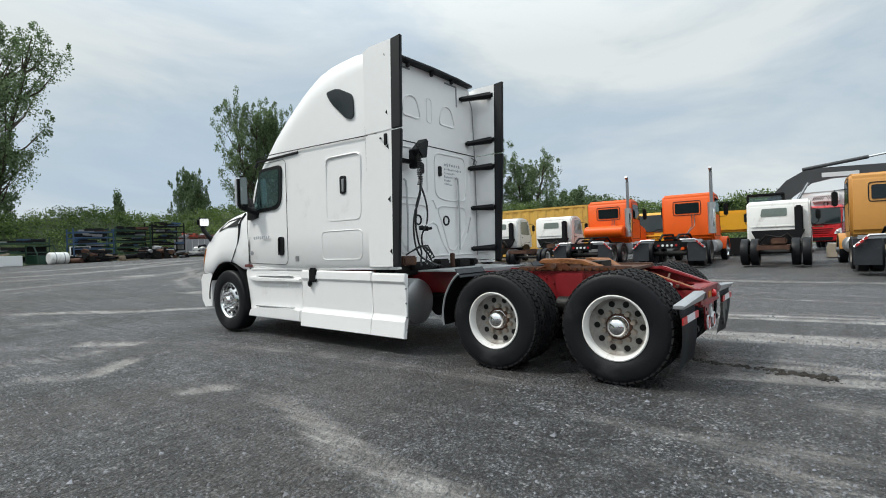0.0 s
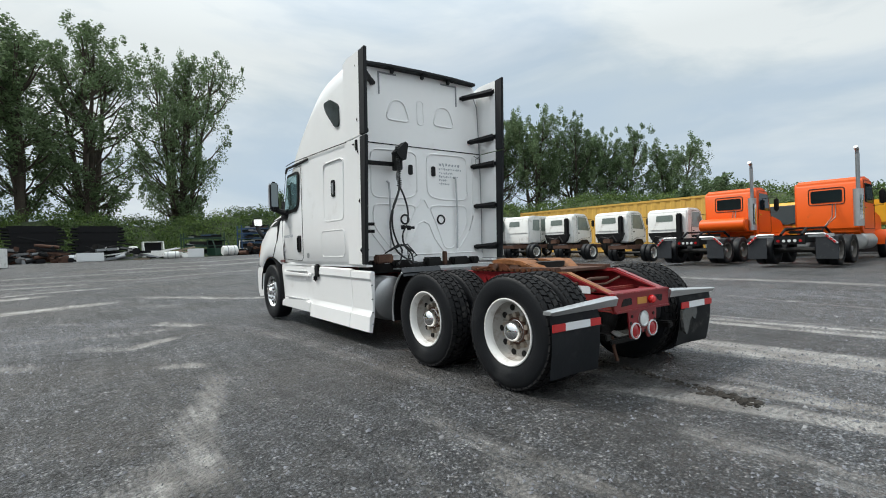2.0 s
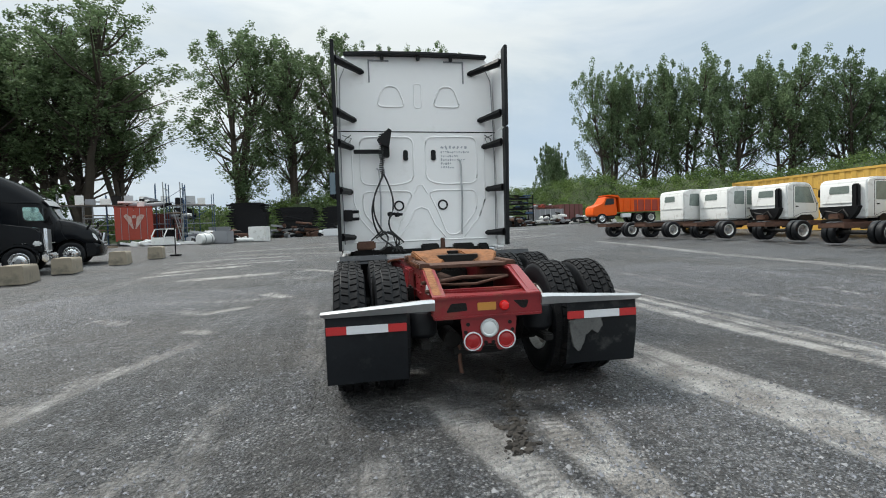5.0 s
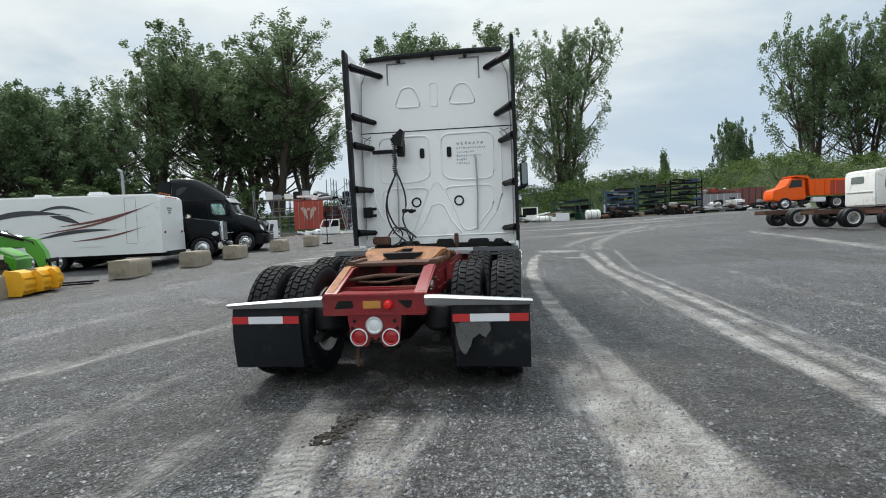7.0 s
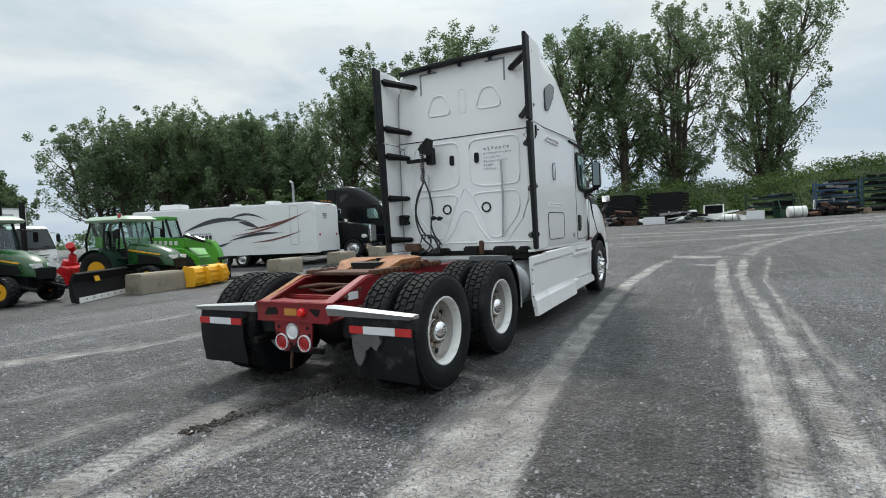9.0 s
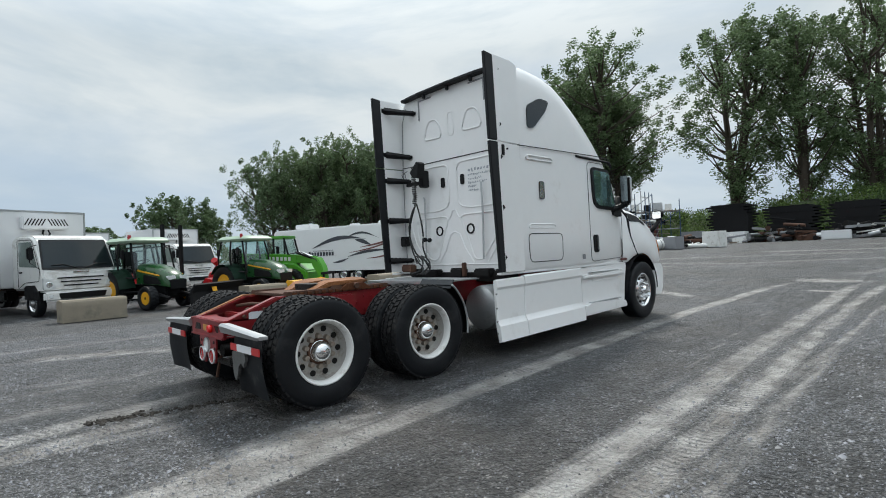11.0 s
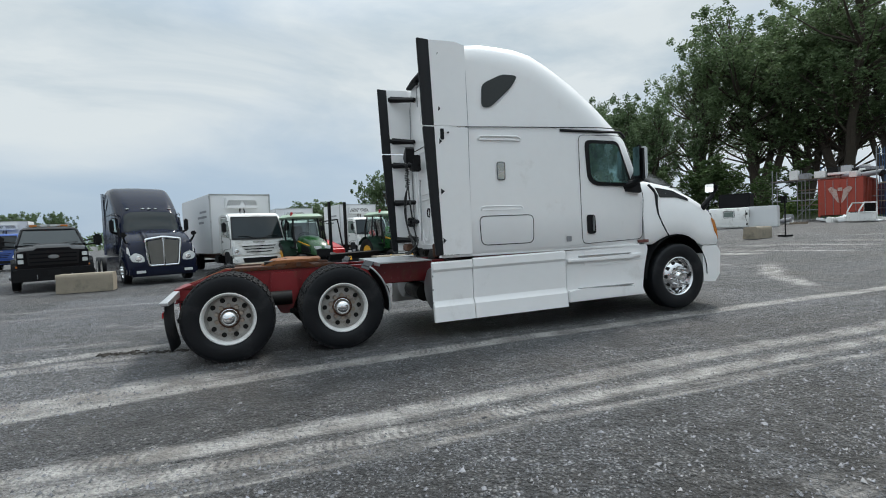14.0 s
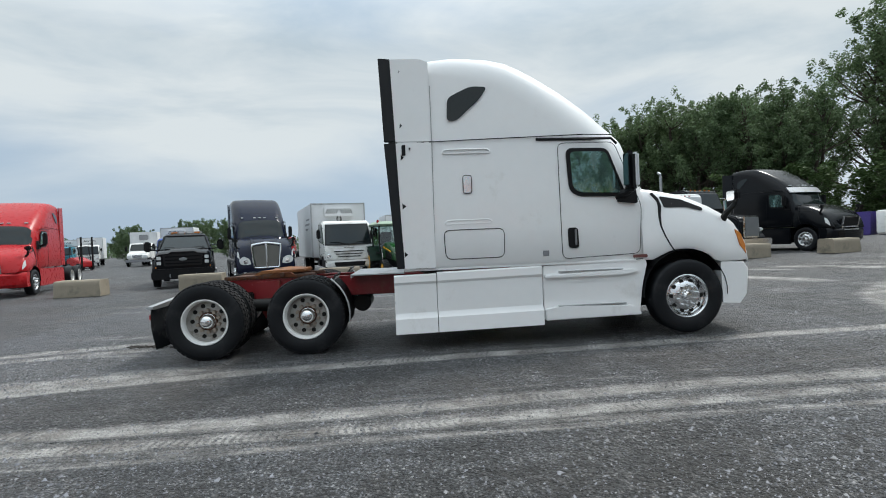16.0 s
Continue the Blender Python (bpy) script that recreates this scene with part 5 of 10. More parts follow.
        tube(bm, [(s * 1.0, 2.32, 3.72), (s * 1.1, 2.315, 3.5), (s * 1.125, 2.312, 2.8), (s * 1.13, 2.312, 1.9), (s * 1.12, 2.312, 1.15)], 0.007, 5)
        part("wiring", bm, "greypanel", truck)
        bm = bm_new()
        for k in (0, 1):
            tube(bm, [(s * (1.1 - 0.06 * k), 2.3, 2.56), (s * (1.05 - 0.08 * k), 2.22, 2.64), (s * (0.98 + 0.12 * k), 2.28, 2.7)], 0.006, 5)
        part("lead", bm, "hose", truck)
    # bracket with connectors
    bm = bm_new()
    box(bm, (-1.06, 2.24, 1.56), (0.13, 0.1, 0.16), 0.01)
    for k in (-0.05, 0.05):
        cyl(bm, (-1.0, 2.22, 1.56 + k), (-0.92, 2.16, 1.56 + k), 0.022, seg=8)
    part("connector_bracket", bm, "plastic", truck)

    # rear wall pressings
    rr, yb = 0.014, 2.329

    def ridge(pts, r, closed=False):
        bm = bm_new()
        tube(bm, pts, r, 6, closed)
        part("pressed_ridge", bm, "white", truck)

    for c in (-0.39, 0.43):
        ridge([(x, yb, z) for x, z in rounded([(c - 0.21, 3.12), (c - 0.1, 3.41), (c + 0.1, 3.41), (c + 0.21, 3.11)], 0.1)], rr, True)
    ridge([(x, yb, z) for x, z in rounded([(-0.05, 3.45), (-0.05, 3.1), (0.06, 3.1), (0.06, 3.45)], 0.05)], 0.008, True)
    for s in (-1, 1):
        ridge([(s * x, yb, z) for x, z in rounded([(0.09, 2.68), (0.09, 2.05), (0.32, 1.99), (0.86, 2.0), (0.86, 2.68)], 0.12)], rr, True)
        ridge([(s * x, yb, z) for x, z in rounded([(0.12, 1.86), (0.2, 1.9), (0.84, 1.9), (0.84, 1.6), (0.55, 1.24), (0.38, 1.24), (0.24, 1.62)], 0.1)], rr, True)
        ridge([(s * x, yb, z) for x, z in ((0.98, 2.66), (0.97, 1.75), (0.88, 1.5), (0.6, 1.16))], 0.012)
    ridge([(-0.1, yb, 1.86), (-0.03, yb, 1.98), (0.03, yb, 1.98), (0.1, yb, 1.86)], 0.012)
    ridge([(-0.36, yb, 1.2), (-0.2, yb, 1.4), (-0.1, yb, 1.62), (0, yb, 1.66), (0.1, yb, 1.62), (0.2, yb, 1.4), (0.36, yb, 1.2)], 0.014)
    ridge([(-1.0, yb, 1.17), (1.0, yb, 1.17)], 0.012)
    bm = bm_new()
    tube(bm, [(-1.15, yb, 2.765), (1.15, yb, 2.745)], 0.008, 6)
    part("wall_seam", bm, "seam", truck)
    for s in (-1, 1):
        bm = bm_new()
        prism(bm, rounded([(s * 0.205 - 0.035, 2.34), (s * 0.205 + 0.035, 2.34), (s * 0.205 + 0.035, 2.49), (s * 0.205 - 0.035, 2.49)], 0.03), "y", 2.31, 2.334)
        part("vent_slot", bm, "plastic", truck)
        bm = bm_new()
        lathe(bm, [(0.052, 0), (0.078, 0), (0.074, 0.018), (0.056, 0.018)], (s * 0.325, 2.333, 1.685), (0, -1, 0), 24, close=True)
        part("vent_ring", bm, "plastic", truck)
    for s, z in ((-1, 3.77), (1, 3.77)):
        bm = bm_new()
        prism(bm, [(s * 0.4, z + 0.011), (s * 0.7, z + 0.011), (s * 0.7, z - 0.31), (s * 0.678, z - 0.31), (s * 0.678, z - 0.011), (s * 0.4, z - 0.011)], "y", 2.32, 2.332)
        part("corner_strip", bm, "greypanel", truck)
    # roof edge trim
    bm = bm_new()
    pts = [(-1.03, 2.31, 3.84), (-0.6, 2.28, 3.85), (0, 2.27, 3.853), (0.6, 2.28, 3.85), (1.03, 2.31, 3.84)]
    for a, b in zip(pts, pts[1:]):
        m = (Vector(a) + Vector(b)) / 2
        d = Vector(b) - Vector(a)
        box(bm, m, (d.length + 0.01, 0.13, 0.045), 0.01, rot=(0, -math.degrees(math.atan2(d.z, d.x)), math.degrees(math.atan2(d.y, d.x))))
    for x in (-0.5, 0.02, 0.5):
        box(bm, (x, 2.27, 3.8), (0.05, 0.05, 0.08), 0.01)
    part("roof_trim", bm, "rubber", truck)
    # grab pipes
    for x, zt in ((0.6, 2.32), (-0.6, 2.2)):
        bm = bm_new()
        tube(bm, [(x - 0.03, 2.3, zt + 0.03), (x, 2.285, zt), (x + 0.005, 2.28, zt - 0.1), (x + 0.01, 2.28, 1.75), (x - 0.01, 2.28, 1.24)], 0.014, 6)
        part("drain_pipe", bm, "alu_dull", truck)
    # writing on the wall
    bm = bm_new()
    rnd = random.Random(8)
    for row, (z, n) in enumerate(((2.53, 7), (2.46, 13), (2.4, 8), (2.345, 11), (2.29, 5), (2.235, 6))):
        for i in range(n):
            wd = 0.44 / 13 * (1.75 if row == 0 else 1)
            box(bm, (0.31 + wd * (i + 0.5), 2.3265, z + rnd.uniform(-0.006, 0.006)), (wd * rnd.uniform(0.25, 0.75), 0.003, (0.05 if row == 0 else 0.028) * rnd.uniform(0.5, 1.15)), 0, rot=(0, rnd.uniform(-38, 38), 0))
    tagged(part("wall_writing", bm, "ink", truck), kind="stuff")
    # hose carrier with spring and looped air lines
    bm = bm_new()
    box(bm, (-0.7, 2.24, 2.46), (0.5, 0.06, 0.055), 0.01)
    box(bm, (-0.5, 2.2, 2.5), (0.1, 0.14, 0.26), 0.012)
    prism(bm, [(-0.62, 2.6), (-0.46, 2.75), (-0.42, 2.72), (-0.46, 2.5), (-0.56, 2.52)], "y", 2.02, 2.16)
    tr = part("hose_carrier", bm, "plastic", truck)
    bm = bm_new()
    hel = [(-0.57 + 0.035 * math.cos(t * 2.2), 2.06 + 0.035 * math.sin(t * 2.2), 2.68 - 0.56 * t / 60) for t in range(61)]
    tube(bm, hel, 0.009, 5)
    part("spring", bm, "hose", tr)
    loops = (
        [(-0.57, 2.06, 2.12), (-0.6, 2.05, 2.02), (-0.68, 2.05, 1.84), (-0.73, 2.06, 1.62), (-0.7, 2.08, 1.4), (-0.62, 2.1, 1.24), (-0.5, 2.1, 1.14), (-0.4, 2.0, 1.06)],
        [(-0.56, 2.06, 2.1), (-0.62, 2.03, 1.98), (-0.7, 2.03, 1.78), (-0.7, 2.05, 1.56), (-0.62, 2.08, 1.36), (-0.52, 2.12, 1.24), (-0.56, 2.1, 1.1), (-0.66, 2.0, 1.05)],
        [(-0.55, 2.07, 2.12), (-0.49, 2.06, 1.98), (-0.44, 2.06, 1.8), (-0.44, 2.08, 1.62), (-0.5, 2.12, 1.46), (-0.46, 2.14, 1.3), (-0.36, 2.12, 1.18), (-0.42, 2.0, 1.06)])
    for pts in loops:
        smooth_pts = []
        for i in range(len(pts) - 1):
            p0, p1, p2, p3 = (Vector(pts[max(0, min(len(pts) - 1, i + j))]) for j in (-1, 0, 1, 2))
            for t in (0, 0.25, 0.5, 0.75):
                smooth_pts.append(0.5 * (2 * p1 + (p2 - p0) * t + (2 * p0 - 5 * p1 + 4 * p2 - p3) * t * t + (3 * p1 - p0 - 3 * p2 + p3) * t ** 3))
        bm = bm_new()
        tube(bm, smooth_pts + [pts[-1]], 0.013, 6)
        part("air_line", bm, "hose", truck)
    for k in range(4):
        bm = bm_new()
        tube(bm, [(-0.75 + 0.07 * k, 2.2, 1.2 + 0.03 * k), (-0.62 + 0.05 * k, 2.05, 1.32), (-0.45 + 0.05 * k, 2.08, 1.28 - 0.04 * k), (-0.4, 2.15, 1.1), (-0.48 + 0.06 * k, 1.95, 1.04)], 0.011, 6)
        part("air_line", bm, "hose", truck)
    bm = bm_new()
    for x, z in ((-0.5, 1.56), (-0.4, 1.55)):
        lathe(bm, [(0.03, 0), (0.035, 0.05), (0.02, 0.06), (0.02, 0.11)], (x, 2.16, z), (0.8, -0.5, 0.05), 10)
    part("coupling", bm, "plastic", truck)
    # gear under the rear wall
    bm = bm_new()
    box(bm, (0, 2.4, 0.99), (2.0, 0.25, 0.13), 0.01)
    for x, w, h in ((-0.85, 0.2, 0.12), (-0.45, 0.3, 0.1), (0.1, 0.25, 0.14), (0.6, 0.3, 0.12), (0.9, 0.14, 0.1)):
        box(bm, (x, 2.3, 1.05), (w, 0.2, h), 0.02)
    part("cab_mount", bm, "grease", truck)
    bm = bm_new()
    box(bm, (-0.83, 2.1, 1.13), (0.26, 0.12, 0.12), 0.02)
    part("valve_block", bm, "rust_dark", truck)
    bm = bm_new()
    box(bm, (0.28, 2.2, 1.1), (0.06, 0.06, 0.2), 0.01)
    part("bracket", bm, "rust_dark", truck)

    # ---- chassis ----
    for s in (-1, 1):
        bm = bm_new()
        web = [(-1.22, 0.66), (-1.22, 0.8), (-0.72, 0.965), (5.2, 0.965), (5.2, 0.68), (-0.7, 0.68)]
        prism(bm, web, "x", s * 0.405, s * 0.43)
        prism(bm, [(-1.22, 0.785), (-1.22, 0.8), (-0.72, 0.972), (5.2, 0.972), (5.2, 0.955), (-0.7, 0.955)], "x", s * 0.33, s * 0.438)
        prism(bm, [(-0.7, 0.68), (-0.7, 0.692), (5.2, 0.692), (5.2, 0.68)], "x", s * 0.33, s * 0.43)
        part("frame_rail", bm, "red", truck)
        bm = bm_new()
        for i in range(26):
            y = -0.6 + i * 0.095
            for z in ((0.9, 0.75) if i % 3 else (0.83,)):
                cyl(bm, (s * 0.43, y, z), (s * 0.446, y, z), 0.013, seg=6)
        tagged(part("rail_bolts", bm, "red", truck), kind="stuff")
        bm = bm_new()
        prism(bm, [(-1.18, 0.803), (-1.18, 0.815), (-0.72, 0.985), (-0.2, 0.985), (-0.2, 0.973), (-0.72, 0.973)], "x", s * 0.36, s * 0.425)
        part("rail_wear_strip", bm, "rust_plate" if s < 0 else "red", truck)
        # paper label on the rail
        bm = bm_new()
        box(bm, (s * 0.434, -0.93, 0.83), (0.004, 0.14, 0.07))
        part("rail_label", bm, "tape_white", truck)
    # end plate with slots, and the flange behind it with its hollowed edge
    bm = bm_new()
    box(bm, (0, -1.235, 0.715), (0.88, 0.03, 0.175), 0.006)
    box(bm, (0, -1.255, 0.638), (0.86, 0.02, 0.02), 0.004)
    box(bm, (0, -1.255, 0.793), (0.86, 0.02, 0.02), 0.004)
    inner = [(0.43, -0.86)] + [(0.4 * math.cos(radians(a)), -0.9 - 0.2 * math.sin(radians(a))) for a in range(0, 181, 15)] + [(-0.43, -0.86)]
    prism(bm, [(-0.43, -1.24), (0.43, -1.24)] + inner, "z", 0.79, 0.806)
    prism(bm, [(-0.43, -1.24), (0.43, -1.24)] + inner, "z", 0.64, 0.652)
    part("end_crossmember", bm, "red", truck)
    # black plates stand in for the shade inside the slots
    for pts in ([(-0.34, 0.682), (-0.3, 0.75), (-0.18, 0.752), (-0.17, 0.69)], [(0.2, 0.752), (0.33, 0.748), (0.31, 0.685), (0.27, 0.685)]):
        bm = bm_new()
        prism(bm, rounded(pts, 0.015, 3), "y", -1.253, -1.246)
        part("crossmember_slot", bm, "grease", truck)
    bm = bm_new()
    box(bm, (-0.015, -1.252, 0.716), (0.15, 0.008, 0.062), 0.003)
    part("amber_reflector", bm, "caramel", truck, "faded amber reflector")
    bm = bm_new()
    lathe(bm, [(0.04, 0), (0.04, 0.02), (0.03, 0.036), (0.001, 0.042)], (0.125, -1.252, 0.716), (0, -1, 0), 20)
    part("marker_lamp", bm, "lens_bright", truck, "bright red marker lamp")
    for s in (-1, 1):
        bm = bm_new()
        for y, z in ((-1.05, 0.85), (-1.05, 0.72), (-0.85, 0.9), (-0.85, 0.74)):
            cyl(bm, (s * 0.43, y, z - 0.02), (s * 0.47, y, z - 0.02), 0.017, seg=6)
        part("hanger_bolts", bm, "rust_dark", truck)
        bm = bm_new()
        prism(bm, [(-0.02, 0.4), (-0.16, 0.68), (-0.12, 0.95), (0.2, 0.95), (0.22, 0.68), (0.1, 0.4)], "x", s * 0.44, s * 0.5)
        bmesh.ops.bevel(bm, geom=list(bm.edges), offset=0.015, segments=2, affect="EDGES", clamp_overlap=True)
        part("suspension_hanger", bm, "red", truck)
    # lamp bracket
    bm = bm_new()
    prism(bm, rounded([(-0.23, 0.63), (-0.2, 0.38), (-0.07, 0.36), (-0.05, 0.42), (0.05, 0.42), (0.07, 0.36), (0.2, 0.38), (0.23, 0.63)], 0.03), "y", -1.245, -1.23)
    br = part("lamp_bracket", bm, "red", truck)
    for x, z, mat, nm in ((-0.135, 0.447, "lens_red", "tail_lamp"), (0.135, 0.447, "lens_red", "tail_lamp"), (0, 0.545, "lens_white", "reversing_lamp")):
        bm = bm_new()
        lathe(bm, [(0.072, 0), (0.07, 0.014), (0.058, 0.016), (0.052, 0.01), (0.03, 0.016), (0.001, 0.018)], (x, -1.246, z), (0, -1, 0), 28)
        lp = part(nm, bm, mat, br)
        bm = bm_new()
        lathe(bm, [(0.074, 0.004), (0.074, 0.018), (0.066, 0.02), (0.064, 0.012)], (x, -1.246, z), (0, -1, 0), 28, close=True)
        part("lamp_ring", bm, "tape_white" if mat == "lens_red" else "alu_dull", lp)
    # black discs paint the shade inside the bracket's holes
    for x, z in ((-0.17, 0.58), (0.17, 0.58), (-0.03, 0.43), (0.03, 0.43), (-0.19, 0.52), (0.19, 0.52)):
        bm = bm_new()
        cyl(bm, (x, -1.25, z), (x, -1.24, z), 0.016, seg=8)
        part("bracket_hole", bm, "grease", br)
    # mudflaps on aluminium hangers
    for s in (-1, 1):
        bm = bm_new()
        rs = []
        for x, zt, h in ((0.43, 0.79, 0.085), (0.5, 0.79, 0.085), (1.24, 0.745, 0.045), (1.285, 0.74, 0.03)):
            rs.append(ring(bm, [(s * x, -1.27, zt - h), (s * x, -1.29, zt - h * 0.25), (s * x, -1.265, zt), (s * x, -1.2, zt - 0.004), (s * x, -1.2, zt - h)]))
        for a, b in zip(rs, rs[1:]):
            bridge(bm, a, b)
        bm.faces.new(rs[0])
        bm.faces.new(rs[-1])
        hg = part("mudflap_hanger", bm, "alu_dull", truck, "aluminium mudflap hanger")
        bm = bm_new()
        rs = []
        for i in range(8):
            z = 0.7 - i * 0.075
            y = -1.225 - 0.02 * math.sin(i * 0.6) + (0.025 * i / 7 if s > 0 else 0.0)
            x0, x1 = (0.645, 1.255) if s < 0 else (0.66, 1.26)
            rs.append([bm.verts.new((s * x, y + 0.012 * math.sin(9 * x), max(z, 0.185))) for x in np.linspace(x0, x1, 7)])
        for a, b in zip(rs, rs[1:]):
            bridge(bm, a, b, closed=False)
        bmesh.ops.solidify(bm, geom=list(bm.faces), thickness=0.012)
        fl = part("mudflap", bm, "flap" if s < 0 else "flap_worn", truck, "black rubber mudflap" if s < 0 else "scuffed black rubber mudflap")
        if s > 0:
            bm = bm_new()
            torn = random.Random(9)
            outline = [(0.665, 0.55), (0.74, 0.572), (0.85, 0.572), (0.94, 0.57), (0.955, 0.5), (0.905, 0.44), (0.86, 0.47), (0.8, 0.43), (0.785, 0.36), (0.74, 0.3), (0.7, 0.34), (0.675, 0.45)]
            rough_line = []
            for (ax, az), (bx, bz) in zip(outline, outline[1:] + outline[:1]):
                rough_line += [(ax + (bx - ax) * k / 6 + torn.uniform(-0.005, 0.005), az + (bz - az) * k / 6 + torn.uniform(-0.005, 0.005)) for k in range(6)]
            prism(bm, rough_line, "y", -1.262, -1.236)
            bmesh.ops.triangulate(bm, faces=[f for f in bm.faces if len(f.verts) > 4])
            part("peeled_patch", bm, "worn_patch", fl, "pale grey peeled patch")
        for x0, x1, mt in ((0.65, 0.79, "tape_red"), (0.79, 1.1, "tape_white"), (1.1, 1.25, "tape_red")):
            bm = bm_new()
            box(bm, (s * (x0 + x1) / 2, -1.262, 0.6), (x1 - x0, 0.012, 0.062), 0.002)
            part("reflective_tape", bm, mt, fl)
    # axles and suspension
    for y in (-0.66, 0.66):
        bm = bm_new()
        cyl(bm, (-1.0, y, 0.51), (1.0, y, 0.51), 0.075, seg=14)
        lathe(bm, [(0.06, -0.25), (0.2, -0.12), (0.22, 0.0), (0.2, 0.12), (0.06, 0.25)], (0.05, y, 0.5), (1, 0, 0), 18)
        for s in (-1, 1):
            lathe(bm, [(0.2, 0), (0.2, 0.14), (0.1, 0.16)], (s * 0.42, y, 0.51), (s, 0, 0), 20)
        part("drive_axle", bm, "grease", truck)
    for s in (-1, 1):
        for y in (-0.98, 0.34):
            bm = bm_new()
            lathe(bm, [(0.1, 0), (0.125, 0.03), (0.13, 0.12), (0.125, 0.16), (0.11, 0.2), (0.08, 0.22)], (s * 0.5, y, 0.46), (0, 0, 1), 18)
            part("air_spring", bm, "rubber", truck)
        bm = bm_new()
        for y0 in (-0.66, 0.66):
            box(bm, (s * 0.5, y0 - 0.1, 0.43), (0.08, 0.95, 0.06), 0.01)
            box(bm, (s * 0.5, y0 + 0.42, 0.6), (0.06, 0.14, 0.4), 0.02)
        part("trailing_arm", bm, "grease", truck)
    for y in (-0.9, 0.0, 1.2, 1.8):
        bm = bm_new()
        box(bm, (0, y, 0.76), (0.78, 0.07, 0.12), 0.015)
        part("crossmember", bm, "red" if y < -0.5 else "grease", truck)
    for pts, r in (([(-0.36, -0.8, 0.87), (-0.1, -0.74, 0.9), (0.36, -0.62, 0.88)], 0.018), ([(-0.3, -0.7, 0.84), (0.0, -0.85, 0.85), (0.3, -0.8, 0.9)], 0.012), ([(0.05, -0.2, 0.75), (0.05, 1.2, 0.73), (0.05, 2.6, 0.72)], 0.06)):
        bm = bm_new()
        tube(bm, pts, r, 8)
        part("torque_rod", bm, "rust_dark", truck)
    for x0, y0, z0, y1, r in ((-0.6, -0.2, 0.62, 0.12, 0.09), (0.6, -0.2, 0.62, 0.12, 0.09), (-0.25, -1.02, 0.42, -0.7, 0.07)):
        bm = bm_new()
        cyl(bm, (x0, y0, z0), (x0, y1, z0), r, seg=12)
        part("brake_chamber", bm, "grease", truck)
    bm = bm_new()
    box(bm, (-0.05, -1.05, 0.33), (0.42, 0.06, 0.05), 0.01)
    part("tow_bracket", bm, "grease", truck)
    bm = bm_new()
    tube(bm, [(-0.2, -1.05, 0.38), (-0.21, -1.08, 0.25), (-0.2, -1.1, 0.16)], 0.016, 6)
    part("loose_strap", bm, "rust_dark", truck)
    # fifth wheel
    bm = bm_new()
    box(bm, (0, -0.02, 0.99), (0.86, 1.15, 0.03), 0.004)
    for s in (-1, 1):
        box(bm, (s * 0.4, 0.05, 1.0), (0.09, 1.3, 0.05), 0.008)
    part("fifth_wheel_base", bm, "rust_dark", truck)
    bm = bm_new()
    for s in (-1, 1):
        for i in range(14):
            box(bm, (s * 0.45, -0.52 + i * 0.085, 0.995), (0.03, 0.04, 0.03))
    tagged(part("slide_rack", bm, "rust", truck), kind="stuff")
    bm = bm_new()
    top = [(-0.22, -0.6), (-0.36, -0.54), (-0.45, -0.34), (-0.47, -0.1), (-0.43, 0.12), (-0.3, 0.32), (-0.1, 0.37), (0.1, 0.37), (0.3, 0.32), (0.43, 0.12), (0.47, -0.1), (0.45, -0.34), (0.36, -0.54), (0.2, -0.6), (0.12, -0.4), (0.07, -0.22), (0.045, -0.06), (-0.045, -0.06), (-0.07, -0.22), (-0.14, -0.42)]
    def plate_z(y):
        return 1.1 - 0.16 * max(0, -0.3 - y) / 0.37
    lo = ring(bm, [(x * 0.92, y * 0.9 + 0.22, plate_z(y) - 0.05) for x, y in top])
    hi = ring(bm, [(x * 0.92, y * 0.9 + 0.22, plate_z(y) + 0.01 * math.sin(9 * x + 5 * y)) for x, y in top])
    bridge(bm, lo, hi)
    bm.faces.new(lo[::-1])
    bm.faces.new(hi)
    bmesh.ops.triangulate(bm, faces=[f for f in bm.faces if len(f.verts) > 4])
    bmesh.ops.bevel(bm, geom=[e for e in bm.edges if len(e.link_faces) == 2 and e.calc_face_angle(0) > 0.9], offset=0.012, segments=2, affect="EDGES", clamp_overlap=True)
    part("fifth_wheel_plate", bm, "rust_plate", truck, "rust-brown fifth wheel coupling plate")
    bm = bm_new()
    prism(bm, [(-0.1, 0.96), (0.1, 0.96), (0.06, 1.05), (-0.06, 1.05)], "x", -0.42, 0.42)
    part("fifth_wheel_bracket", bm, "rust_dark", truck)
    bm = bm_new()
    prism(bm, rounded([(-0.2, -0.2), (0.2, -0.2), (0.24, 0.3), (-0.24, 0.3)], 0.06), "z", 1.0, 1.07)
    cyl(bm, (0, 0.12, 1.05), (0, 0.12, 1.1), 0.06, seg=16)
    part("locking_jaw", bm, "grease", truck)
    bm = bm_new()
    tube(bm, [(-0.16, 0.3, 1.03), (-0.42, 0.34, 1.03), (-0.62, 0.36, 1.01), (-0.66, 0.33, 1.0)], 0.012, 6)
    part("release_handle", bm, "rust", truck)
    for s in (-1, 1):
        bm = bm_new()
        prism(bm, [(0.02, 0.99), (0.12, 1.06), (0.34, 1.06), (0.44, 0.99)], "x", s * 0.39, s * 0.46)
        part("pivot_bracket", bm, "rust", truck)
        bm = bm_new()
        cyl(bm, (s * 0.38, 0.23, 1.03), (s * 0.49, 0.23, 1.03), 0.032, seg=12)
        part("pivot_pin", bm, "rust_dark", truck)
    # deck plate and gear ahead of the drive wheels
    bm = bm_new()
    box(bm, (0, 1.62, 0.99), (1.5, 0.75, 0.018), 0.003)
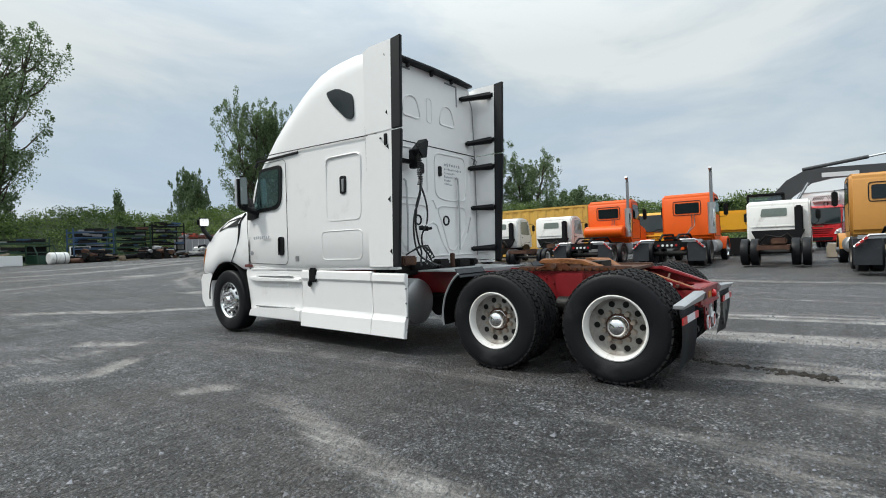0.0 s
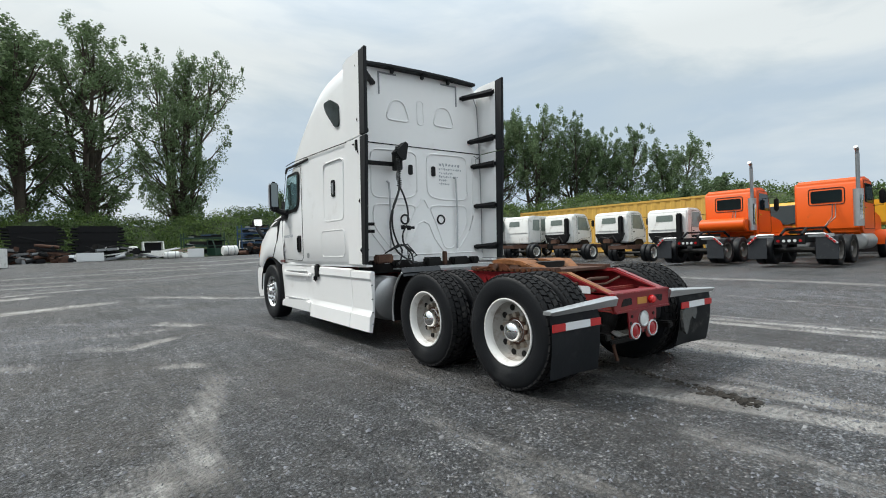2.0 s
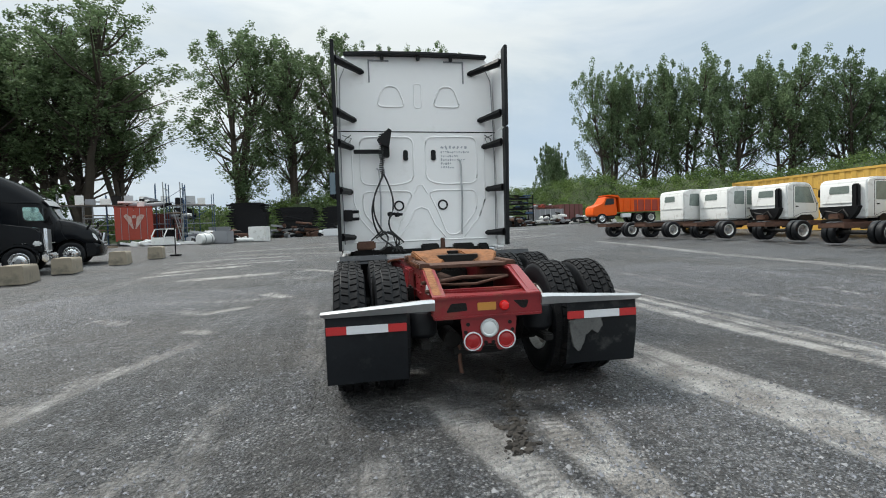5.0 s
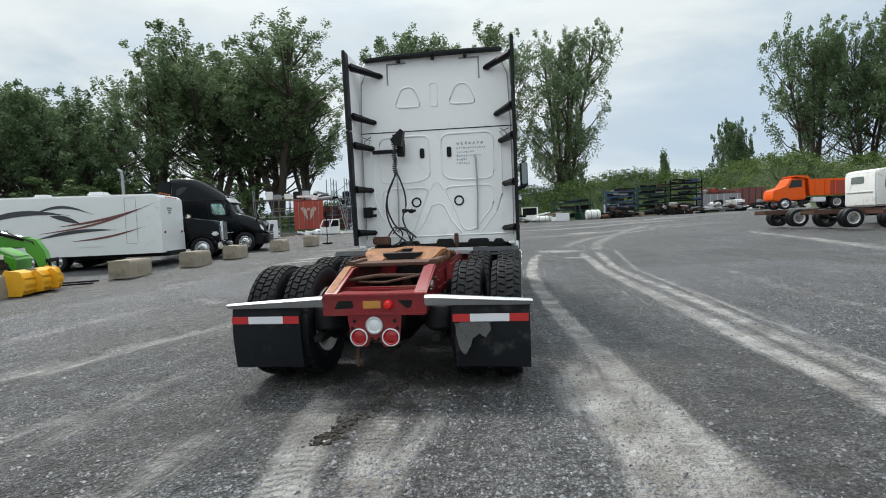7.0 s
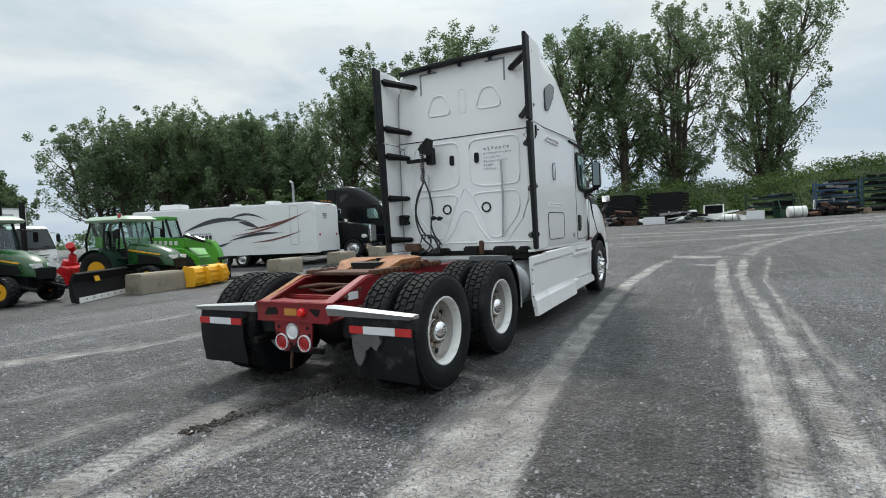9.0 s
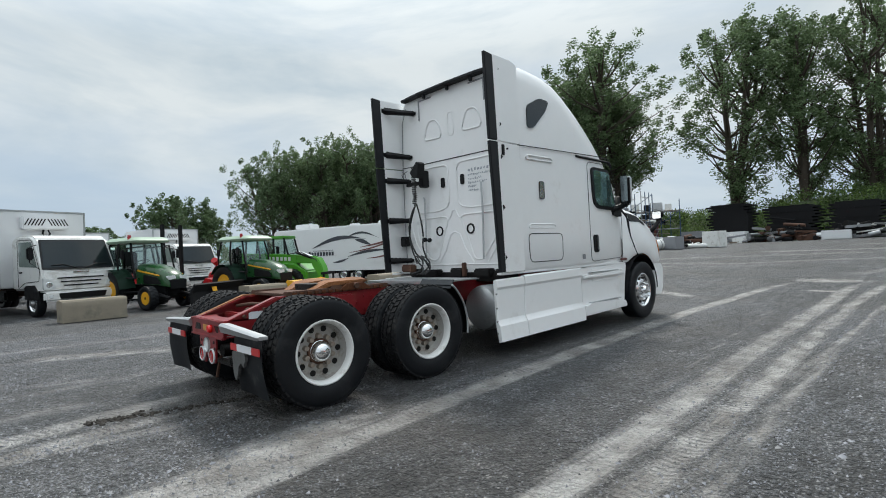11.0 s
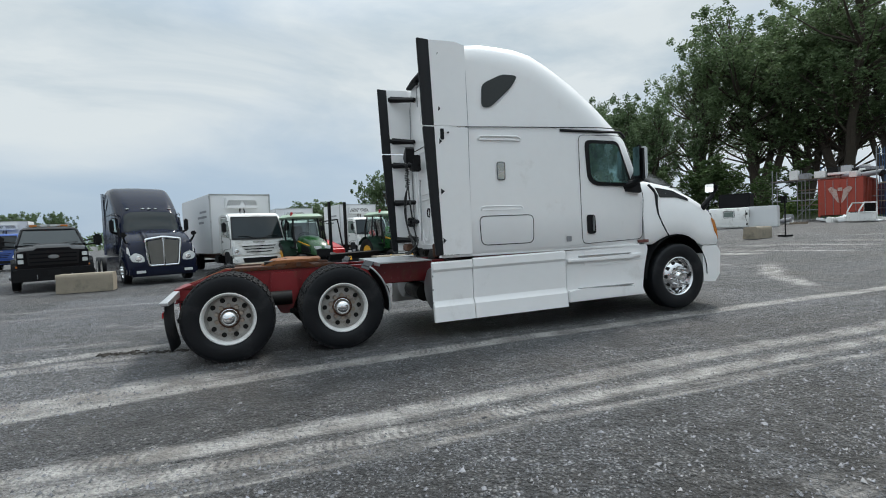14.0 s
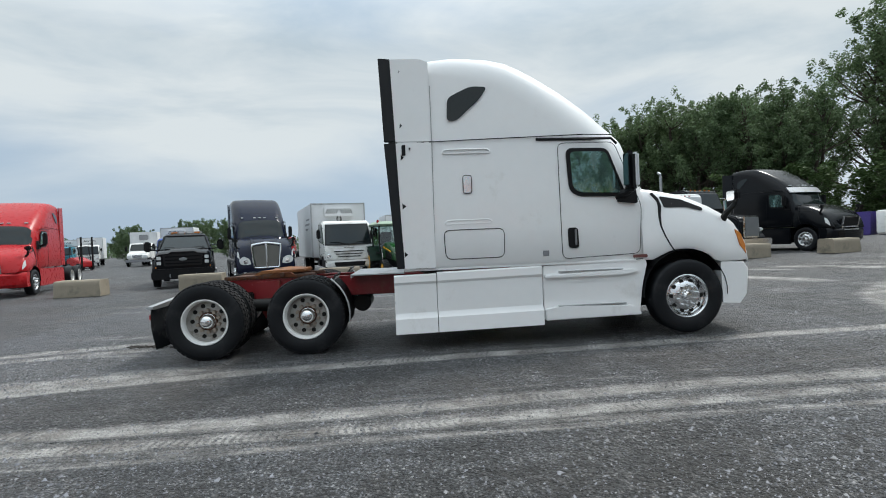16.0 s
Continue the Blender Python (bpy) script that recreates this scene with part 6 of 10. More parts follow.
    box(bm, (0, 1.25, 0.975), (1.5, 0.02, 0.05), 0.003)
    part("deck_plate", bm, "alu_dull", truck, "aluminium deck plate")
    # fuel tanks
    for s in (-1, 1):
        bm = bm_new()
        lathe(bm, [(0.001, 0.0), (0.2, 0.012), (0.28, 0.05), (0.3, 0.11), (0.3, 1.7), (0.28, 1.75), (0.001, 1.76)], (s * 0.8, 1.9, 0.6), (0, 1, 0), 32)
        part("fuel_tank", bm, "alu_dull", truck, "dull aluminium fuel tank")
        # quarter guard ahead of the front drive wheel
        bm = bm_new()
        a0, a1 = [], []
        for i in range(12):
            a = radians(52 - 62 * i / 11)
            a0.append((0.66 + 0.6 * math.cos(a), 0.512 + 0.6 * math.sin(a)))
        r0 = ring(bm, [(s * 0.6, y, z) for y, z in a0])
        r1 = ring(bm, [(s * 1.2, y, z) for y, z in a0])
        bridge(bm, r0, r1, closed=False)
        bmesh.ops.solidify(bm, geom=list(bm.faces), thickness=0.014)
        qg = part("quarter_guard", bm, "plastic", truck, "black quarter mudguard with a white lettered strip")
        bm = bm_new()
        tube(bm, [(s * 1.2, y + 0.004, z) for y, z in a0], 0.012, 6)
        part("guard_edge", bm, "alu_dull", qg)
        bm = bm_new()
        for k in range(9):
            box(bm, (s * (0.72 + 0.045 * k), 1.075, 0.985), (0.03, 0.006, 0.045), 0, rot=(-35, 0, 0))
        part("lettered_strip", bm, "tape_white", qg)
        bm = bm_new()
        box(bm, (s * 0.9, 1.06, 0.99), (0.56, 0.012, 0.12), 0.004, rot=(-35, 0, 0))
        part("guard_flap", bm, "flap", qg)
    # tanks and boxes between the rails
    bm = bm_new()
    cyl(bm, (-0.3, 1.35, 0.55), (0.3, 1.35, 0.55), 0.13, seg=18)
    cyl(bm, (-0.35, 2.0, 0.5), (0.35, 2.0, 0.5), 0.13, seg=18)
    box(bm, (0, 3.6, 0.6), (0.8, 2.2, 0.45), 0.05)
    box(bm, (0, 5.4, 0.75), (0.7, 1.2, 0.5), 0.05)
    cyl(bm, (-1.0, 5.88, 0.5), (1.0, 5.88, 0.5), 0.06, seg=10)
    part("underbody", bm, "grease", truck)
    return truck


hero()

# ---- other vehicles ----


def simple_wheel(parent, x, y, z, out, r=0.5, kind="drive", dual=False, far=True, dark=False):
    k = r / 0.5
    t = wheel(parent, x, y, z, out, kind, TYRE_FAR, full=not far, dark=dark)
    t.scale = (k, k, k)
    if dual:
        d = part("wheel", TYRE_FAR, None, parent)
        d.location, d.scale = (x - out * 0.31 * k, y, z), (k, k, k)
    if far:
        bm = bm_new()
        face = -0.025 if kind == "drive" else 0.1
        lathe(bm, [(0.11, out * face), (0.1, out * (face + 0.06)), (0.08, out * (face + 0.1)), (0.001, out * (face + 0.105))], (0, 0, 0), (1, 0, 0), 14)
        part("hub", bm, "steel", t)
    return t


def pane(parent, name, pts, axis, a, b, mat="glass"):
    bm = bm_new()
    prism(bm, rounded(pts, 0.06, 3), axis, a, b)
    return part(name, bm, mat, parent)


def rails(parent, y0, y1, mat="rust_dark", z=0.78, h=0.22, x=0.42):
    for s in (-1, 1):
        bm = bm_new()
        box(bm, (s * x, (y0 + y1) / 2, z), (0.08, y1 - y0, h), 0.008)
        part("frame_rail", bm, mat, parent)
    for k in range(4):
        bm = bm_new()
        box(bm, (0, y0 + 0.05 + (y1 - y0 - 0.1) * k / 3, z), (2 * x, 0.08, h * 0.7), 0.008)
        part("crossmember", bm, mat, parent)


def cab_prism(parent, name, prof, half, paint, bevel=0.06, y_in=0.0):
    """A cab drawn across x from its side profile, edges rounded."""
    bm = bm_new()
    prism(bm, prof, "x", -half, half)
    bmesh.ops.bevel(bm, geom=list(bm.edges), offset=bevel, segments=3, affect="EDGES", clamp_overlap=True)
    return part(name, bm, paint, parent, smooth=40)


def cabover(m, label, paint="white_dirty", crew=False, chassis=-4.2, wr=0.4, group="", front=False, cargo=0.0):
    """A cab-over light lorry; the rear wall of its cab stands at y = 0."""
    v = thing("cab_chassis" if not cargo else "box_lorry", label, "lorry", m, group)
    L = 2.35 if crew else 1.7
    prof = [(0.0, 0.78), (0.0, 2.22), (0.1, 2.36), (0.5, 2.42), (L - 0.55, 2.4), (L - 0.32, 2.28), (L + 0.02, 1.42), (L + 0.1, 1.2), (L + 0.1, 0.72), (L - 0.25, 0.72), (L - 0.3, 1.0), (L - 0.95, 1.0), (L - 1.05, 0.78)]
    cab_prism(v, "cab_shell", prof, 1.0, paint)
    pane(v, "rear_window", [(-0.55, 1.8), (0.3, 1.8), (0.3, 2.1), (-0.5, 2.1)], "y", -0.012, 0.02, "pale_glass")
    bm = bm_new()
    box(bm, (0, -0.01, 1.42), (1.7, 0.04, 0.05), 0.015)
    part("rear_pressing", bm, paint, v)
    for s in (-1, 1):
        pane(v, "door_window", [(L - 1.25, 1.5), (L - 0.2, 1.45), (L - 0.48, 2.2), (L - 1.25, 2.22)], "x", s * 0.98, s * 1.008, "pale_glass")
        if crew:
            pane(v, "rear_side_window", [(0.35, 1.55), (0.95, 1.52), (0.95, 2.18), (0.4, 2.18)], "x", s * 0.98, s * 1.008, "pale_glass")
        bm = bm_new()
        tube(bm, [(s * 1.003, y, z) for y, z in rounded([(L - 1.33, 0.85), (L - 1.33, 2.28), (L - 0.46, 2.26), (L - 0.05, 1.35), (L - 0.1, 1.05), (L - 0.9, 1.02)], 0.06)], 0.008, 5, True)
        part("door_joint", bm, "seam", v)
        bm = bm_new()
        box(bm, (s * 1.012, L - 1.15, 1.32), (0.03, 0.16, 0.05), 0.01)
        part("door_handle", bm, "plastic", v)
        bm = bm_new()
        box(bm, (s * 0.75, L - 0.62, 0.72), (0.46, 0.95, 0.5), 0.05)
        part("arch", bm, "plastic", v)
        simple_wheel(v, s * 0.86, L - 0.62, wr, s, wr, "steer")
        simple_wheel(v, s * 0.92, chassis + 1.15, wr, s, wr, "drive", dual=True)
        bm = bm_new()
        box(bm, (s * 1.2, L - 0.1, 1.85), (0.16, 0.1, 0.36), 0.03)
        tube(bm, [(s * 0.98, L - 0.25, 2.1), (s * 1.2, L - 0.08, 2.05), (s * 1.22, L - 0.08, 1.6), (s * 1.0, L - 0.05, 1.4)], 0.015, 5)
        part("mirror", bm, "plastic", v)
    if not crew and not cargo:
        bm = bm_new()
        box(bm, (0.66, -0.1, 1.66), (0.26, 0.2, 1.0), 0.05)
        part("intake_duct", bm, "plastic", v)
        bm = bm_new()
        prism(bm, rounded([(-0.85, 1.28), (0.85, 1.28), (0.7, 0.95), (0.5, 0.75), (-0.5, 0.75), (-0.7, 0.95)], 0.06), "y", -0.22, 0.01)
        part("engine_cover", bm, "plastic", v)
        bm = bm_new()
        tube(bm, [(-0.6, -0.3, 0.8), (-0.35, -0.42, 1.1), (0.1, -0.36, 1.0), (0.3, -0.3, 1.15), (0.55, -0.34, 0.85)], 0.035, 6)
        part("engine_pipe", bm, "grease", v)
        bm = bm_new()
        box(bm, (0.05, -0.36, 0.86), (0.5, 0.3, 0.26), 0.05)
        part("gearbox", bm, "rust_dark", v)
    rails(v, chassis, L - 0.2, z=0.66, h=0.18)
    bm = bm_new()
    cyl(bm, (-0.85, chassis + 1.15, wr), (0.85, chassis + 1.15, wr), 0.07, seg=10)
    cyl(bm, (0.1, chassis + 1.15, 0.55), (0.1, 0.2, 0.65), 0.04, seg=8)
    part("rear_axle", bm, "grease", v)
    for s, yy in ((-1, -1.2), (1, -1.3)):
        bm = bm_new()
        box(bm, (s * 0.66, yy, 0.6), (0.36, 0.7, 0.34), 0.06)
        part("side_tank", bm, "grease", v)
    if front:
        # bowed windscreen in a black surround
        def screen_ring(w0, w1, z0, z1, lift, n=10):
            out = []
            for k in range(n + 1):
                u = -1 + 2 * k / n
                bow = 0.07 * (1 - u * u) + lift
                out.append([(u * w, L + 0.02 - 0.34 * (z - 1.42) / 0.86 + bow, z) for w, z in ((w0, z0), ((w0 + w1) / 2, (z0 + z1) / 2), (w1, z1))])
            return out
        for nm, mat, dims in (("windscreen_seal", "rubber", (0.985, 0.9, 1.38, 2.26, 0.006)), ("windscreen", "screen_glass", (0.93, 0.85, 1.44, 2.21, 0.016))):
            bm = bm_new()
            cols = [ring(bm, c) for c in screen_ring(*dims)]
            for p, q in zip(cols, cols[1:]):
                bridge(bm, p, q, closed=False)
            part(nm, bm, mat, v, smooth=60)
        for k in range(3):
            bm = bm_new()
            box(bm, (0, L + 0.105, 0.9 + 0.11 * k), (0.95 + 0.16 * k, 0.04, 0.035), 0.01)
            part("grille_slot", bm, "plastic", v)
        bm = bm_new()
        box(bm, (0, L + 0.12, 0.6), (2.0, 0.16, 0.3), 0.06)
        bmp = part("bumper", bm, paint, v)
        bm = bm_new()
        prism(bm, rounded([(-0.6, 0.5), (0.6, 0.5), (0.66, 0.68), (-0.66, 0.68)], 0.05), "y", L + 0.19, L + 0.206)
        part("bumper_opening", bm, "plastic", bmp)
        for s in (-1, 1):
            bm = bm_new()
            prism(bm, rounded([(s * 0.66, 0.84), (s * 0.99, 0.8), (s * 0.99, 1.16), (s * 0.78, 1.06)], 0.05), "y", L + 0.05, L + 0.125)
            hl = part("headlamp", bm, "lens_white", v)
            bm = bm_new()
            lathe(bm, [(0.085, 0), (0.07, 0.01), (0.001, 0.012)], (s * 0.85, L + 0.126, 0.94), (0, 1, 0), 14)
            part("reflector", bm, "alu", hl)
            bm = bm_new()
            lathe(bm, [(0.06, 0), (0.05, 0.02), (0.001, 0.024)], (s * 0.84, L + 0.2, 0.6), (0, 1, 0), 12)
            part("fog_lamp", bm, "lens_white", bmp)
            bm = bm_new()
            tube(bm, [(s * 0.1, L + 0.12, 1.4), (s * 0.45, L + 0.08, 1.52), (s * 0.75, L + 0.06, 1.5)], 0.014, 5)
            part("wiper", bm, "plastic", v)
        bm = bm_new()
        box(bm, (0, L + 0.09, 1.28), (0.44, 0.01, 0.045))
        part("badge_strip", bm, "alu", v)
    if cargo:
        bm = bm_new()
        box(bm, (0, -0.35 - cargo / 2, 2.07), (2.44, cargo, 2.42), 0.03)
        b = part("cargo_box", bm, "white_plain", v)
        bm = bm_new()
        for sx in (-1.2, 1.2):
            box(bm, (sx, -0.345, 2.07), (0.06, 0.03, 2.42), 0.01)
        box(bm, (0, -0.345, 3.25), (2.44, 0.03, 0.06), 0.01)
        part("corner_trim", bm, "alu_dull", b)
        bm = bm_new()
        box(bm, (0, -0.24, 2.88), (1.3, 0.24, 0.42), 0.04)
        u = part("cooling_unit", bm, "white_plain", b)
        for k in range(12):
            bm = bm_new()
            kk = k if k < 6 else k + 1
            box(bm, (-0.54 + 0.09 * kk, -0.115, 2.9), (0.03, 0.014, 0.24), 0, rot=(0, 28 if k < 6 else -28, 0))
            part("grille_slat", bm, "seam", u)
        bm = bm_new()
        for s in (-1, 1):
            tube(bm, [(s * 0.06, -0.2, 2.66), (s * 0.1, -0.18, 2.55), (s * 0.05, -0.16, 2.42)], 0.03, 6)
        part("duct", bm, "plastic", b)
        bm = bm_new()
        for k, w in enumerate((1.2, 1.6, 0.9)):
            box(bm, (1.224, -1.5 - 0.2 * k, 2.6 - 0.22 * k), (0.006, w, 0.09), 0)
        part("faded_lettering", bm, "greypanel", b)
    return v


def daycab(m, label, paint, tank=False, stack=True, face=False):
    """A conventional day cab; the rear wall of its cab stands at y = 0."""
    v = thing("day_cab_lorry", label, "lorry", m)
    prof = [(0.0, 1.12), (0.0, 2.85), (0.12, 3.0), (0.9, 3.04), (1.25, 2.9), (1.55, 2.1), (1.62, 1.2), (1.5, 0.9), (0.2, 0.9)]
    cab_prism(v, "cab_shell", prof, 1.02, paint, 0.08)
    hp = [(1.5, 0.95), (1.5, 1.95), (2.3, 1.85), (3.2, 1.72), (3.42, 1.55), (3.48, 0.8), (3.3, 0.7), (3.2, 1.05), (2.95, 1.2), (2.6, 1.2), (2.35, 1.05), (2.2, 0.8)]
    cab_prism(v, "bonnet", hp, 0.78 if not face else 0.66, paint, 0.07)
    pane(v, "rear_window", [(-0.48, 2.15), (0.48, 2.15), (0.48, 2.6), (-0.48, 2.6)], "y", -0.014, 0.02, "screen_glass")
    bm = bm_new()
    tube(bm, [(x, -0.004, z) for x, z in rounded([(-0.55, 2.08), (0.55, 2.08), (0.55, 2.68), (-0.55, 2.68)], 0.1)], 0.016, 6, True)
    part("window_seal", bm, "rubber", v)
    pane(v, "windscreen", [(-0.9, 2.1), (0.9, 2.1), (0.82, 2.85), (-0.82, 2.85)], "y", 0, 0.02).matrix_basis = Matrix.Translation((0, 2.325, 0.16)) @ Euler((radians(21), 0, 0)).to_matrix().to_4x4()
    for s in (-1, 1):
        pane(v, "door_window", [(0.4, 2.1), (1.4, 2.05), (1.2, 2.75), (0.4, 2.78)], "x", s * 1.0, s * 1.03)
        bm = bm_new()
        box(bm, (s * 1.04, 0.45, 1.9), (0.03, 0.16, 0.04), 0.01)
        part("door_handle", bm, "chrome", v)
        bm = bm_new()
        tube(bm, [(s * 1.026, y, z) for y, z in rounded([(0.3, 1.15), (0.3, 2.88), (1.2, 2.86), (1.5, 1.95), (1.5, 1.15)], 0.08)], 0.008, 5, True)
        part("door_joint", bm, "seam", v)
        bm = bm_new()
        box(bm, (s * 1.3, 1.35, 2.3), (0.18, 0.1, 0.5), 0.03)
        tube(bm, [(s * 1.02, 1.3, 2.6), (s * 1.3, 1.38, 2.6), (s * 1.3, 1.38, 2.0), (s * 1.02, 1.4, 2.0)], 0.016, 5)
        part("mirror", bm, "chrome" if face else "plastic", v)
        # front wings
        bm = bm_new()
        a0 = [(2.8 + 0.6 * math.cos(radians(175 - 17 * k)), 0.5 + 0.62 * math.sin(radians(175 - 17 * k))) for k in range(11)]
        r0, r1 = ring(bm, [(s * 0.62, y, z) for y, z in a0]), ring(bm, [(s * 1.14, y, z) for y, z in a0])
        bridge(bm, r0, r1, closed=False)
        r2 = ring(bm, [(s * 1.14, y, z - 0.08) for y, z in a0])
        bridge(bm, r1, r2, closed=False)
        part("wing", bm, paint, v)
        simple_wheel(v, s * 1.0, 2.8, 0.5, s, 0.5, "steer")
        for y in (-2.75, -1.45):
            simple_wheel(v, s * 1.05, y, 0.5, s, 0.5, "drive", dual=True, dark=True)
        bm = bm_new()
        lathe(bm, [(0.001, 0), (0.26, 0.02), (0.3, 0.06), (0.3, 1.14), (0.26, 1.18), (0.001, 1.2)], (s * 0.85, 0.15, 0.72), (0, 1, 0), 20)
        part("fuel_tank", bm, "alu_dull", v)
        # slanted hangers and flaps
        bm = bm_new()
        tube(bm, [(s * 0.45, -3.42, 1.03), (s * 0.95, -3.42, 1.03), (s * 1.28, -3.42, 0.72)], 0.035, 6)
        box(bm, (s * 0.85, -3.4, 0.98), (0.7, 0.03, 0.1), 0.01)
        hg = part("mudflap_hanger", bm, "alu_dull", v)
        bm = bm_new()
        box(bm, (s * 1.0, -3.38, 0.58), (0.6, 0.02, 0.7), 0.006)
        part("mudflap", bm, "flap", v)
        bm = bm_new()
        for k in range(3):
            box(bm, (s * (1.03 + 0.09 * k), -3.46, 0.95 - 0.085 * k), (0.09, 0.01, 0.06), 0, rot=(0, s * 43, 0))
        part("reflective_tape", bm, "tape_red", hg)
    rails(v, -3.45, 2.6, "black_matte", 0.88, 0.26)
    bm = bm_new()
    box(bm, (0, -3.44, 0.8), (0.9, 0.06, 0.2), 0.01)
    part("end_plate", bm, "black_matte", v)
    for k in range(5):
        bm = bm_new()
        lathe(bm, [(0.05, 0), (0.045, 0.02), (0.001, 0.024)], (-0.32 + 0.16 * k, -3.472, 0.82), (0, -1, 0), 14)
        part("tail_lamp", bm, "lens_red" if k in (0, 4) else "lens_white", v)
    for s in (-1, 1):
        bm = bm_new()
        tube(bm, [(s * 0.3, -3.3, 1.02), (s * 0.3, -2.9, 1.22), (s * 0.32, -1.2, 1.24), (s * 0.35, -0.8, 1.02)], 0.045, 6)
        part("ramp_rail", bm, "black_matte", v)
    bm = bm_new()
    box(bm, (0, -2.0, 1.1), (0.8, 0.85, 0.1), 0.03)
    box(bm, (0, -0.5, 0.95), (1.3, 0.8, 0.12), 0.02)
    part("fifth_wheel", bm, "black_matte", v)
    for y in (-2.75, -1.45):
        bm = bm_new()
        cyl(bm, (-0.9, y, 0.5), (0.9, y, 0.5), 0.09, seg=10)
        part("axle", bm, "grease", v)
    if stack:
        bm = bm_new()
        cyl(bm, (1.0, -0.2, 1.25), (1.0, -0.2, 2.55), 0.15, seg=18)
        sk = part("silencer", bm, "alu_dull", v)
        bm = bm_new()
        tube(bm, [(1.0, -0.2, 2.5), (1.0, -0.2, 3.75), (1.0, -0.23, 3.92), (1.0, -0.36, 4.0)], 0.065, 12)
        part("exhaust_pipe", bm, "steel", sk)
        bm = bm_new()
        box(bm, (1.03, -0.26, 1.9), (0.24, 0.14, 0.9), 0.03)
        part("heat_shield", bm, "chrome", sk)
    bm = bm_new()
    for k in range(5):
        box(bm, (-0.6 + 0.3 * k, 1.1, 3.0), (0.1, 0.08, 0.06), 0.02)
    part("roof_marker", bm, "lens_amber", v)
    for k in range(2):
        bm = bm_new()
        tube(bm, [(0.2 + 0.1 * k, -0.05, 2.1), (0.25 + 0.1 * k, -0.3, 1.6), (0.0, -0.5, 1.15)], 0.018, 5)
        part("air_line", bm, "hose", v)
    if tank:
        bm = bm_new()
        lathe(bm, [(0.001, 0), (0.22, 0.02), (0.28, 0.07), (0.28, 1.83), (0.22, 1.88), (0.001, 1.9)], (-1.0, -0.42, 1.5), (1, 0, 0), 24)
        part("cross_tank", bm, paint, v, "orange cylindrical tank behind the cab")
    if face:
        bm = bm_new()
        box(bm, (0, 3.5, 1.25), (0.95, 0.1, 0.95), 0.05)
        g = part("grille_shell", bm, "chrome", v)
        bm = bm_new()
        box(bm, (0, 3.555, 1.25), (0.8, 0.02, 0.8), 0.02)
        part("grille_mesh", bm, "steel", g)
        bm = bm_new()
        box(bm, (0, 3.55, 0.6), (2.3, 0.2, 0.3), 0.05)
        part("bumper", bm, "chrome", v)
        for s in (-1, 1):
            bm = bm_new()
            box(bm, (s * 0.78, 3.3, 1.12), (0.28, 0.24, 0.18), 0.05)
            part("headlamp", bm, "lens_white", v)
            bm = bm_new()
            lathe(bm, [(0.16, 0), (0.16, 0.7), (0.1, 0.72)], (s * 0.92, 1.75, 1.35), (0, 0, 1), 16)
            part("air_cleaner", bm, "chrome", v)
    return v


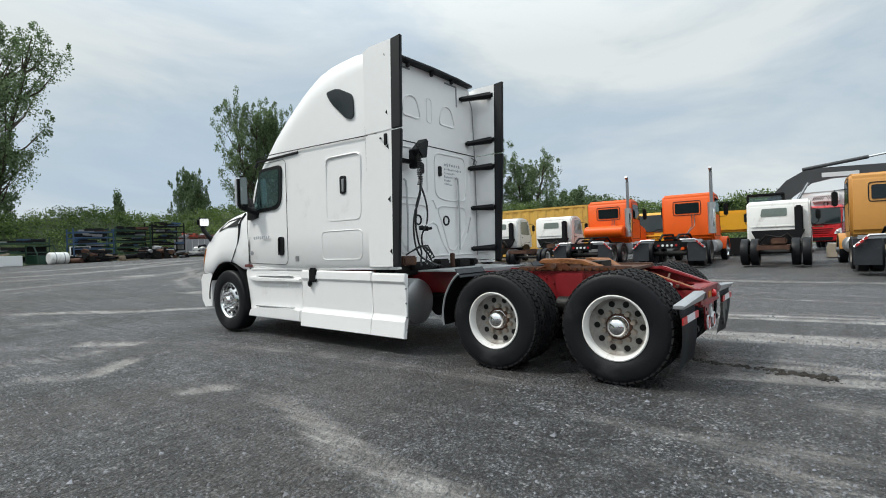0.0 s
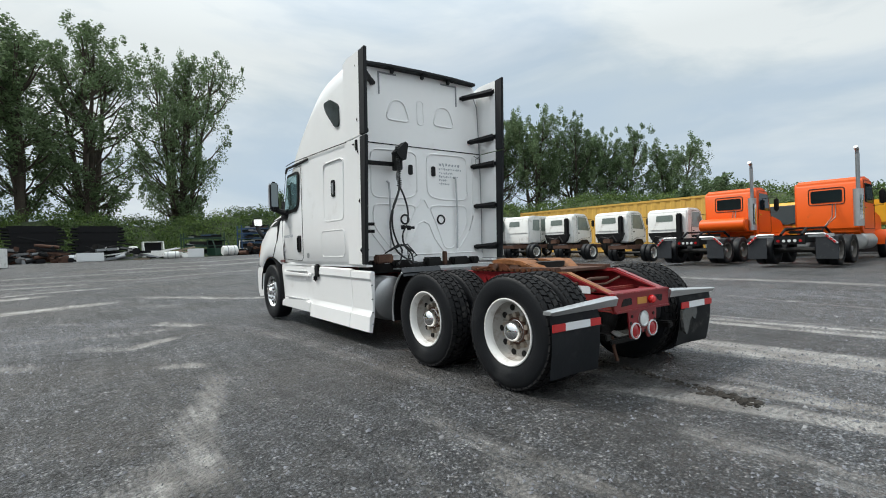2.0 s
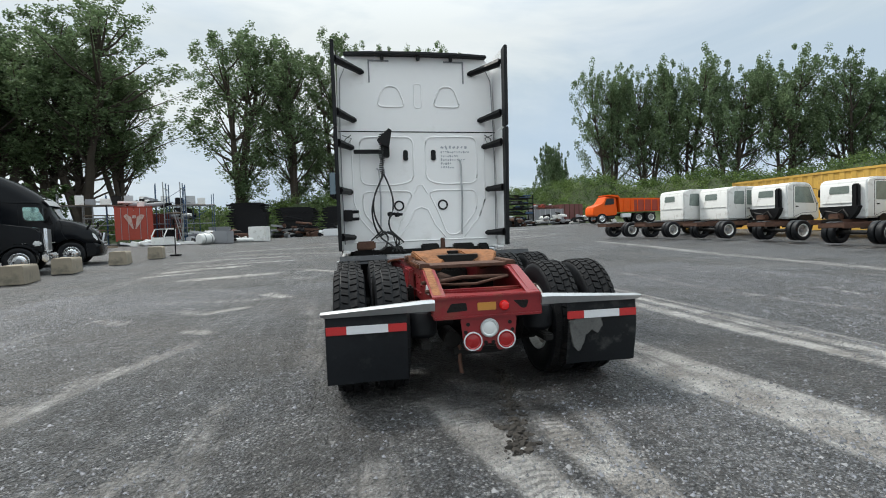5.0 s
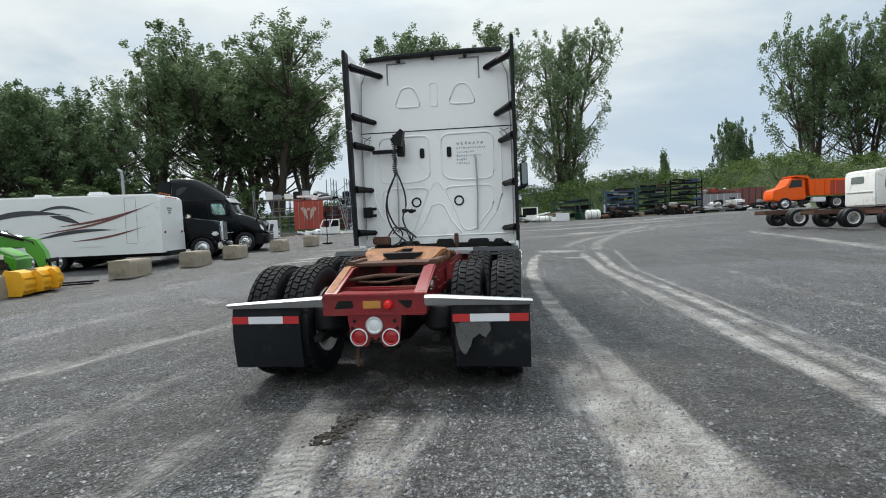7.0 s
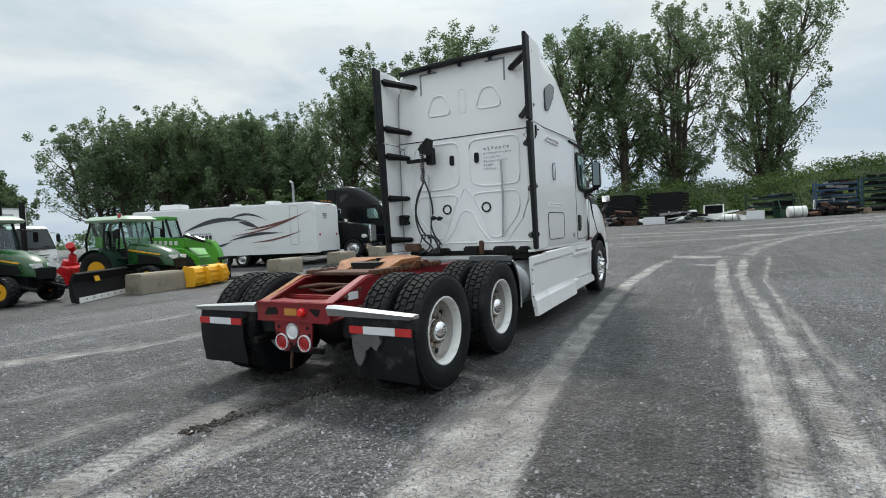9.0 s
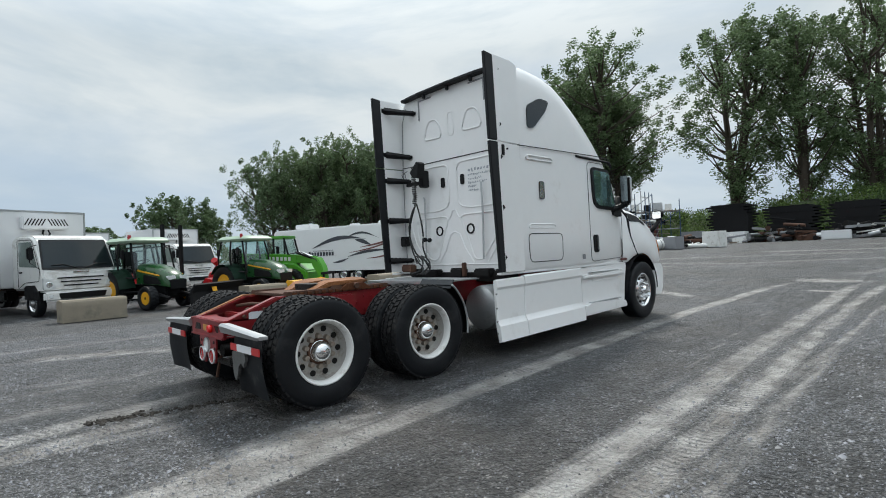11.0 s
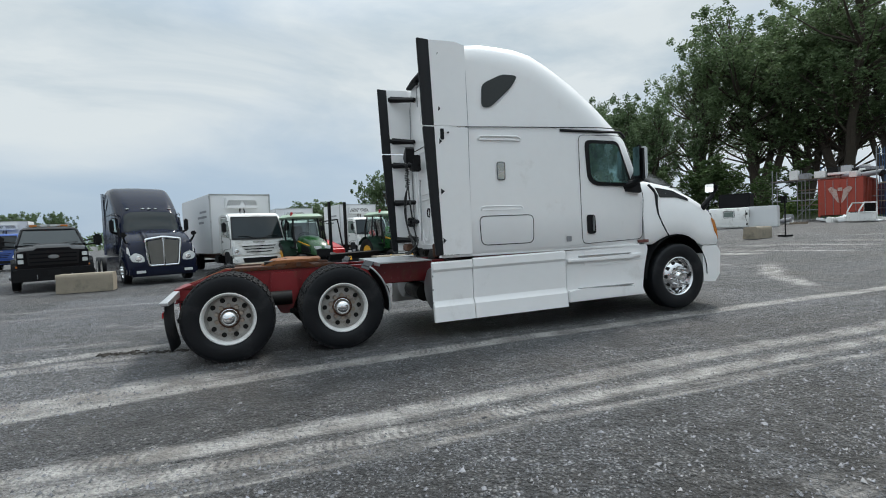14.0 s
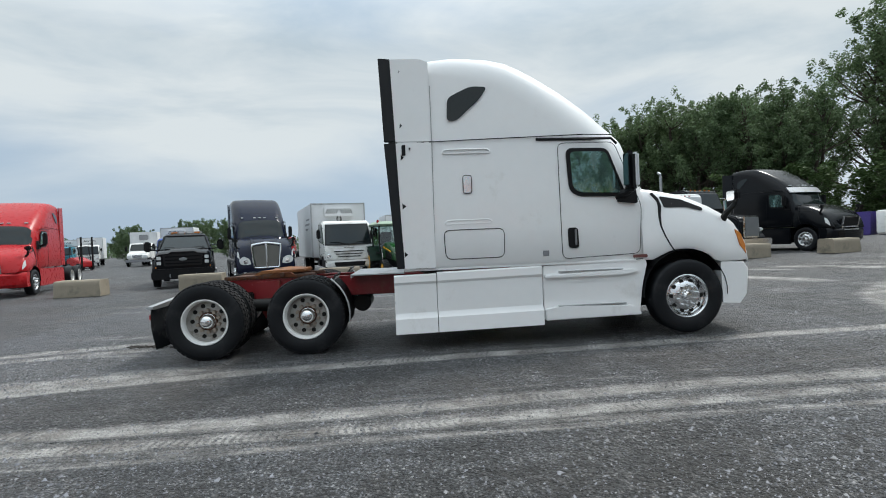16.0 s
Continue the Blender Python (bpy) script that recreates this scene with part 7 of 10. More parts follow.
def sleeper_truck(m, label, paint, tall_grille=False, visor=None):
    v = thing("sleeper_lorry", label, "lorry", m)
    sleeper_cab(v, paint, "screen_glass")
    cab_sides(v, paint, detail=False)
    hood(v, paint)
    for s in (1, -1):
        door_mirror(v, s, "plastic")
        simple_wheel(v, s * 1.06, 5.88, 0.52, s, 0.52, "steer", far=False)
        for y in (-0.66, 0.66):
            simple_wheel(v, s * 1.06, y, 0.5, s, 0.5, "drive", dual=True)
        bm = bm_new()
        prism(bm, [(1.9, 0.28), (1.9, 0.98), (5.2, 1.05), (5.2, 0.3)], "x", s * 1.02, s * 1.15)
        bmesh.ops.bevel(bm, geom=list(bm.edges), offset=0.03, segments=2, affect="EDGES", clamp_overlap=True)
        part("skirt_panel", bm, paint, v)
        bm = bm_new()
        prism(bm, [(1.85, 1.1), (2.4, 1.1), (2.4, 3.75), (1.85, 3.8)], "x", s * 1.15, s * 1.19)
        part("side_extender", bm, paint, v)
    rails(v, -1.3, 5.0, "black_matte", 0.83, 0.26)
    bm = bm_new()
    for k in range(5):
        box(bm, ((-0.75, -0.22, 0, 0.22, 0.75)[k], 5.02 - 0.03 * abs(k - 2), 2.95), (0.14, 0.12, 0.05), 0.02)
    part("roof_marker", bm, "lens_white", v)
    if visor:
        bm = bm_new()
        rs = []
        for x in (-1.05, -0.7, 0, 0.7, 1.05):
            y = 5.4 - 0.2 * (x / 1.05) ** 2
            rs.append(ring(bm, [(x, y - 0.2, 2.86), (x, y, 2.62), (x, y - 0.04, 2.6), (x, y - 0.25, 2.82)]))
        for a, b in zip(rs, rs[1:]):
            bridge(bm, a, b)
        part("sun_visor", bm, visor, v)
    if tall_grille:
        for s in (-1, 1):
            bm = bm_new()
            prism(bm, rounded([(s * 0.04, 0.74), (s * 0.44, 0.74), (s * 0.53, 1.6), (s * 0.04, 1.68)], 0.05), "y", 7.0, 7.06)
            part("grille_mesh", bm, "grille_grey", v)
            # swelling wing with a large headlamp in its front
            bm = bm_new()
            rs = []
            for x, g in ((0.45, 0.0), (0.7, 0.0), (0.95, 0.03), (1.12, 0.09), (1.2, 0.2)):
                rs.append(ring(bm, [(s * x, y, z - (0.6 * g if z > 0.9 else 0)) for y, z in ((5.2 + g, 0.62), (5.25 + g, 1.25), (5.6, 1.52), (6.2, 1.5), (6.65, 1.36), (6.92 - g, 1.12), (7.04 - g, 0.8), (7.02 - g, 0.58), (6.5, 0.62), (6.35, 0.95), (5.9, 1.12), (5.5, 0.98), (5.36, 0.62))]))
            for p, q in zip(rs, rs[1:]):
                bridge(bm, p, q)
            bm.faces.new(rs[0])
            bm.faces.new(rs[-1][::-1])
            part("wing", bm, paint, v, smooth=50)
            bm = bm_new()
            prism(bm, rounded([(s * 0.62, 0.82), (s * 1.04, 0.86), (s * 1.12, 1.06), (s * 0.92, 1.2), (s * 0.68, 1.08)], 0.08), "y", 6.78, 7.02)
            bmesh.ops.bevel(bm, geom=list(bm.edges), offset=0.03, segments=2, affect="EDGES", clamp_overlap=True)
            hl = part("headlamp", bm, "lens_white", v)
            bm = bm_new()
            lathe(bm, [(0.1, 0), (0.085, 0.012), (0.001, 0.014)], (s * 0.84, 7.018, 0.97), (0, 1, 0), 16)
            part("reflector", bm, "chrome", hl)
            bm = bm_new()
            box(bm, (s * 0.8, 7.16, 0.48), (0.3, 0.02, 0.1), 0.02)
            part("fog_lamp", bm, "lens_white", v)
        bm = bm_new()
        tube(bm, [(x, 7.05, z) for x, z in rounded([(-0.6, 1.67), (0, 1.76), (0.6, 1.67), (0.5, 0.69), (-0.5, 0.69)], 0.08)], 0.045, 8, True)
        tube(bm, [(0, 7.06, 1.74), (0, 7.06, 0.7)], 0.045, 8)
        part("grille_frame", bm, "chrome", v)
        bm = bm_new()
        lathe(bm, [(0.07, 0), (0.06, 0.02), (0.001, 0.03)], (0, 7.06, 1.66), (0, 1, 0), 14)
        part("round_badge", bm, "chrome", v)
        bm = bm_new()
        prism(bm, [(5.3, 1.0), (5.3, 2.12), (6.2, 2.0), (6.9, 1.8), (7.03, 1.7), (7.03, 0.66), (6.6, 0.6)], "x", -0.56, 0.56)
        bmesh.ops.bevel(bm, geom=list(bm.edges), offset=0.09, segments=3, affect="EDGES", clamp_overlap=True)
        part("bonnet_ridge", bm, paint, v, smooth=40)
        bm = bm_new()
        box(bm, (0, 7.0, 0.47), (2.3, 0.3, 0.34), 0.08)
        part("lower_bumper", bm, paint, v)
    return v


def forward(heading):
    return Vector((math.cos(radians(heading)), math.sin(radians(heading)), 0))


# line of cab chassis beside the long container
CABS = [(16.3, 20.0, True), (17.2, 17.9, True), (18.2, 15.5, False), (18.9, 12.5, False), (18.9, 9.35, False)]
for x, y, crew in CABS:
    cabover(at_ground(x, y, 2), "white crew cab on a bare rusty chassis" if crew else "white cab-over cab with a black duct on a bare rusty chassis", crew=crew, group="parked cab chassis")
cabover(at_ground(17.0, -0.65, 0), "white cab-over lorry cab on a stripped chassis", chassis=-2.4, wr=0.5)
daycab(at_ground(18.3, 6.2, 0), "orange day cab lorry with a cross tank and tall exhaust", "orange", tank=True)
daycab(at_ground(18.1, 2.7, 0), "orange day cab lorry with a tall exhaust", "orange")
daycab(at_ground(15.2, -3.75, 4), "ochre yellow day cab lorry", "caramel", stack=False)
cabover(at_ground(23.6, 5.3, 180), "yellow cab-over lorry parked behind the orange lorries", "yellow", front=True)
cabover(at_ground(30.0, -2.0, 170), "red and white lorry parked far back", "redpaint", cargo=3.0, front=True)

# parked row behind the concrete blocks
sleeper_truck(at_ground(-18.9, 18.7, 17), "black sleeper lorry with a silver sun visor", "black", visor="alu_dull")
f = forward(20)
daycab(at_ground(-12.6 - 2.8 * f.x - 1.0 * f.y, 15.2 - 2.8 * f.y + 1.0 * f.x, 20), "black day cab lorry with chrome grille and air cleaners", "black", face=True)
sleeper_truck(at_ground(-18.35, -5.93, 22), "dark navy sleeper lorry with a tall chrome-framed grille", "navy", tall_grille=True).scale = (0.92, 0.92, 0.91)
f = forward(20)
sleeper_truck(at_ground(-11.9 - 5.88 * f.x + 1.06 * f.y, -12.0 - 5.88 * f.y - 1.06 * f.x, 20), "red sleeper lorry with a chrome grille", "redpaint").scale.z = 0.93
cabover(at_ground(-15.0, -0.95, 18), "white box lorry with a cooling unit over its cab", "white_dirty", chassis=-6.2, front=True, cargo=5.5)


def loft(bm, sections):
    rs = [ring(bm, c) for c in sections]
    for p, q in zip(rs, rs[1:]):
        bridge(bm, p, q)
    bm.faces.new(rs[0][::-1])
    bm.faces.new(rs[-1])


def pickup():
    v = thing("pickup_truck", "black heavy-duty pickup truck with a light bar", "pickup truck", at_ground(-14.75, -7.57, 20))
    # lower body up to the window line
    bm = bm_new()
    loft(bm, [[(-w, y, 0.72), (-w - 0.03, y, 1.05), (-w, y, zt - 0.08), (-w + 0.1, y, zt), (w - 0.1, y, zt), (w, y, zt - 0.08), (w + 0.03, y, 1.05), (w, y, 0.72)] for y, w, zt in ((-1.25, 0.98, 1.5), (0.9, 0.98, 1.5), (1.15, 0.97, 1.5))])
    part("cab_body", bm, "black", v, smooth=45)
    # roof on slanting posts
    bm = bm_new()
    loft(bm, [[(x * w, -0.35 + (y - 0.0) * d, z) for x, y in rounded([(-1, -1), (1, -1), (1, 1), (-1, 1)], 0.25)] for w, d, z in ((0.8, 0.72, 2.0), (0.8, 0.72, 2.06), (0.72, 0.62, 2.13))])
    part("roof", bm, "black", v, smooth=50)
    bm = bm_new()
    loft(bm, [[(-0.93, -1.18, 1.48), (0.93, -1.18, 1.48), (0.93, 1.12, 1.48), (-0.93, 1.12, 1.48)], [(-0.77, -1.02, 2.02), (0.77, -1.02, 2.02), (0.77, 0.36, 2.02), (-0.77, 0.36, 2.02)]])
    part("greenhouse_glass", bm, "screen_glass", v, "dark tinted cab glass")
    for s in (-1, 1):
        for p, q, r in (((0.94, 1.13, 1.48), (0.78, 0.36, 2.03), 0.045), ((0.95, 0.0, 1.48), (0.79, -0.2, 2.03), 0.04), ((0.94, -1.18, 1.48), (0.78, -1.03, 2.03), 0.06)):
            bm = bm_new()
            tube(bm, [(s * p[0], p[1], p[2]), (s * q[0], q[1], q[2])], r, 6)
            part("cab_post", bm, "black", v)
    # high blunt bonnet with a raised middle
    bm = bm_new()
    loft(bm, [[(-w, y, 0.74), (-w, y, zt - 0.16), (-w + 0.08, y, zt - 0.06), (-0.5, y, zt - 0.03), (-0.42, y, zt + 0.03), (0.42, y, zt + 0.03), (0.5, y, zt - 0.03), (w - 0.08, y, zt - 0.06), (w, y, zt - 0.16), (w, y, 0.74)] for y, w, zt in ((1.05, 0.95, 1.52), (1.8, 0.97, 1.5), (2.3, 0.96, 1.44), (2.45, 0.92, 1.36))])
    part("bonnet", bm, "black", v, smooth=40)
    cab_prism(v, "load_bed", [(-3.2, 0.75), (-3.2, 1.4), (-1.28, 1.4), (-1.28, 0.75)], 1.05, "black", 0.05)
    bm = bm_new()
    prism(bm, rounded([(-0.66, 0.84), (0.66, 0.84), (0.7, 1.3), (-0.7, 1.3)], 0.05), "y", 2.44, 2.5)
    g = part("grille", bm, "plastic", v)
    for k in range(3):
        bm = bm_new()
        box(bm, (0, 2.505, 0.94 + 0.13 * k), (1.24, 0.03, 0.045), 0.012)
        part("grille_bar", bm, "black", g)
    bm = bm_new()
    lathe(bm, [(0.1, 0), (0.09, 0.02), (0.001, 0.025)], (0, 0, 0), (0, 1, 0), 18)
    b = part("oval_badge", bm, "steel", g)
    b.location, b.scale = (0, 2.52, 1.1), (1.5, 1.0, 0.62)
    for s in (-1, 1):
        bm = bm_new()
        prism(bm, rounded([(s * 0.72, 0.86), (s * 0.94, 0.88), (s * 0.94, 1.26), (s * 0.74, 1.28)], 0.03), "y", 2.36, 2.48)
        hl = part("headlamp", bm, "black", v)
        for z in (0.97, 1.16):
            bm = bm_new()
            box(bm, (s * 0.835, 2.485, z), (0.15, 0.02, 0.13), 0.02)
            part("lens", bm, "lens_white", hl)
        bm = bm_new()
        box(bm, (s * 0.95, 2.33, 0.8), (0.05, 0.1, 0.06), 0.01)
        part("side_marker", bm, "lens_amber", v)
        bm = bm_new()
        box(bm, (s * 1.36, 0.95, 1.62), (0.26, 0.12, 0.42), 0.05)
        tube(bm, [(s * 0.96, 0.95, 1.45), (s * 1.3, 0.95, 1.5)], 0.03, 6)
        tube(bm, [(s * 0.93, 0.95, 1.6), (s * 1.3, 0.95, 1.66)], 0.025, 6)
        part("mirror", bm, "plastic", v)
        for y in (1.75, -2.2):
            simple_wheel(v, s * 0.98, y, 0.46, s, 0.46, "steer")
        bm = bm_new()
        a0 = [(1.75 + 0.6 * math.cos(radians(180 - 15 * k)), 0.5 + 0.58 * math.sin(radians(180 - 15 * k))) for k in range(13)]
        r0, r1 = ring(bm, [(s * 0.9, y, z) for y, z in a0]), ring(bm, [(s * 1.09, y, z - 0.03) for y, z in a0])
        bridge(bm, r0, r1, closed=False)
        bmesh.ops.solidify(bm, geom=list(bm.faces), thickness=0.05)
        part("wing_flare", bm, "black", v)
        bm = bm_new()
        tube(bm, [(s * 0.15, 1.2, 1.52), (s * 0.45, 1.1, 1.56), (s * 0.75, 1.04, 1.57)], 0.012, 5)
        part("wiper", bm, "plastic", v)
        bm = bm_new()
        tube(bm, [(s * 0.45, 2.68, 0.52), (s * 0.45, 2.76, 0.52), (s * 0.45, 2.78, 0.44), (s * 0.45, 2.7, 0.42)], 0.02, 6)
        part("tow_hook", bm, "steel", v)
    bm = bm_new()
    prism(bm, rounded([(-1.08, 0.34), (1.08, 0.34), (1.1, 0.62), (0.95, 0.74), (-0.95, 0.74), (-1.1, 0.62)], 0.05), "y", 2.4, 2.68)
    bmesh.ops.bevel(bm, geom=list(bm.edges), offset=0.02, segments=2, affect="EDGES", clamp_overlap=True)
    bp = part("bumper", bm, "black_matte", v)
    bm = bm_new()
    box(bm, (0, 2.685, 0.6), (0.34, 0.012, 0.16), 0.004)
    part("plate_holder", bm, "plastic", bp)
    bm = bm_new()
    box(bm, (0, -0.3, 2.2), (1.3, 0.28, 0.1), 0.03)
    lb = part("light_bar", bm, "alu_dull", v)
    for k in range(4):
        bm = bm_new()
        box(bm, (-0.45 + 0.3 * k, -0.15, 2.2), (0.22, 0.02, 0.06), 0.008)
        part("lens", bm, "lens_amber" if k in (0, 3) else "lens_white", lb)
    for k in range(5):
        bm = bm_new()
        box(bm, (-0.5 + 0.25 * k, 0.22, 2.12), (0.09, 0.07, 0.04), 0.01)
        part("roof_marker", bm, "lens_amber", v)
    bm = bm_new()
    box(bm, (0, -0.4, 0.62), (1.6, 5.2, 0.25), 0.05)
    part("underbody", bm, "grease", v)


pickup()


def bonneted_box_lorry(m, label):
    """A medium lorry with a sloping bonnet and a tall box body."""
    v = thing("box_lorry", label, "lorry", m)
    bm = bm_new()
    box(bm, (0, -3.4, 2.15), (2.5, 6.0, 2.6), 0.04)
    b = part("cargo_box", bm, "white_plain", v)
    bm = bm_new()
    box(bm, (0, -0.32, 2.9), (0.8, 0.16, 0.55), 0.05)
    part("cooling_unit", bm, "greypanel", b)
    cab_prism(v, "cab_shell", [(-0.2, 0.7), (-0.2, 2.15), (0.0, 2.3), (0.7, 2.3), (0.95, 2.2), (1.35, 1.55), (1.4, 0.7)], 0.98, "white_dirty", 0.09)
    cab_prism(v, "bonnet", [(1.25, 0.75), (1.25, 1.55), (1.9, 1.42), (2.3, 1.25), (2.42, 1.0), (2.42, 0.7)], 0.92, "white_dirty", 0.12)
    pane(v, "windscreen", [(-0.86, 0), (0.86, 0), (0.78, 0.72), (-0.78, 0.72)], "y", 0, 0.02, "screen_glass").matrix_basis = Matrix.Translation((0, 1.37, 1.58)) @ Euler((radians(32), 0, 0)).to_matrix().to_4x4()
    bm = bm_new()
    prism(bm, rounded([(-0.4, 0.85), (0.4, 0.85), (0.46, 1.15), (-0.46, 1.15)], 0.05), "y", 2.4, 2.45)
    g = part("grille", bm, "chrome", v)
    for k in range(3):
        bm = bm_new()
        box(bm, (0, 2.455, 0.92 + 0.08 * k), (0.76, 0.02, 0.04), 0.005)
        part("grille_slot", bm, "plastic", g)
    for s in (-1, 1):
        bm = bm_new()
        prism(bm, rounded([(s * 0.55, 0.88), (s * 0.86, 0.88), (s * 0.86, 1.1), (s * 0.58, 1.14)], 0.05), "y", 2.3, 2.44)
        part("headlamp", bm, "lens_white", v)
        bm = bm_new()
        box(bm, (s * 1.25, 1.1, 1.75), (0.2, 0.1, 0.42), 0.04)
        tube(bm, [(s * 0.98, 1.0, 1.9), (s * 1.22, 1.1, 1.9)], 0.02, 5)
        part("mirror", bm, "plastic", v)
        pane(v, "door_window", [(0.1, 1.55), (1.2, 1.52), (0.85, 2.12), (0.1, 2.14)], "x", s * 0.97, s * 0.995)
        simple_wheel(v, s * 0.92, 1.75, 0.45, s, 0.45, "steer")
        simple_wheel(v, s * 0.95, -4.2, 0.45, s, 0.45, "drive", dual=True)
    bm = bm_new()
    box(bm, (0, 2.45, 0.56), (2.1, 0.2, 0.26), 0.05)
    part("bumper", bm, "greypanel", v)
    rails(v, -6.3, 1.6, "black_matte", 0.7, 0.2)


bonneted_box_lorry(at_ground(-45.5, -24.9, 14), "white box lorry with a sloping bonnet standing far off")


def travel_trailer():
    v = thing("travel_trailer", "white travel trailer with dark swoosh graphics", "caravan", at_ground(-17.4, 12.3, 17))
    bm = bm_new()
    prof = [(-4.9, 0.62), (-4.9, 2.7), (-4.75, 2.84), (4.55, 2.84), (4.72, 2.76), (4.76, 2.6), (4.76, 0.62)]
    prism(bm, prof, "x", -1.22, 1.22)
    bmesh.ops.bevel(bm, geom=list(bm.edges), offset=0.05, segments=3, affect="EDGES", clamp_overlap=True)
    part("body", bm, "rv", v)
    bm = bm_new()
    prism(bm, [(-4.88, 0.55), (-4.88, 0.92), (2.6, 0.92), (3.9, 1.05), (4.77, 1.3), (4.77, 0.55)], "x", -1.228, 1.228)
    part("lower_panel", bm, "rv", v)

    def sweep(pts, w, mat, nm):
        bm = bm_new()
        n = len(pts)
        up, lo = [], []
        for i, (y, z) in enumerate(pts):
            t = i / (n - 1)
            h = w * math.sin(math.pi * min(1, t * 1.05 + 0.02)) * 0.5 + 0.004
            up.append((1.232, y, z + h))
            lo.append((1.232, y, z - h))
        bridge(bm, ring(bm, up), ring(bm, lo), closed=False)
        part(nm, bm, mat, v)

    def curve(y0, z0, y1, z1, sag, n=16):
        return [(y0 + (y1 - y0) * i / n, z0 + (z1 - z0) * i / n + sag * math.sin(math.pi * i / n)) for i in range(n + 1)]

    sweep(curve(-2.0, 1.75, 1.6, 2.1, 0.3), 0.2, "swoosh", "swoosh")
    sweep(curve(0.3, 2.2, 2.4, 2.1, 0.28), 0.1, "swoosh", "swoosh")
    sweep(curve(0.9, 2.1, 2.0, 1.75, 0.05), 0.2, "swoosh", "swoosh")
    sweep(curve(1.2, 1.7, 4.4, 2.4, -0.12), 0.09, "maroon", "swoosh")
    sweep(curve(0.5, 1.45, 4.6, 2.5, -0.2), 0.07, "maroon", "swoosh")
    sweep(curve(0.4, 1.25, 3.2, 1.5, 0.12), 0.13, "swoosh", "swoosh")
    sweep(curve(1.6, 1.12, 4.2, 1.6, -0.1), 0.07, "maroon", "swoosh")
    sweep(curve(-0.6, 0.98, 0.5, 1.2, -0.05), 0.1, "swoosh", "swoosh")
    bm = bm_new()
    for k in range(9):
        box(bm, (1.232, -2.2 + 0.2 * k, 1.45), (0.008, 0.14, 0.2 if k else 0.3))
    part("lettering_bar", bm, "swoosh", v)
    bm = bm_new()
    for k in range(14):
        box(bm, (1.232, -1.9 + 0.1 * k, 1.62), (0.008, 0.06, 0.05))
    part("lettering_bar", bm, "greypanel", v)
    bm = bm_new()
    tube(bm, [(1.232, y, z) for y, z in rounded([(3.5, 0.95), (3.5, 2.7), (3.9, 2.7), (3.9, 0.95)], 0.05)], 0.006, 5, True)
    part("panel_joint", bm, "greypanel", v)
    bm = bm_new()
    box(bm, (1.23, 2.2, 1.0), (0.02, 0.9, 0.24), 0.01)
    part("locker_door", bm, "rv", v)
    for y, sx, sy, h, nm in ((-3.2, 0.8, 1.1, 0.3, "air_conditioner"), (0.2, 0.5, 0.5, 0.14, "roof_vent"), (2.2, 0.6, 0.6, 0.18, "roof_vent")):
        bm = bm_new()
        box(bm, (0.3, y, 2.84 + h / 2), (sx, sy, h), 0.06)
        part(nm, bm, "rv", v)
    for s in (-1, 1):
        for y in (0.0, 0.95):
            simple_wheel(v, s * 1.06, y, 0.36, s, 0.36, "steer")
        bm = bm_new()
        lathe(bm, [(0.06, 0), (0.05, 0.025), (0.001, 0.03)], (s * 0.9, 4.765, 1.35), (0, 1, 0), 14)
        part("tail_lamp", bm, "lens_red", v)
    bm = bm_new()
    box(bm, (0, 0.4, 0.5), (1.8, 9.0, 0.18), 0.02)
    part("chassis_frame", bm, "black_matte", v)
    bm = bm_new()
    for k in range(5):
        box(bm, (-0.5 + 0.25 * k, 4.75, 2.74), (0.09, 0.05, 0.04), 0.01)
    part("marker_lamp", bm, "lens_red", v)
    bm = bm_new()
    for k in range(3):
        box(bm, (0.3, 4.77, 2.3 - 0.09 * k), (0.5 - 0.12 * k, 0.008, 0.06))
    part("rear_lettering", bm, "greypanel", v)


travel_trailer()


def dump_truck():
    v = thing("dump_truck", "orange tipper lorry with a ribbed red-orange body", "dump truck", at_ground(26.0, 41.5, 178))
    cab_prism(v, "cab_shell", [(1.3, 1.0), (1.3, 2.45), (1.5, 2.6), (2.4, 2.6), (2.75, 1.9), (3.6, 1.7), (3.75, 1.5), (3.75, 0.8), (3.3, 0.7), (1.3, 0.8)], 0.95, "orange", 0.07)
    for s in (-1, 1):
        pane(v, "door_window", [(1.6, 1.85), (2.6, 1.8), (2.35, 2.42), (1.6, 2.42)], "x", s * 0.93, s * 0.965)
    bm = bm_new()
    prism(bm, [(-3.2, 1.1), (-3.3, 2.35), (1.05, 2.45), (1.25, 2.75), (2.2, 2.8), (2.2, 2.7), (1.2, 2.5), (1.05, 1.1)], "x", -1.15, 1.15)
    part("tipper_body", bm, "orange", v)
    for s in (-1, 1):
        bm = bm_new()
        prism(bm, [(-3.2, 1.15), (-3.25, 2.2), (-0.4, 2.25), (-0.4, 1.15)], "x", s * 1.15, s * 1.17)
        part("side_panel", bm, "containerred", v)
        for k in range(6):
            bm = bm_new()
            box(bm, (s * 1.19, -2.9 + 0.72 * k, 1.75), (0.06, 0.08, 1.2), 0.01)
            part("rib", bm, "orange", v)
        simple_wheel(v, s * 0.98, 2.9, 0.5, s, 0.5, "steer")
        for y in (-0.9, -2.2):
            simple_wheel(v, s * 1.0, y, 0.5, s, 0.5, "drive", dual=True)
    rails(v, -3.0, 3.4, "black_matte", 0.85, 0.26)
    bm = bm_new()
    box(bm, (-0.95, 0.4, 0.75), (0.4, 1.0, 0.4), 0.06)
    part("tool_box", bm, "white_plain", v)


dump_truck()


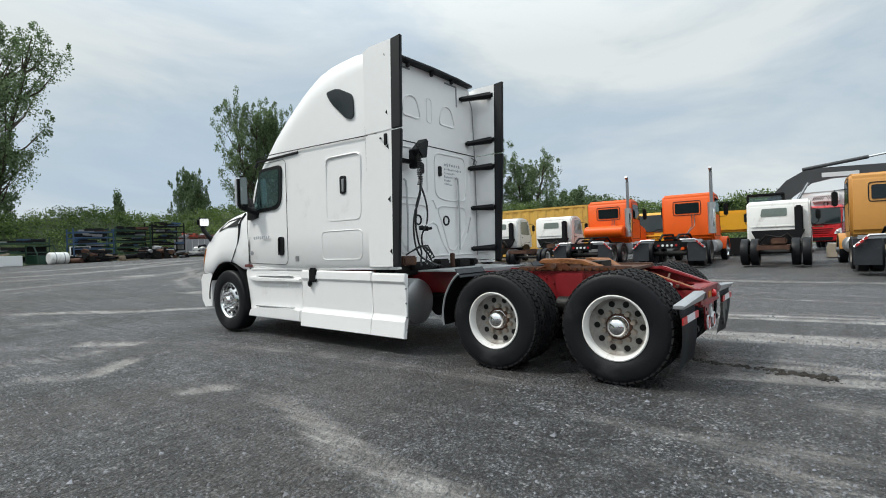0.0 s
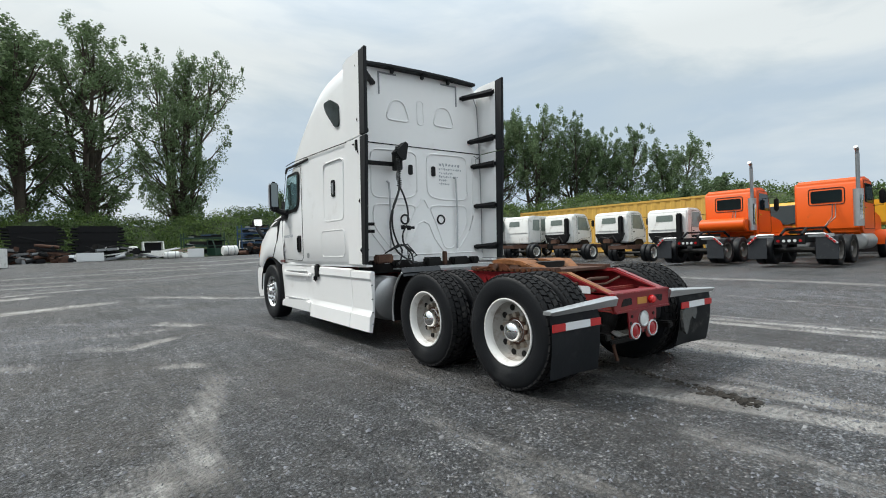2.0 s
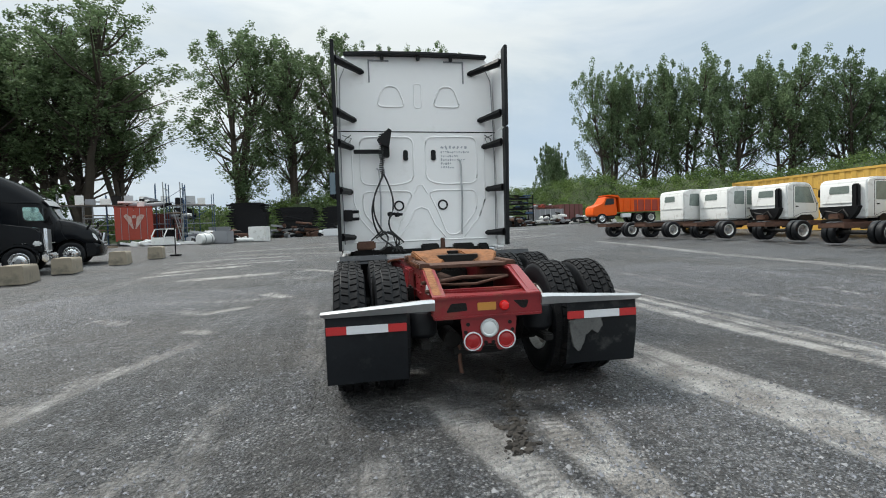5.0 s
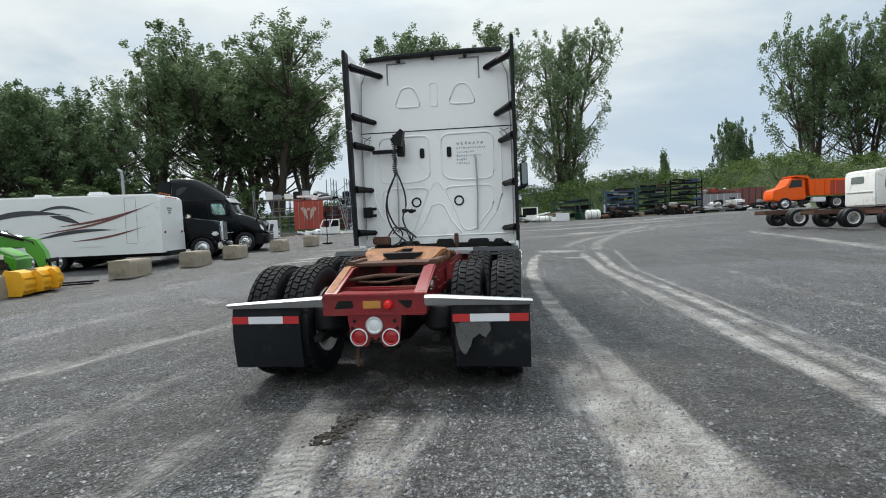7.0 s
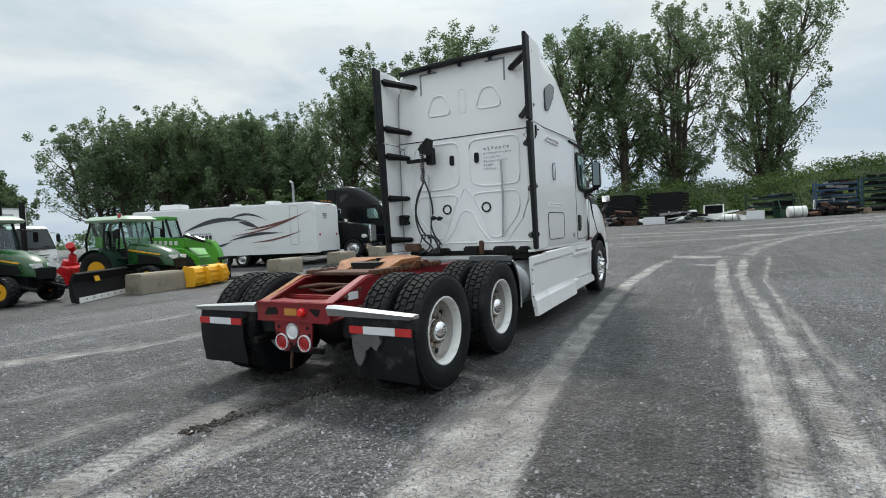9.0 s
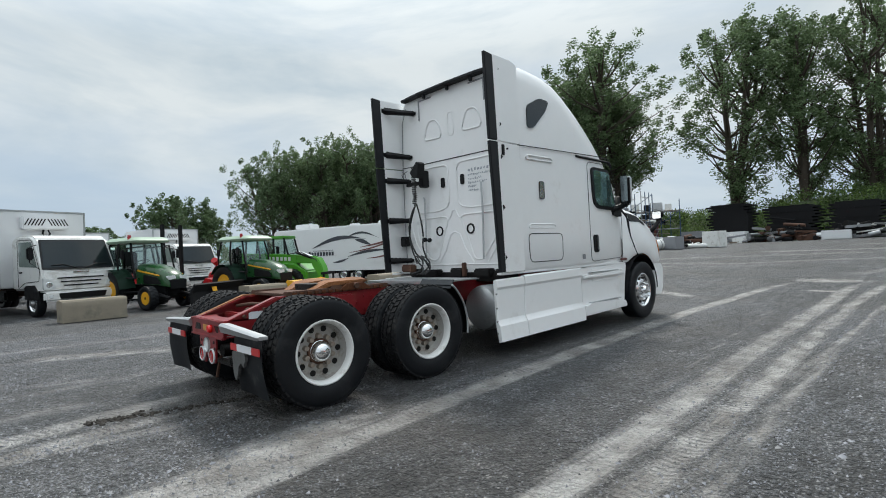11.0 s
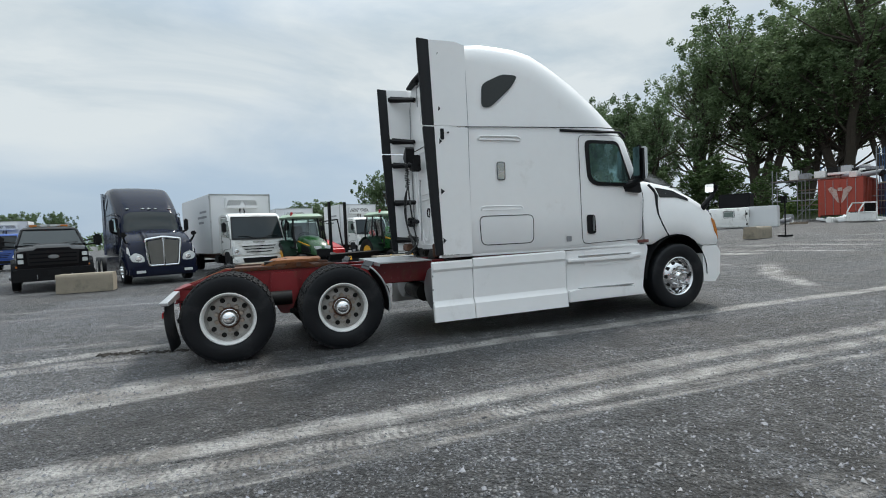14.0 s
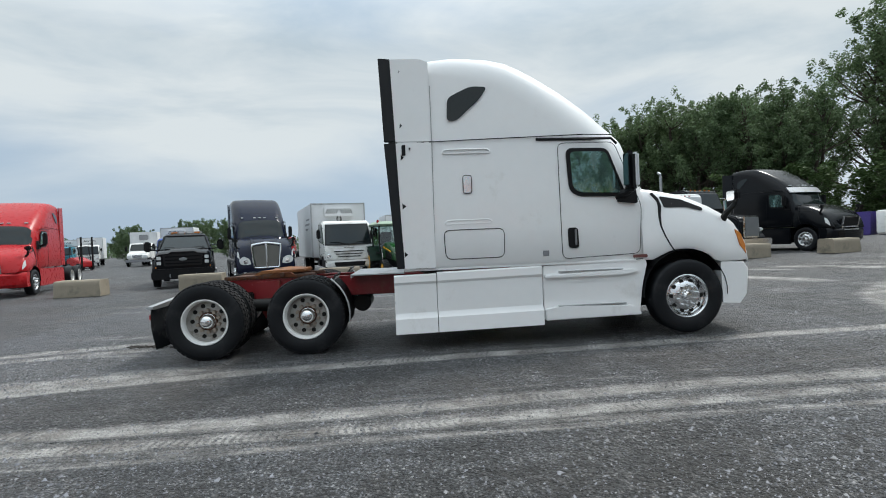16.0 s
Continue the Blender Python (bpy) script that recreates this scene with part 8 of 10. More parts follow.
def big_wheel(parent, x, y, r, w, hub, out):
    bm = bm_new()
    h = w / 2
    lathe(bm, [(r * 0.52, -h * 0.7), (r * 0.8, -h), (r * 0.95, -h * 0.9), (r * 0.97, h * 0.9), (r * 0.8, h), (r * 0.52, h * 0.7)], (0, 0, 0), (1, 0, 0), 28, close=True)
    n = 40
    rows = []
    for q in (-0.86, -0.05, 0.05, 0.86):
        row = []
        for i in range(n * 2):
            a = math.pi * i / n + 0.1 * abs(q)
            lug = (i // 2) % 2 == (0 if q < 0 else 1)
            rr = r * (1.0 if lug else 0.955)
            row.append((q * h, rr * math.sin(a), rr * math.cos(a)))
        rows.append(ring(bm, row))
    for p, q in zip(rows, rows[1:]):
        bridge(bm, p, q)
    rims = [ring(bm, [(sgn * h * 0.9, r * 0.93 * math.sin(math.pi * i / n), r * 0.93 * math.cos(math.pi * i / n)) for i in range(n * 2)]) for sgn in (-1, 1)]
    bridge(bm, rims[0], rows[0])
    bridge(bm, rows[-1], rims[1])
    t = part("wheel", bm, "tyre", parent)
    t.location = (x, y, r)
    bm = bm_new()
    lathe(bm, [(r * 0.55, out * h * 0.75), (r * 0.5, out * h * 0.6), (r * 0.4, out * h * 0.2), (r * 0.2, out * h * 0.3), (r * 0.18, out * h * 0.55), (0.001, out * h * 0.56)], (0, 0, 0), (1, 0, 0), 24)
    part("rim", bm, hub, t)
    bm = bm_new()
    lathe(bm, [(r * 0.15, out * h * 0.5), (r * 0.14, out * h * 0.72), (r * 0.06, out * h * 0.8), (0.001, out * h * 0.8)], (0, 0, 0), (1, 0, 0), 14)
    part("hub", bm, "black_matte", t)


def tractor(m, label):
    v = thing("tractor", label, "tractor", m)
    for s in (-1, 1):
        big_wheel(v, s * 0.7, -0.75, 0.6, 0.4, "yellow", s)
        big_wheel(v, s * 0.6, 0.85, 0.37, 0.26, "yellow", s)
        bm = bm_new()
        a0 = [(-0.75 + 0.68 * math.cos(radians(150 - 13 * k)), 0.6 + 0.7 * math.sin(radians(150 - 13 * k))) for k in range(12)]
        r0, r1 = ring(bm, [(s * 0.42, y, z) for y, z in a0]), ring(bm, [(s * 0.93, y, z - 0.02) for y, z in a0])
        bridge(bm, r0, r1, closed=False)
        bmesh.ops.solidify(bm, geom=list(bm.faces), thickness=0.035)
        part("mudguard", bm, "greensteel", v)
        bm = bm_new()
        box(bm, (s * 0.62, 0.02, 0.55), (0.3, 0.42, 0.05), 0.01)
        box(bm, (s * 0.62, -0.02, 0.32), (0.26, 0.3, 0.04), 0.01)
        part("step", bm, "black_matte", v)
    # tapering bonnet with a dropped nose
    bm = bm_new()
    rs = []
    for y, w, zb, zt in ((-0.05, 0.4, 0.8, 1.42), (0.4, 0.38, 0.78, 1.38), (0.8, 0.36, 0.76, 1.3), (1.15, 0.34, 0.72, 1.18), (1.36, 0.31, 0.7, 1.04), (1.44, 0.27, 0.68, 0.92)):
        rs.append(ring(bm, [(w, y, zb), (w + 0.01, y, zb + (zt - zb) * 0.55), (w - 0.04, y, zt - 0.06), (w - 0.12, y, zt), (0, y, zt + 0.02), (-w + 0.12, y, zt), (-w + 0.04, y, zt - 0.06), (-w - 0.01, y, zb + (zt - zb) * 0.55), (-w, y, zb)]))
    for p, q in zip(rs, rs[1:]):
        bridge(bm, p, q)
    bm.faces.new(rs[0])
    bm.faces.new(rs[-1][::-1])
    part("bonnet", bm, "green", v, smooth=45)
    bm = bm_new()
    prism(bm, rounded([(-0.25, 0.62), (0.25, 0.62), (0.27, 0.9), (-0.27, 0.9)], 0.04), "y", 1.4, 1.47)
    part("grille", bm, "plastic", v)
    for s in (-1, 1):
        bm = bm_new()
        prism(bm, rounded([(s * 0.06, 0.94), (s * 0.28, 0.9), (s * 0.3, 1.02), (s * 0.1, 1.03)], 0.02), "y", 1.3, 1.45)
        part("headlamp", bm, "lens_white", v)
        bm = bm_new()
        prism(bm, [(0.0, 1.2), (0.0, 1.25), (1.1, 1.06), (1.1, 1.03)], "x", s * 0.375, s * 0.408)
        part("stripe", bm, "yellow", v)
        bm = bm_new()
        prism(bm, rounded([(0.3, 0.8), (0.3, 1.1), (1.0, 0.98), (1.15, 0.78)], 0.04), "x", s * 0.36, s * 0.396)
        part("side_grille", bm, "plastic", v)
    bm = bm_new()
    box(bm, (0, 0.1, 0.6), (0.46, 2.2, 0.34), 0.05)
    cyl(bm, (-0.6, 0.85, 0.37), (0.6, 0.85, 0.37), 0.07, seg=10)
    cyl(bm, (-0.7, -0.75, 0.6), (0.7, -0.75, 0.6), 0.11, seg=10)
    part("chassis", bm, "black_matte", v)
    # glazed cab on bent posts
    for s in (-1, 1):
        for pts in ([(0.52, 0.08, 0.95), (0.55, 0.0, 1.6), (0.5, -0.12, 2.1)], [(0.66, -0.55, 1.05), (0.68, -0.58, 1.6), (0.6, -0.6, 2.1)], [(0.6, -1.3, 1.15), (0.62, -1.28, 1.6), (0.55, -1.15, 2.1)]):
            bm = bm_new()
            tube(bm, [(s * x, y, z) for x, y, z in pts], 0.032, 6)
            part("cab_post", bm, "plastic", v)
        bm = bm_new()
        tube(bm, [(s * 0.56, 0.06, 0.98), (s * 0.68, -0.5, 1.02), (s * 0.62, -1.28, 1.12)], 0.03, 6)
        part("cab_sill", bm, "plastic", v)
        bm = bm_new()
        box(bm, (s * 0.92, 0.12, 1.72), (0.05, 0.16, 0.28), 0.02)
        tube(bm, [(s * 0.52, 0.02, 1.95), (s * 0.92, 0.12, 1.86)], 0.014, 5)
        part("mirror", bm, "plastic", v)
        bm = bm_new()
        box(bm, (s * 0.45, 0.2, 2.16), (0.14, 0.08, 0.07), 0.02)
        part("work_lamp", bm, "lens_white", v)
    bm = bm_new()
    prism(bm, [(-1.27, 1.12), (-1.14, 2.08), (-0.13, 2.08), (0.05, 1.0), (-0.5, 1.0)], "x", -0.57, 0.57)
    part("cab_glass", bm, "glass_clear", v)
    bm = bm_new()
    lo = [(x * 0.96, y - 0.53, 2.1) for x, y in rounded([(-0.68, -0.8), (0.68, -0.8), (0.62, 0.78), (-0.62, 0.78)], 0.2)]
    mid = [(x * 1.06, -0.53 + (y + 0.53) * 1.05, 2.17) for x, y, z in lo]
    top = [(x * 0.85, -0.53 + (y + 0.53) * 0.85, 2.28) for x, y, z in lo]
    r0, r1, r2 = ring(bm, lo), ring(bm, mid), ring(bm, top)
    bridge(bm, r0, r1)
    bridge(bm, r1, r2)
    bm.faces.new(r0[::-1])
    bm.faces.new(r2)
    part("roof", bm, "roof_cream", v, smooth=50)
    bm = bm_new()
    box(bm, (0, -0.85, 1.2), (0.5, 0.5, 0.14), 0.05)
    box(bm, (0, -1.05, 1.55), (0.46, 0.14, 0.6), 0.05)
    part("seat", bm, "plastic", v)
    bm = bm_new()
    lathe(bm, [(0.17, -0.012), (0.19, 0), (0.17, 0.012)], (0, -0.33, 1.5), (0, -0.4, 1), 18, close=True)
    cyl(bm, (0, -0.33, 1.5), (0, -0.12, 1.05), 0.025, seg=8)
    part("steering_wheel", bm, "plastic", v)
    bm = bm_new()
    box(bm, (0, -0.1, 1.12), (0.8, 0.2, 0.4), 0.06)
    part("dashboard", bm, "plastic", v)
    bm = bm_new()
    lathe(bm, [(0.05, 0), (0.055, 0.1), (0.04, 0.15), (0.001, 0.16)], (0.55, -0.1, 2.2), (0, 0, 1), 12)
    part("beacon", bm, "lens_red", v, "orange-red rotating beacon")
    for s in (-1, 1):
        bm = bm_new()
        tube(bm, [(s * 0.36, 0.2, 0.6), (s * 0.4, 0.9, 0.5), (s * 0.4, 1.6, 0.36)], 0.05, 6)
        part("front_linkage", bm, "black_matte", v)


def clear_glass():
    m = bpy.data.materials.new("clear_cab_glass")
    m.use_nodes = True
    nt = m.node_tree
    tr, gl, mx = nt.nodes.new("ShaderNodeBsdfTransparent"), nt.nodes.new("ShaderNodeBsdfGlossy"), nt.nodes.new("ShaderNodeMixShader")
    tr.inputs[0].default_value = (0.72, 0.84, 0.81, 1)
    gl.inputs["Roughness"].default_value = 0.03
    mx.inputs[0].default_value = 0.12
    nt.links.new(tr.outputs[0], mx.inputs[1])
    nt.links.new(gl.outputs[0], mx.inputs[2])
    nt.links.new(mx.outputs[0], nt.nodes["Material Output"].inputs[0])
    return m


MAT["glass_clear"] = clear_glass()
MAT["roof_cream"] = material("pale_green_roof", (0.3, 0.4, 0.3), 0.45, var=0.06)
for x, y, a in ((-13.1, 1.4, 18), (-12.75, 4.8, 18)):
    tractor(at_ground(x, y, a), "dark green compact tractor with yellow wheel hubs and glazed cab")


def telehandler():
    v = thing("telehandler", "lime green telescopic handler with yellow scoop", "telehandler", at_ground(-14.1, 6.2, 33))
    for s in (-1, 1):
        for y in (-1.1, 1.1):
            big_wheel(v, s * 0.85, y, 0.5, 0.36, "lime", s)
    cab_prism(v, "body", [(-1.9, 0.55), (-1.9, 1.25), (-0.6, 1.35), (1.2, 1.2), (1.7, 0.9), (1.7, 0.5)], 0.7, "lime", 0.06)
    bm = bm_new()
    prism(bm, [(-0.9, 1.2), (-0.8, 2.2), (0.35, 2.22), (0.6, 1.2)], "x", -0.8, 0.0)
    bmesh.ops.bevel(bm, geom=list(bm.edges), offset=0.05, segments=2, affect="EDGES", clamp_overlap=True)
    part("cab_glass", bm, "glass_clear", v)
    for y0, y1 in ((-0.92, -0.82), (0.62, 0.37), (-0.1, -0.1)):
        for x in (-0.82, 0.0):
            bm = bm_new()
            tube(bm, [(x, y0, 1.2), (x, y1, 2.22)], 0.045, 6)
            part("cab_post", bm, "plastic", v)
    bm = bm_new()
    box(bm, (-0.4, -0.22, 2.26), (0.95, 1.35, 0.12), 0.05)
    part("roof", bm, "lime", v)
    for k, (y0, y1, w, hgt) in enumerate(((-1.7, 1.25, 0.36, 0.36), (1.1, 2.0, 0.29, 0.29))):
        bm = bm_new()
        box(bm, (0.45, (y0 + y1) / 2, 1.42 - 0.06 * (y0 + y1) / 2), (w, y1 - y0, hgt), 0.02, rot=(-3.4, 0, 0))
        part("boom", bm, "lime", v)
    bm = bm_new()
    for k in range(6):
        box(bm, (0.635, 0.1 + 0.17 * k, 1.42 - 0.01 * k), (0.008, 0.1, 0.14))
    part("lettering_bar", bm, "white_plain", v)
    bm = bm_new()
    prism(bm, [(1.9, 1.42), (2.15, 1.38), (2.35, 1.0), (2.42, 0.3), (2.26, 0.25), (2.16, 0.8), (1.92, 1.06)], "x", 0.22, 0.68)
    bmesh.ops.bevel(bm, geom=list(bm.edges), offset=0.03, segments=2, affect="EDGES", clamp_overlap=True)
    part("boom_head", bm, "lime", v)
    for x in (0.3, 0.6):
        bm = bm_new()
        cyl(bm, (x, 1.2, 1.62), (x, 2.1, 1.3), 0.045, seg=8)
        part("hydraulic_ram", bm, "chrome" if x < 0.5 else "black_matte", v)
    bm = bm_new()
    tube(bm, [(0.66, 0.9, 1.55), (0.72, 1.5, 1.62), (0.68, 2.1, 1.3), (0.6, 2.25, 0.9)], 0.02, 5)
    part("hydraulic_hose", bm, "hose", v)
    bm = bm_new()
    box(bm, (0.62, -0.6, 0.95), (0.5, 1.3, 0.55), 0.08)
    part("engine_cover", bm, "plastic", v)
    bm = bm_new()
    box(bm, (0.45, 2.46, 0.42), (1.1, 0.06, 0.12), 0.01)
    box(bm, (0.45, 2.46, 0.78), (1.1, 0.06, 0.1), 0.01)
    part("fork_carriage", bm, "black_matte", v)
    for x in (0.05, 0.85):
        bm = bm_new()
        box(bm, (x, 2.95, 0.07), (0.1, 1.0, 0.045), 0.01)
        box(bm, (x, 2.48, 0.42), (0.1, 0.05, 0.72), 0.01)
        part("fork", bm, "black_matte", v)


telehandler()


def scoop():
    # closed bucket, seen from its boxed back
    bm = bm_new()
    prism(bm, rounded([(-0.3, 0.03), (-0.4, 0.3), (-0.3, 0.58), (-0.02, 0.64), (0.06, 0.56), (-0.08, 0.3), (0.48, 0.05), (0.48, 0.02)], 0.03, 2), "x", -0.84, 0.84)
    ob = solid("scoop", bm, "yellow", "yellow steel loader bucket resting on the ground", "bucket", at_ground(-11.2, 5.85, 200))
    for s in (-0.85, 0.85):
        bm = bm_new()
        prism(bm, [(-0.32, 0.02), (-0.42, 0.3), (-0.31, 0.6), (0.0, 0.66), (0.1, 0.5), (0.5, 0.12), (0.5, 0.02)], "x", s - 0.014, s + 0.014)
        part("side_plate", bm, "yellow", ob)
    for z, y, h in ((0.16, -0.36, 0.05), (0.44, -0.37, 0.05)):
        bm = bm_new()
        box(bm, (0, y, z), (1.66, 0.03, h), 0.008)
        part("stiffener", bm, "yellow", ob)
    for s in (-0.35, 0.35):
        bm = bm_new()
        prism(bm, [(-0.52, 0.1), (-0.52, 0.5), (-0.38, 0.62), (-0.3, 0.58), (-0.4, 0.3), (-0.32, 0.08)], "x", s - 0.02, s + 0.02)
        part("coupling_lug", bm, "yellow", ob)
    bm = bm_new()
    box(bm, (0, 0.49, 0.035), (1.7, 0.06, 0.03), 0.006)
    part("cutting_edge", bm, "steel", ob)
    bm = bm_new()
    box(bm, (-0.1, -0.17, 0.625), (0.3, 0.12, 0.012), 0, rot=(12, 0, 0))
    part("label_plate", bm, "grease", ob)
    bm = bm_new()
    prof = [(-0.08, 0.02), (0.1, 0.0), (-0.02, 0.25), (-0.05, 0.5), (0.06, 0.72), (0.02, 0.76), (-0.12, 0.5), (-0.12, 0.2)]
    prism(bm, prof, "x", -1.25, 1.25)
    for k in range(6):
        box(bm, (-1.0 + 0.4 * k, -0.12, 0.38), (0.04, 0.14, 0.6), 0.01)
    b = solid("snow_plough", bm, "black_matte", "black snow plough blade with a steel cutting edge", "snow plough", at_ground(-11.3, 2.95, 35))
    bm = bm_new()
    box(bm, (0, 0.11, 0.07), (2.5, 0.02, 0.14), 0.004)
    part("cutting_edge", bm, "white_dirty", b)
    for k in range(7):
        bm = bm_new()
        cyl(bm, (-0.95 + 0.32 * k, 0.115, 0.08), (-0.95 + 0.32 * k, 0.13, 0.08), 0.025, seg=8)
        part("bolt", bm, "steel", b)
    bm = bm_new()
    box(bm, (0.35, 0.05, 0.55), (0.22, 0.012, 0.14), 0, rot=(15, 0, 0))
    part("label_plate", bm, "yellow", b)


scoop()


def snow_thrower(m):
    """A red snow thrower head with a bent chute, parked between the tractors."""
    v = thing("snow_thrower", "red snow thrower with a bent chute behind the tractors", "snow thrower", m)
    v.scale = (0.8, 0.8, 0.8)
    bm = bm_new()
    prism(bm, [(0.35, 0.05), (0.3, 0.85), (-0.1, 0.95), (-0.4, 0.6), (-0.4, 0.1)], "x", -0.9, 0.9)
    bmesh.ops.bevel(bm, geom=list(bm.edges), offset=0.03, segments=2, affect="EDGES", clamp_overlap=True)
    part("housing", bm, "redpaint", v)
    bm = bm_new()
    lathe(bm, [(0.3, 0), (0.34, 0.2), (0.3, 0.42), (0.12, 0.44)], (0, -0.5, 0.75), (0, 0.3, 1), 18)
    part("fan_case", bm, "redpaint", v)
    bm = bm_new()
    tube(bm, [(0, -0.3, 0.9), (0, -0.3, 1.4), (0.08, -0.2, 1.66), (0.3, -0.1, 1.84)], [0.17, 0.15, 0.15, 0.17], 10)
    part("chute", bm, "redpaint", v)
    for s in (-0.8, 0.8):
        bm = bm_new()
        tube(bm, [(s, 0.3, 0.3), (s * 0.6, -0.5, 0.8), (s * 0.5, -0.9, 0.7)], 0.05, 6)
        part("linkage_arm", bm, "black_matte", v)
    for k in range(5):
        bm = bm_new()
        lathe(bm, [(0.08, -0.02), (0.28, 0), (0.08, 0.02)], (-0.7 + 0.35 * k, 0.36, 0.36), (1, 0.25, 0), 14, close=True)
        part("auger_flight", bm, "rust_dark", v)


snow_thrower(at_ground(-16.6, 4.9, 20))


def excavator():
    v = thing("excavator", "yellow tracked excavator with a dark grey boom", "excavator", at_ground(25.0, 1.8, -83))
    bm = bm_new()
    box(bm, (0, 0.2, 1.75), (2.4, 3.4, 1.1), 0.12)
    part("house", bm, "yellow", v)
    bm = bm_new()
    prism(bm, [(0.6, 1.2), (0.6, 2.9), (2.0, 2.9), (2.3, 1.7), (2.2, 1.2)], "x", 0.3, 1.2)
    part("cab", bm, "glass_clear", v)
    for p in ((0.3, 0.6), (1.2, 0.6), (0.3, 2.1), (1.2, 2.1)):
        bm = bm_new()
        box(bm, (p[0], p[1], 2.1), (0.09, 0.09, 1.75), 0.02)
        part("cab_post", bm, "plastic", v)
    bm = bm_new()
    box(bm, (0.75, 1.35, 2.98), (1.05, 1.6, 0.12), 0.04)
    part("cab_roof", bm, "plastic", v)
    for s in (-1, 1):
        bm = bm_new()
        prism(bm, rounded([(-2.2, 0.05), (2.2, 0.05), (2.4, 0.5), (2.2, 0.9), (-2.2, 0.9), (-2.4, 0.5)], 0.25), "x", s * 0.9, s * 1.45)
        part("track", bm, "black_matte", v)
    bm = bm_new()
    pts = [(0.9, 1.7), (1.4, 2.7), (2.3, 3.7), (3.0, 4.1), (3.8, 4.2), (6.4, 4.15), (8.5, 4.05), (8.5, 3.8), (6.5, 3.72), (4.2, 3.66), (3.4, 3.5), (2.4, 2.7), (1.6, 1.6)]
    prism(bm, pts, "x", -0.38, 0.05)
    b = part("boom", bm, "greysteel", v, "dark grey boom with a white lettered bar")
    bm = bm_new()
    box(bm, (0.056, 4.48, 3.82), (0.008, 1.45, 0.22), 0, rot=(-1, 0, 0))
    part("lettered_bar", bm, "white_plain", b)
    bm = bm_new()
    cyl(bm, (-0.15, 3.0, 4.2), (-0.15, 5.6, 4.55), 0.09, seg=10)
    part("hydraulic_ram", bm, "greysteel", b)
    bm = bm_new()
    cyl(bm, (-0.15, 5.6, 4.55), (-0.15, 7.4, 4.8), 0.05, seg=10)
    part("ram_rod", bm, "chrome", b)
    for s in (-0.45, 0.12):
        bm = bm_new()
        cyl(bm, (s, 2.2, 1.7), (s, 3.2, 3.5), 0.07, seg=10)
        part("hydraulic_ram", bm, "chrome", b)


MAT["greysteel"] = material("dark_grey_steel", (0.055, 0.058, 0.062), 0.5, var=0.12)
excavator()

# long ochre containers
def container(m, label, mat, length=12.2, h=2.6, w=2.44):
    v = thing("shipping_container", label, "shipping container", m)
    for s in (-1, 1):
        bm = bm_new()
        n = int(length / 0.28)
        y = -length / 2
        pts = []
        for i in range(n + 1):
            y = -length / 2 + length * i / n
            o = 0.036 if i % 2 else 0.0
            pts += [(s * (w / 2 - o), y - 0.03), (s * (w / 2 - (0.036 - o)), y + 0.04)]
        lo, hi = ring(bm, [(x, yy, 0.15) for x, yy in pts]), ring(bm, [(x, yy, h - 0.1) for x, yy in pts])
        bridge(bm, lo, hi, closed=False)
        part("corrugated_side", bm, mat, v, smooth=0)
    bm = bm_new()
    for s in (-1, 1):
        box(bm, (s * (w / 2 - 0.02), 0, h - 0.06), (0.08, length, 0.12), 0.01)
        box(bm, (s * (w / 2 - 0.02), 0, 0.09), (0.08, length, 0.16), 0.01)
        for e in (-1, 1):
            box(bm, (s * (w / 2 - 0.05), e * (length / 2 - 0.05), h / 2), (0.14, 0.14, h), 0.01)
    part("frame", bm, mat, v)
    bm = bm_new()
    box(bm, (0, 0, h - 0.04), (w - 0.05, length - 0.05, 0.04))
    part("roof", bm, mat, v)
    for e in (-1, 1):
        for s in (-1, 1):
            bm = bm_new()
            box(bm, (s * w / 4, e * (length / 2 - 0.03), h / 2), (w / 2 - 0.02, 0.05, h - 0.2), 0.01)
            d = part("door", bm, mat, v)
            bm = bm_new()
            for k in (-0.25, 0.25):
                cyl(bm, (s * w / 4 + k, e * (length / 2 + 0.02), 0.15), (s * w / 4 + k, e * (length / 2 + 0.02), h - 0.15), 0.02, seg=8)
            part("lock_bar", bm, "steel", d)
    return v


container(at_ground(23.7, 15.8, 91), "long ochre yellow corrugated shipping container", "container", 13.7, 2.95)


def block(x, y, heading, l=1.45):
    bm = bm_new()
    prof = [(-0.33, 0.0), (-0.31, 0.5), (-0.27, 0.56), (0.27, 0.56), (0.31, 0.5), (0.33, 0.0)]
    prism(bm, prof, "x", -l / 2, l / 2)
    bmesh.ops.subdivide_edges(bm, edges=list(bm.edges), cuts=3, use_grid_fill=True)
    for v in bm.verts:
        v.co += Vector((noise.noise(v.co * 4 + Vector((x, y, 0))), noise.noise(v.co * 4 + Vector((y, x, 3))), 0.6 * noise.noise(v.co * 5 + Vector((x, 3, y))) * (v.co.z > 0.05))) * 0.022
    ob = solid("concrete_block", bm, "concrete", "weathered grey concrete barrier block", "concrete block", at_ground(x, y, heading), "row of concrete blocks", smooth=50)
    return ob


for x, y, a in ((-11.35, 9.5, 14), (-11.1, 12.5, 14), (-11.3, 15.6, 14), (-10.9, 19.0, 14), (-10.6, 22.3, 14), (-11.1, 4.3, 8), (-10.95, -0.5, 4), (-10.9, -5.4, 4), (-10.25, -9.2, 4), (22.0, -2.4, 88), (22.0, -4.1, 88)):
    block(x, y, a)

# numbered post on a block
bm = bm_new()
cyl(bm, (0, 0, 0), (0, 0, 1.9), 0.03, seg=8)
box(bm, (0, 0, 0.04), (0.45, 0.45, 0.08), 0.01)
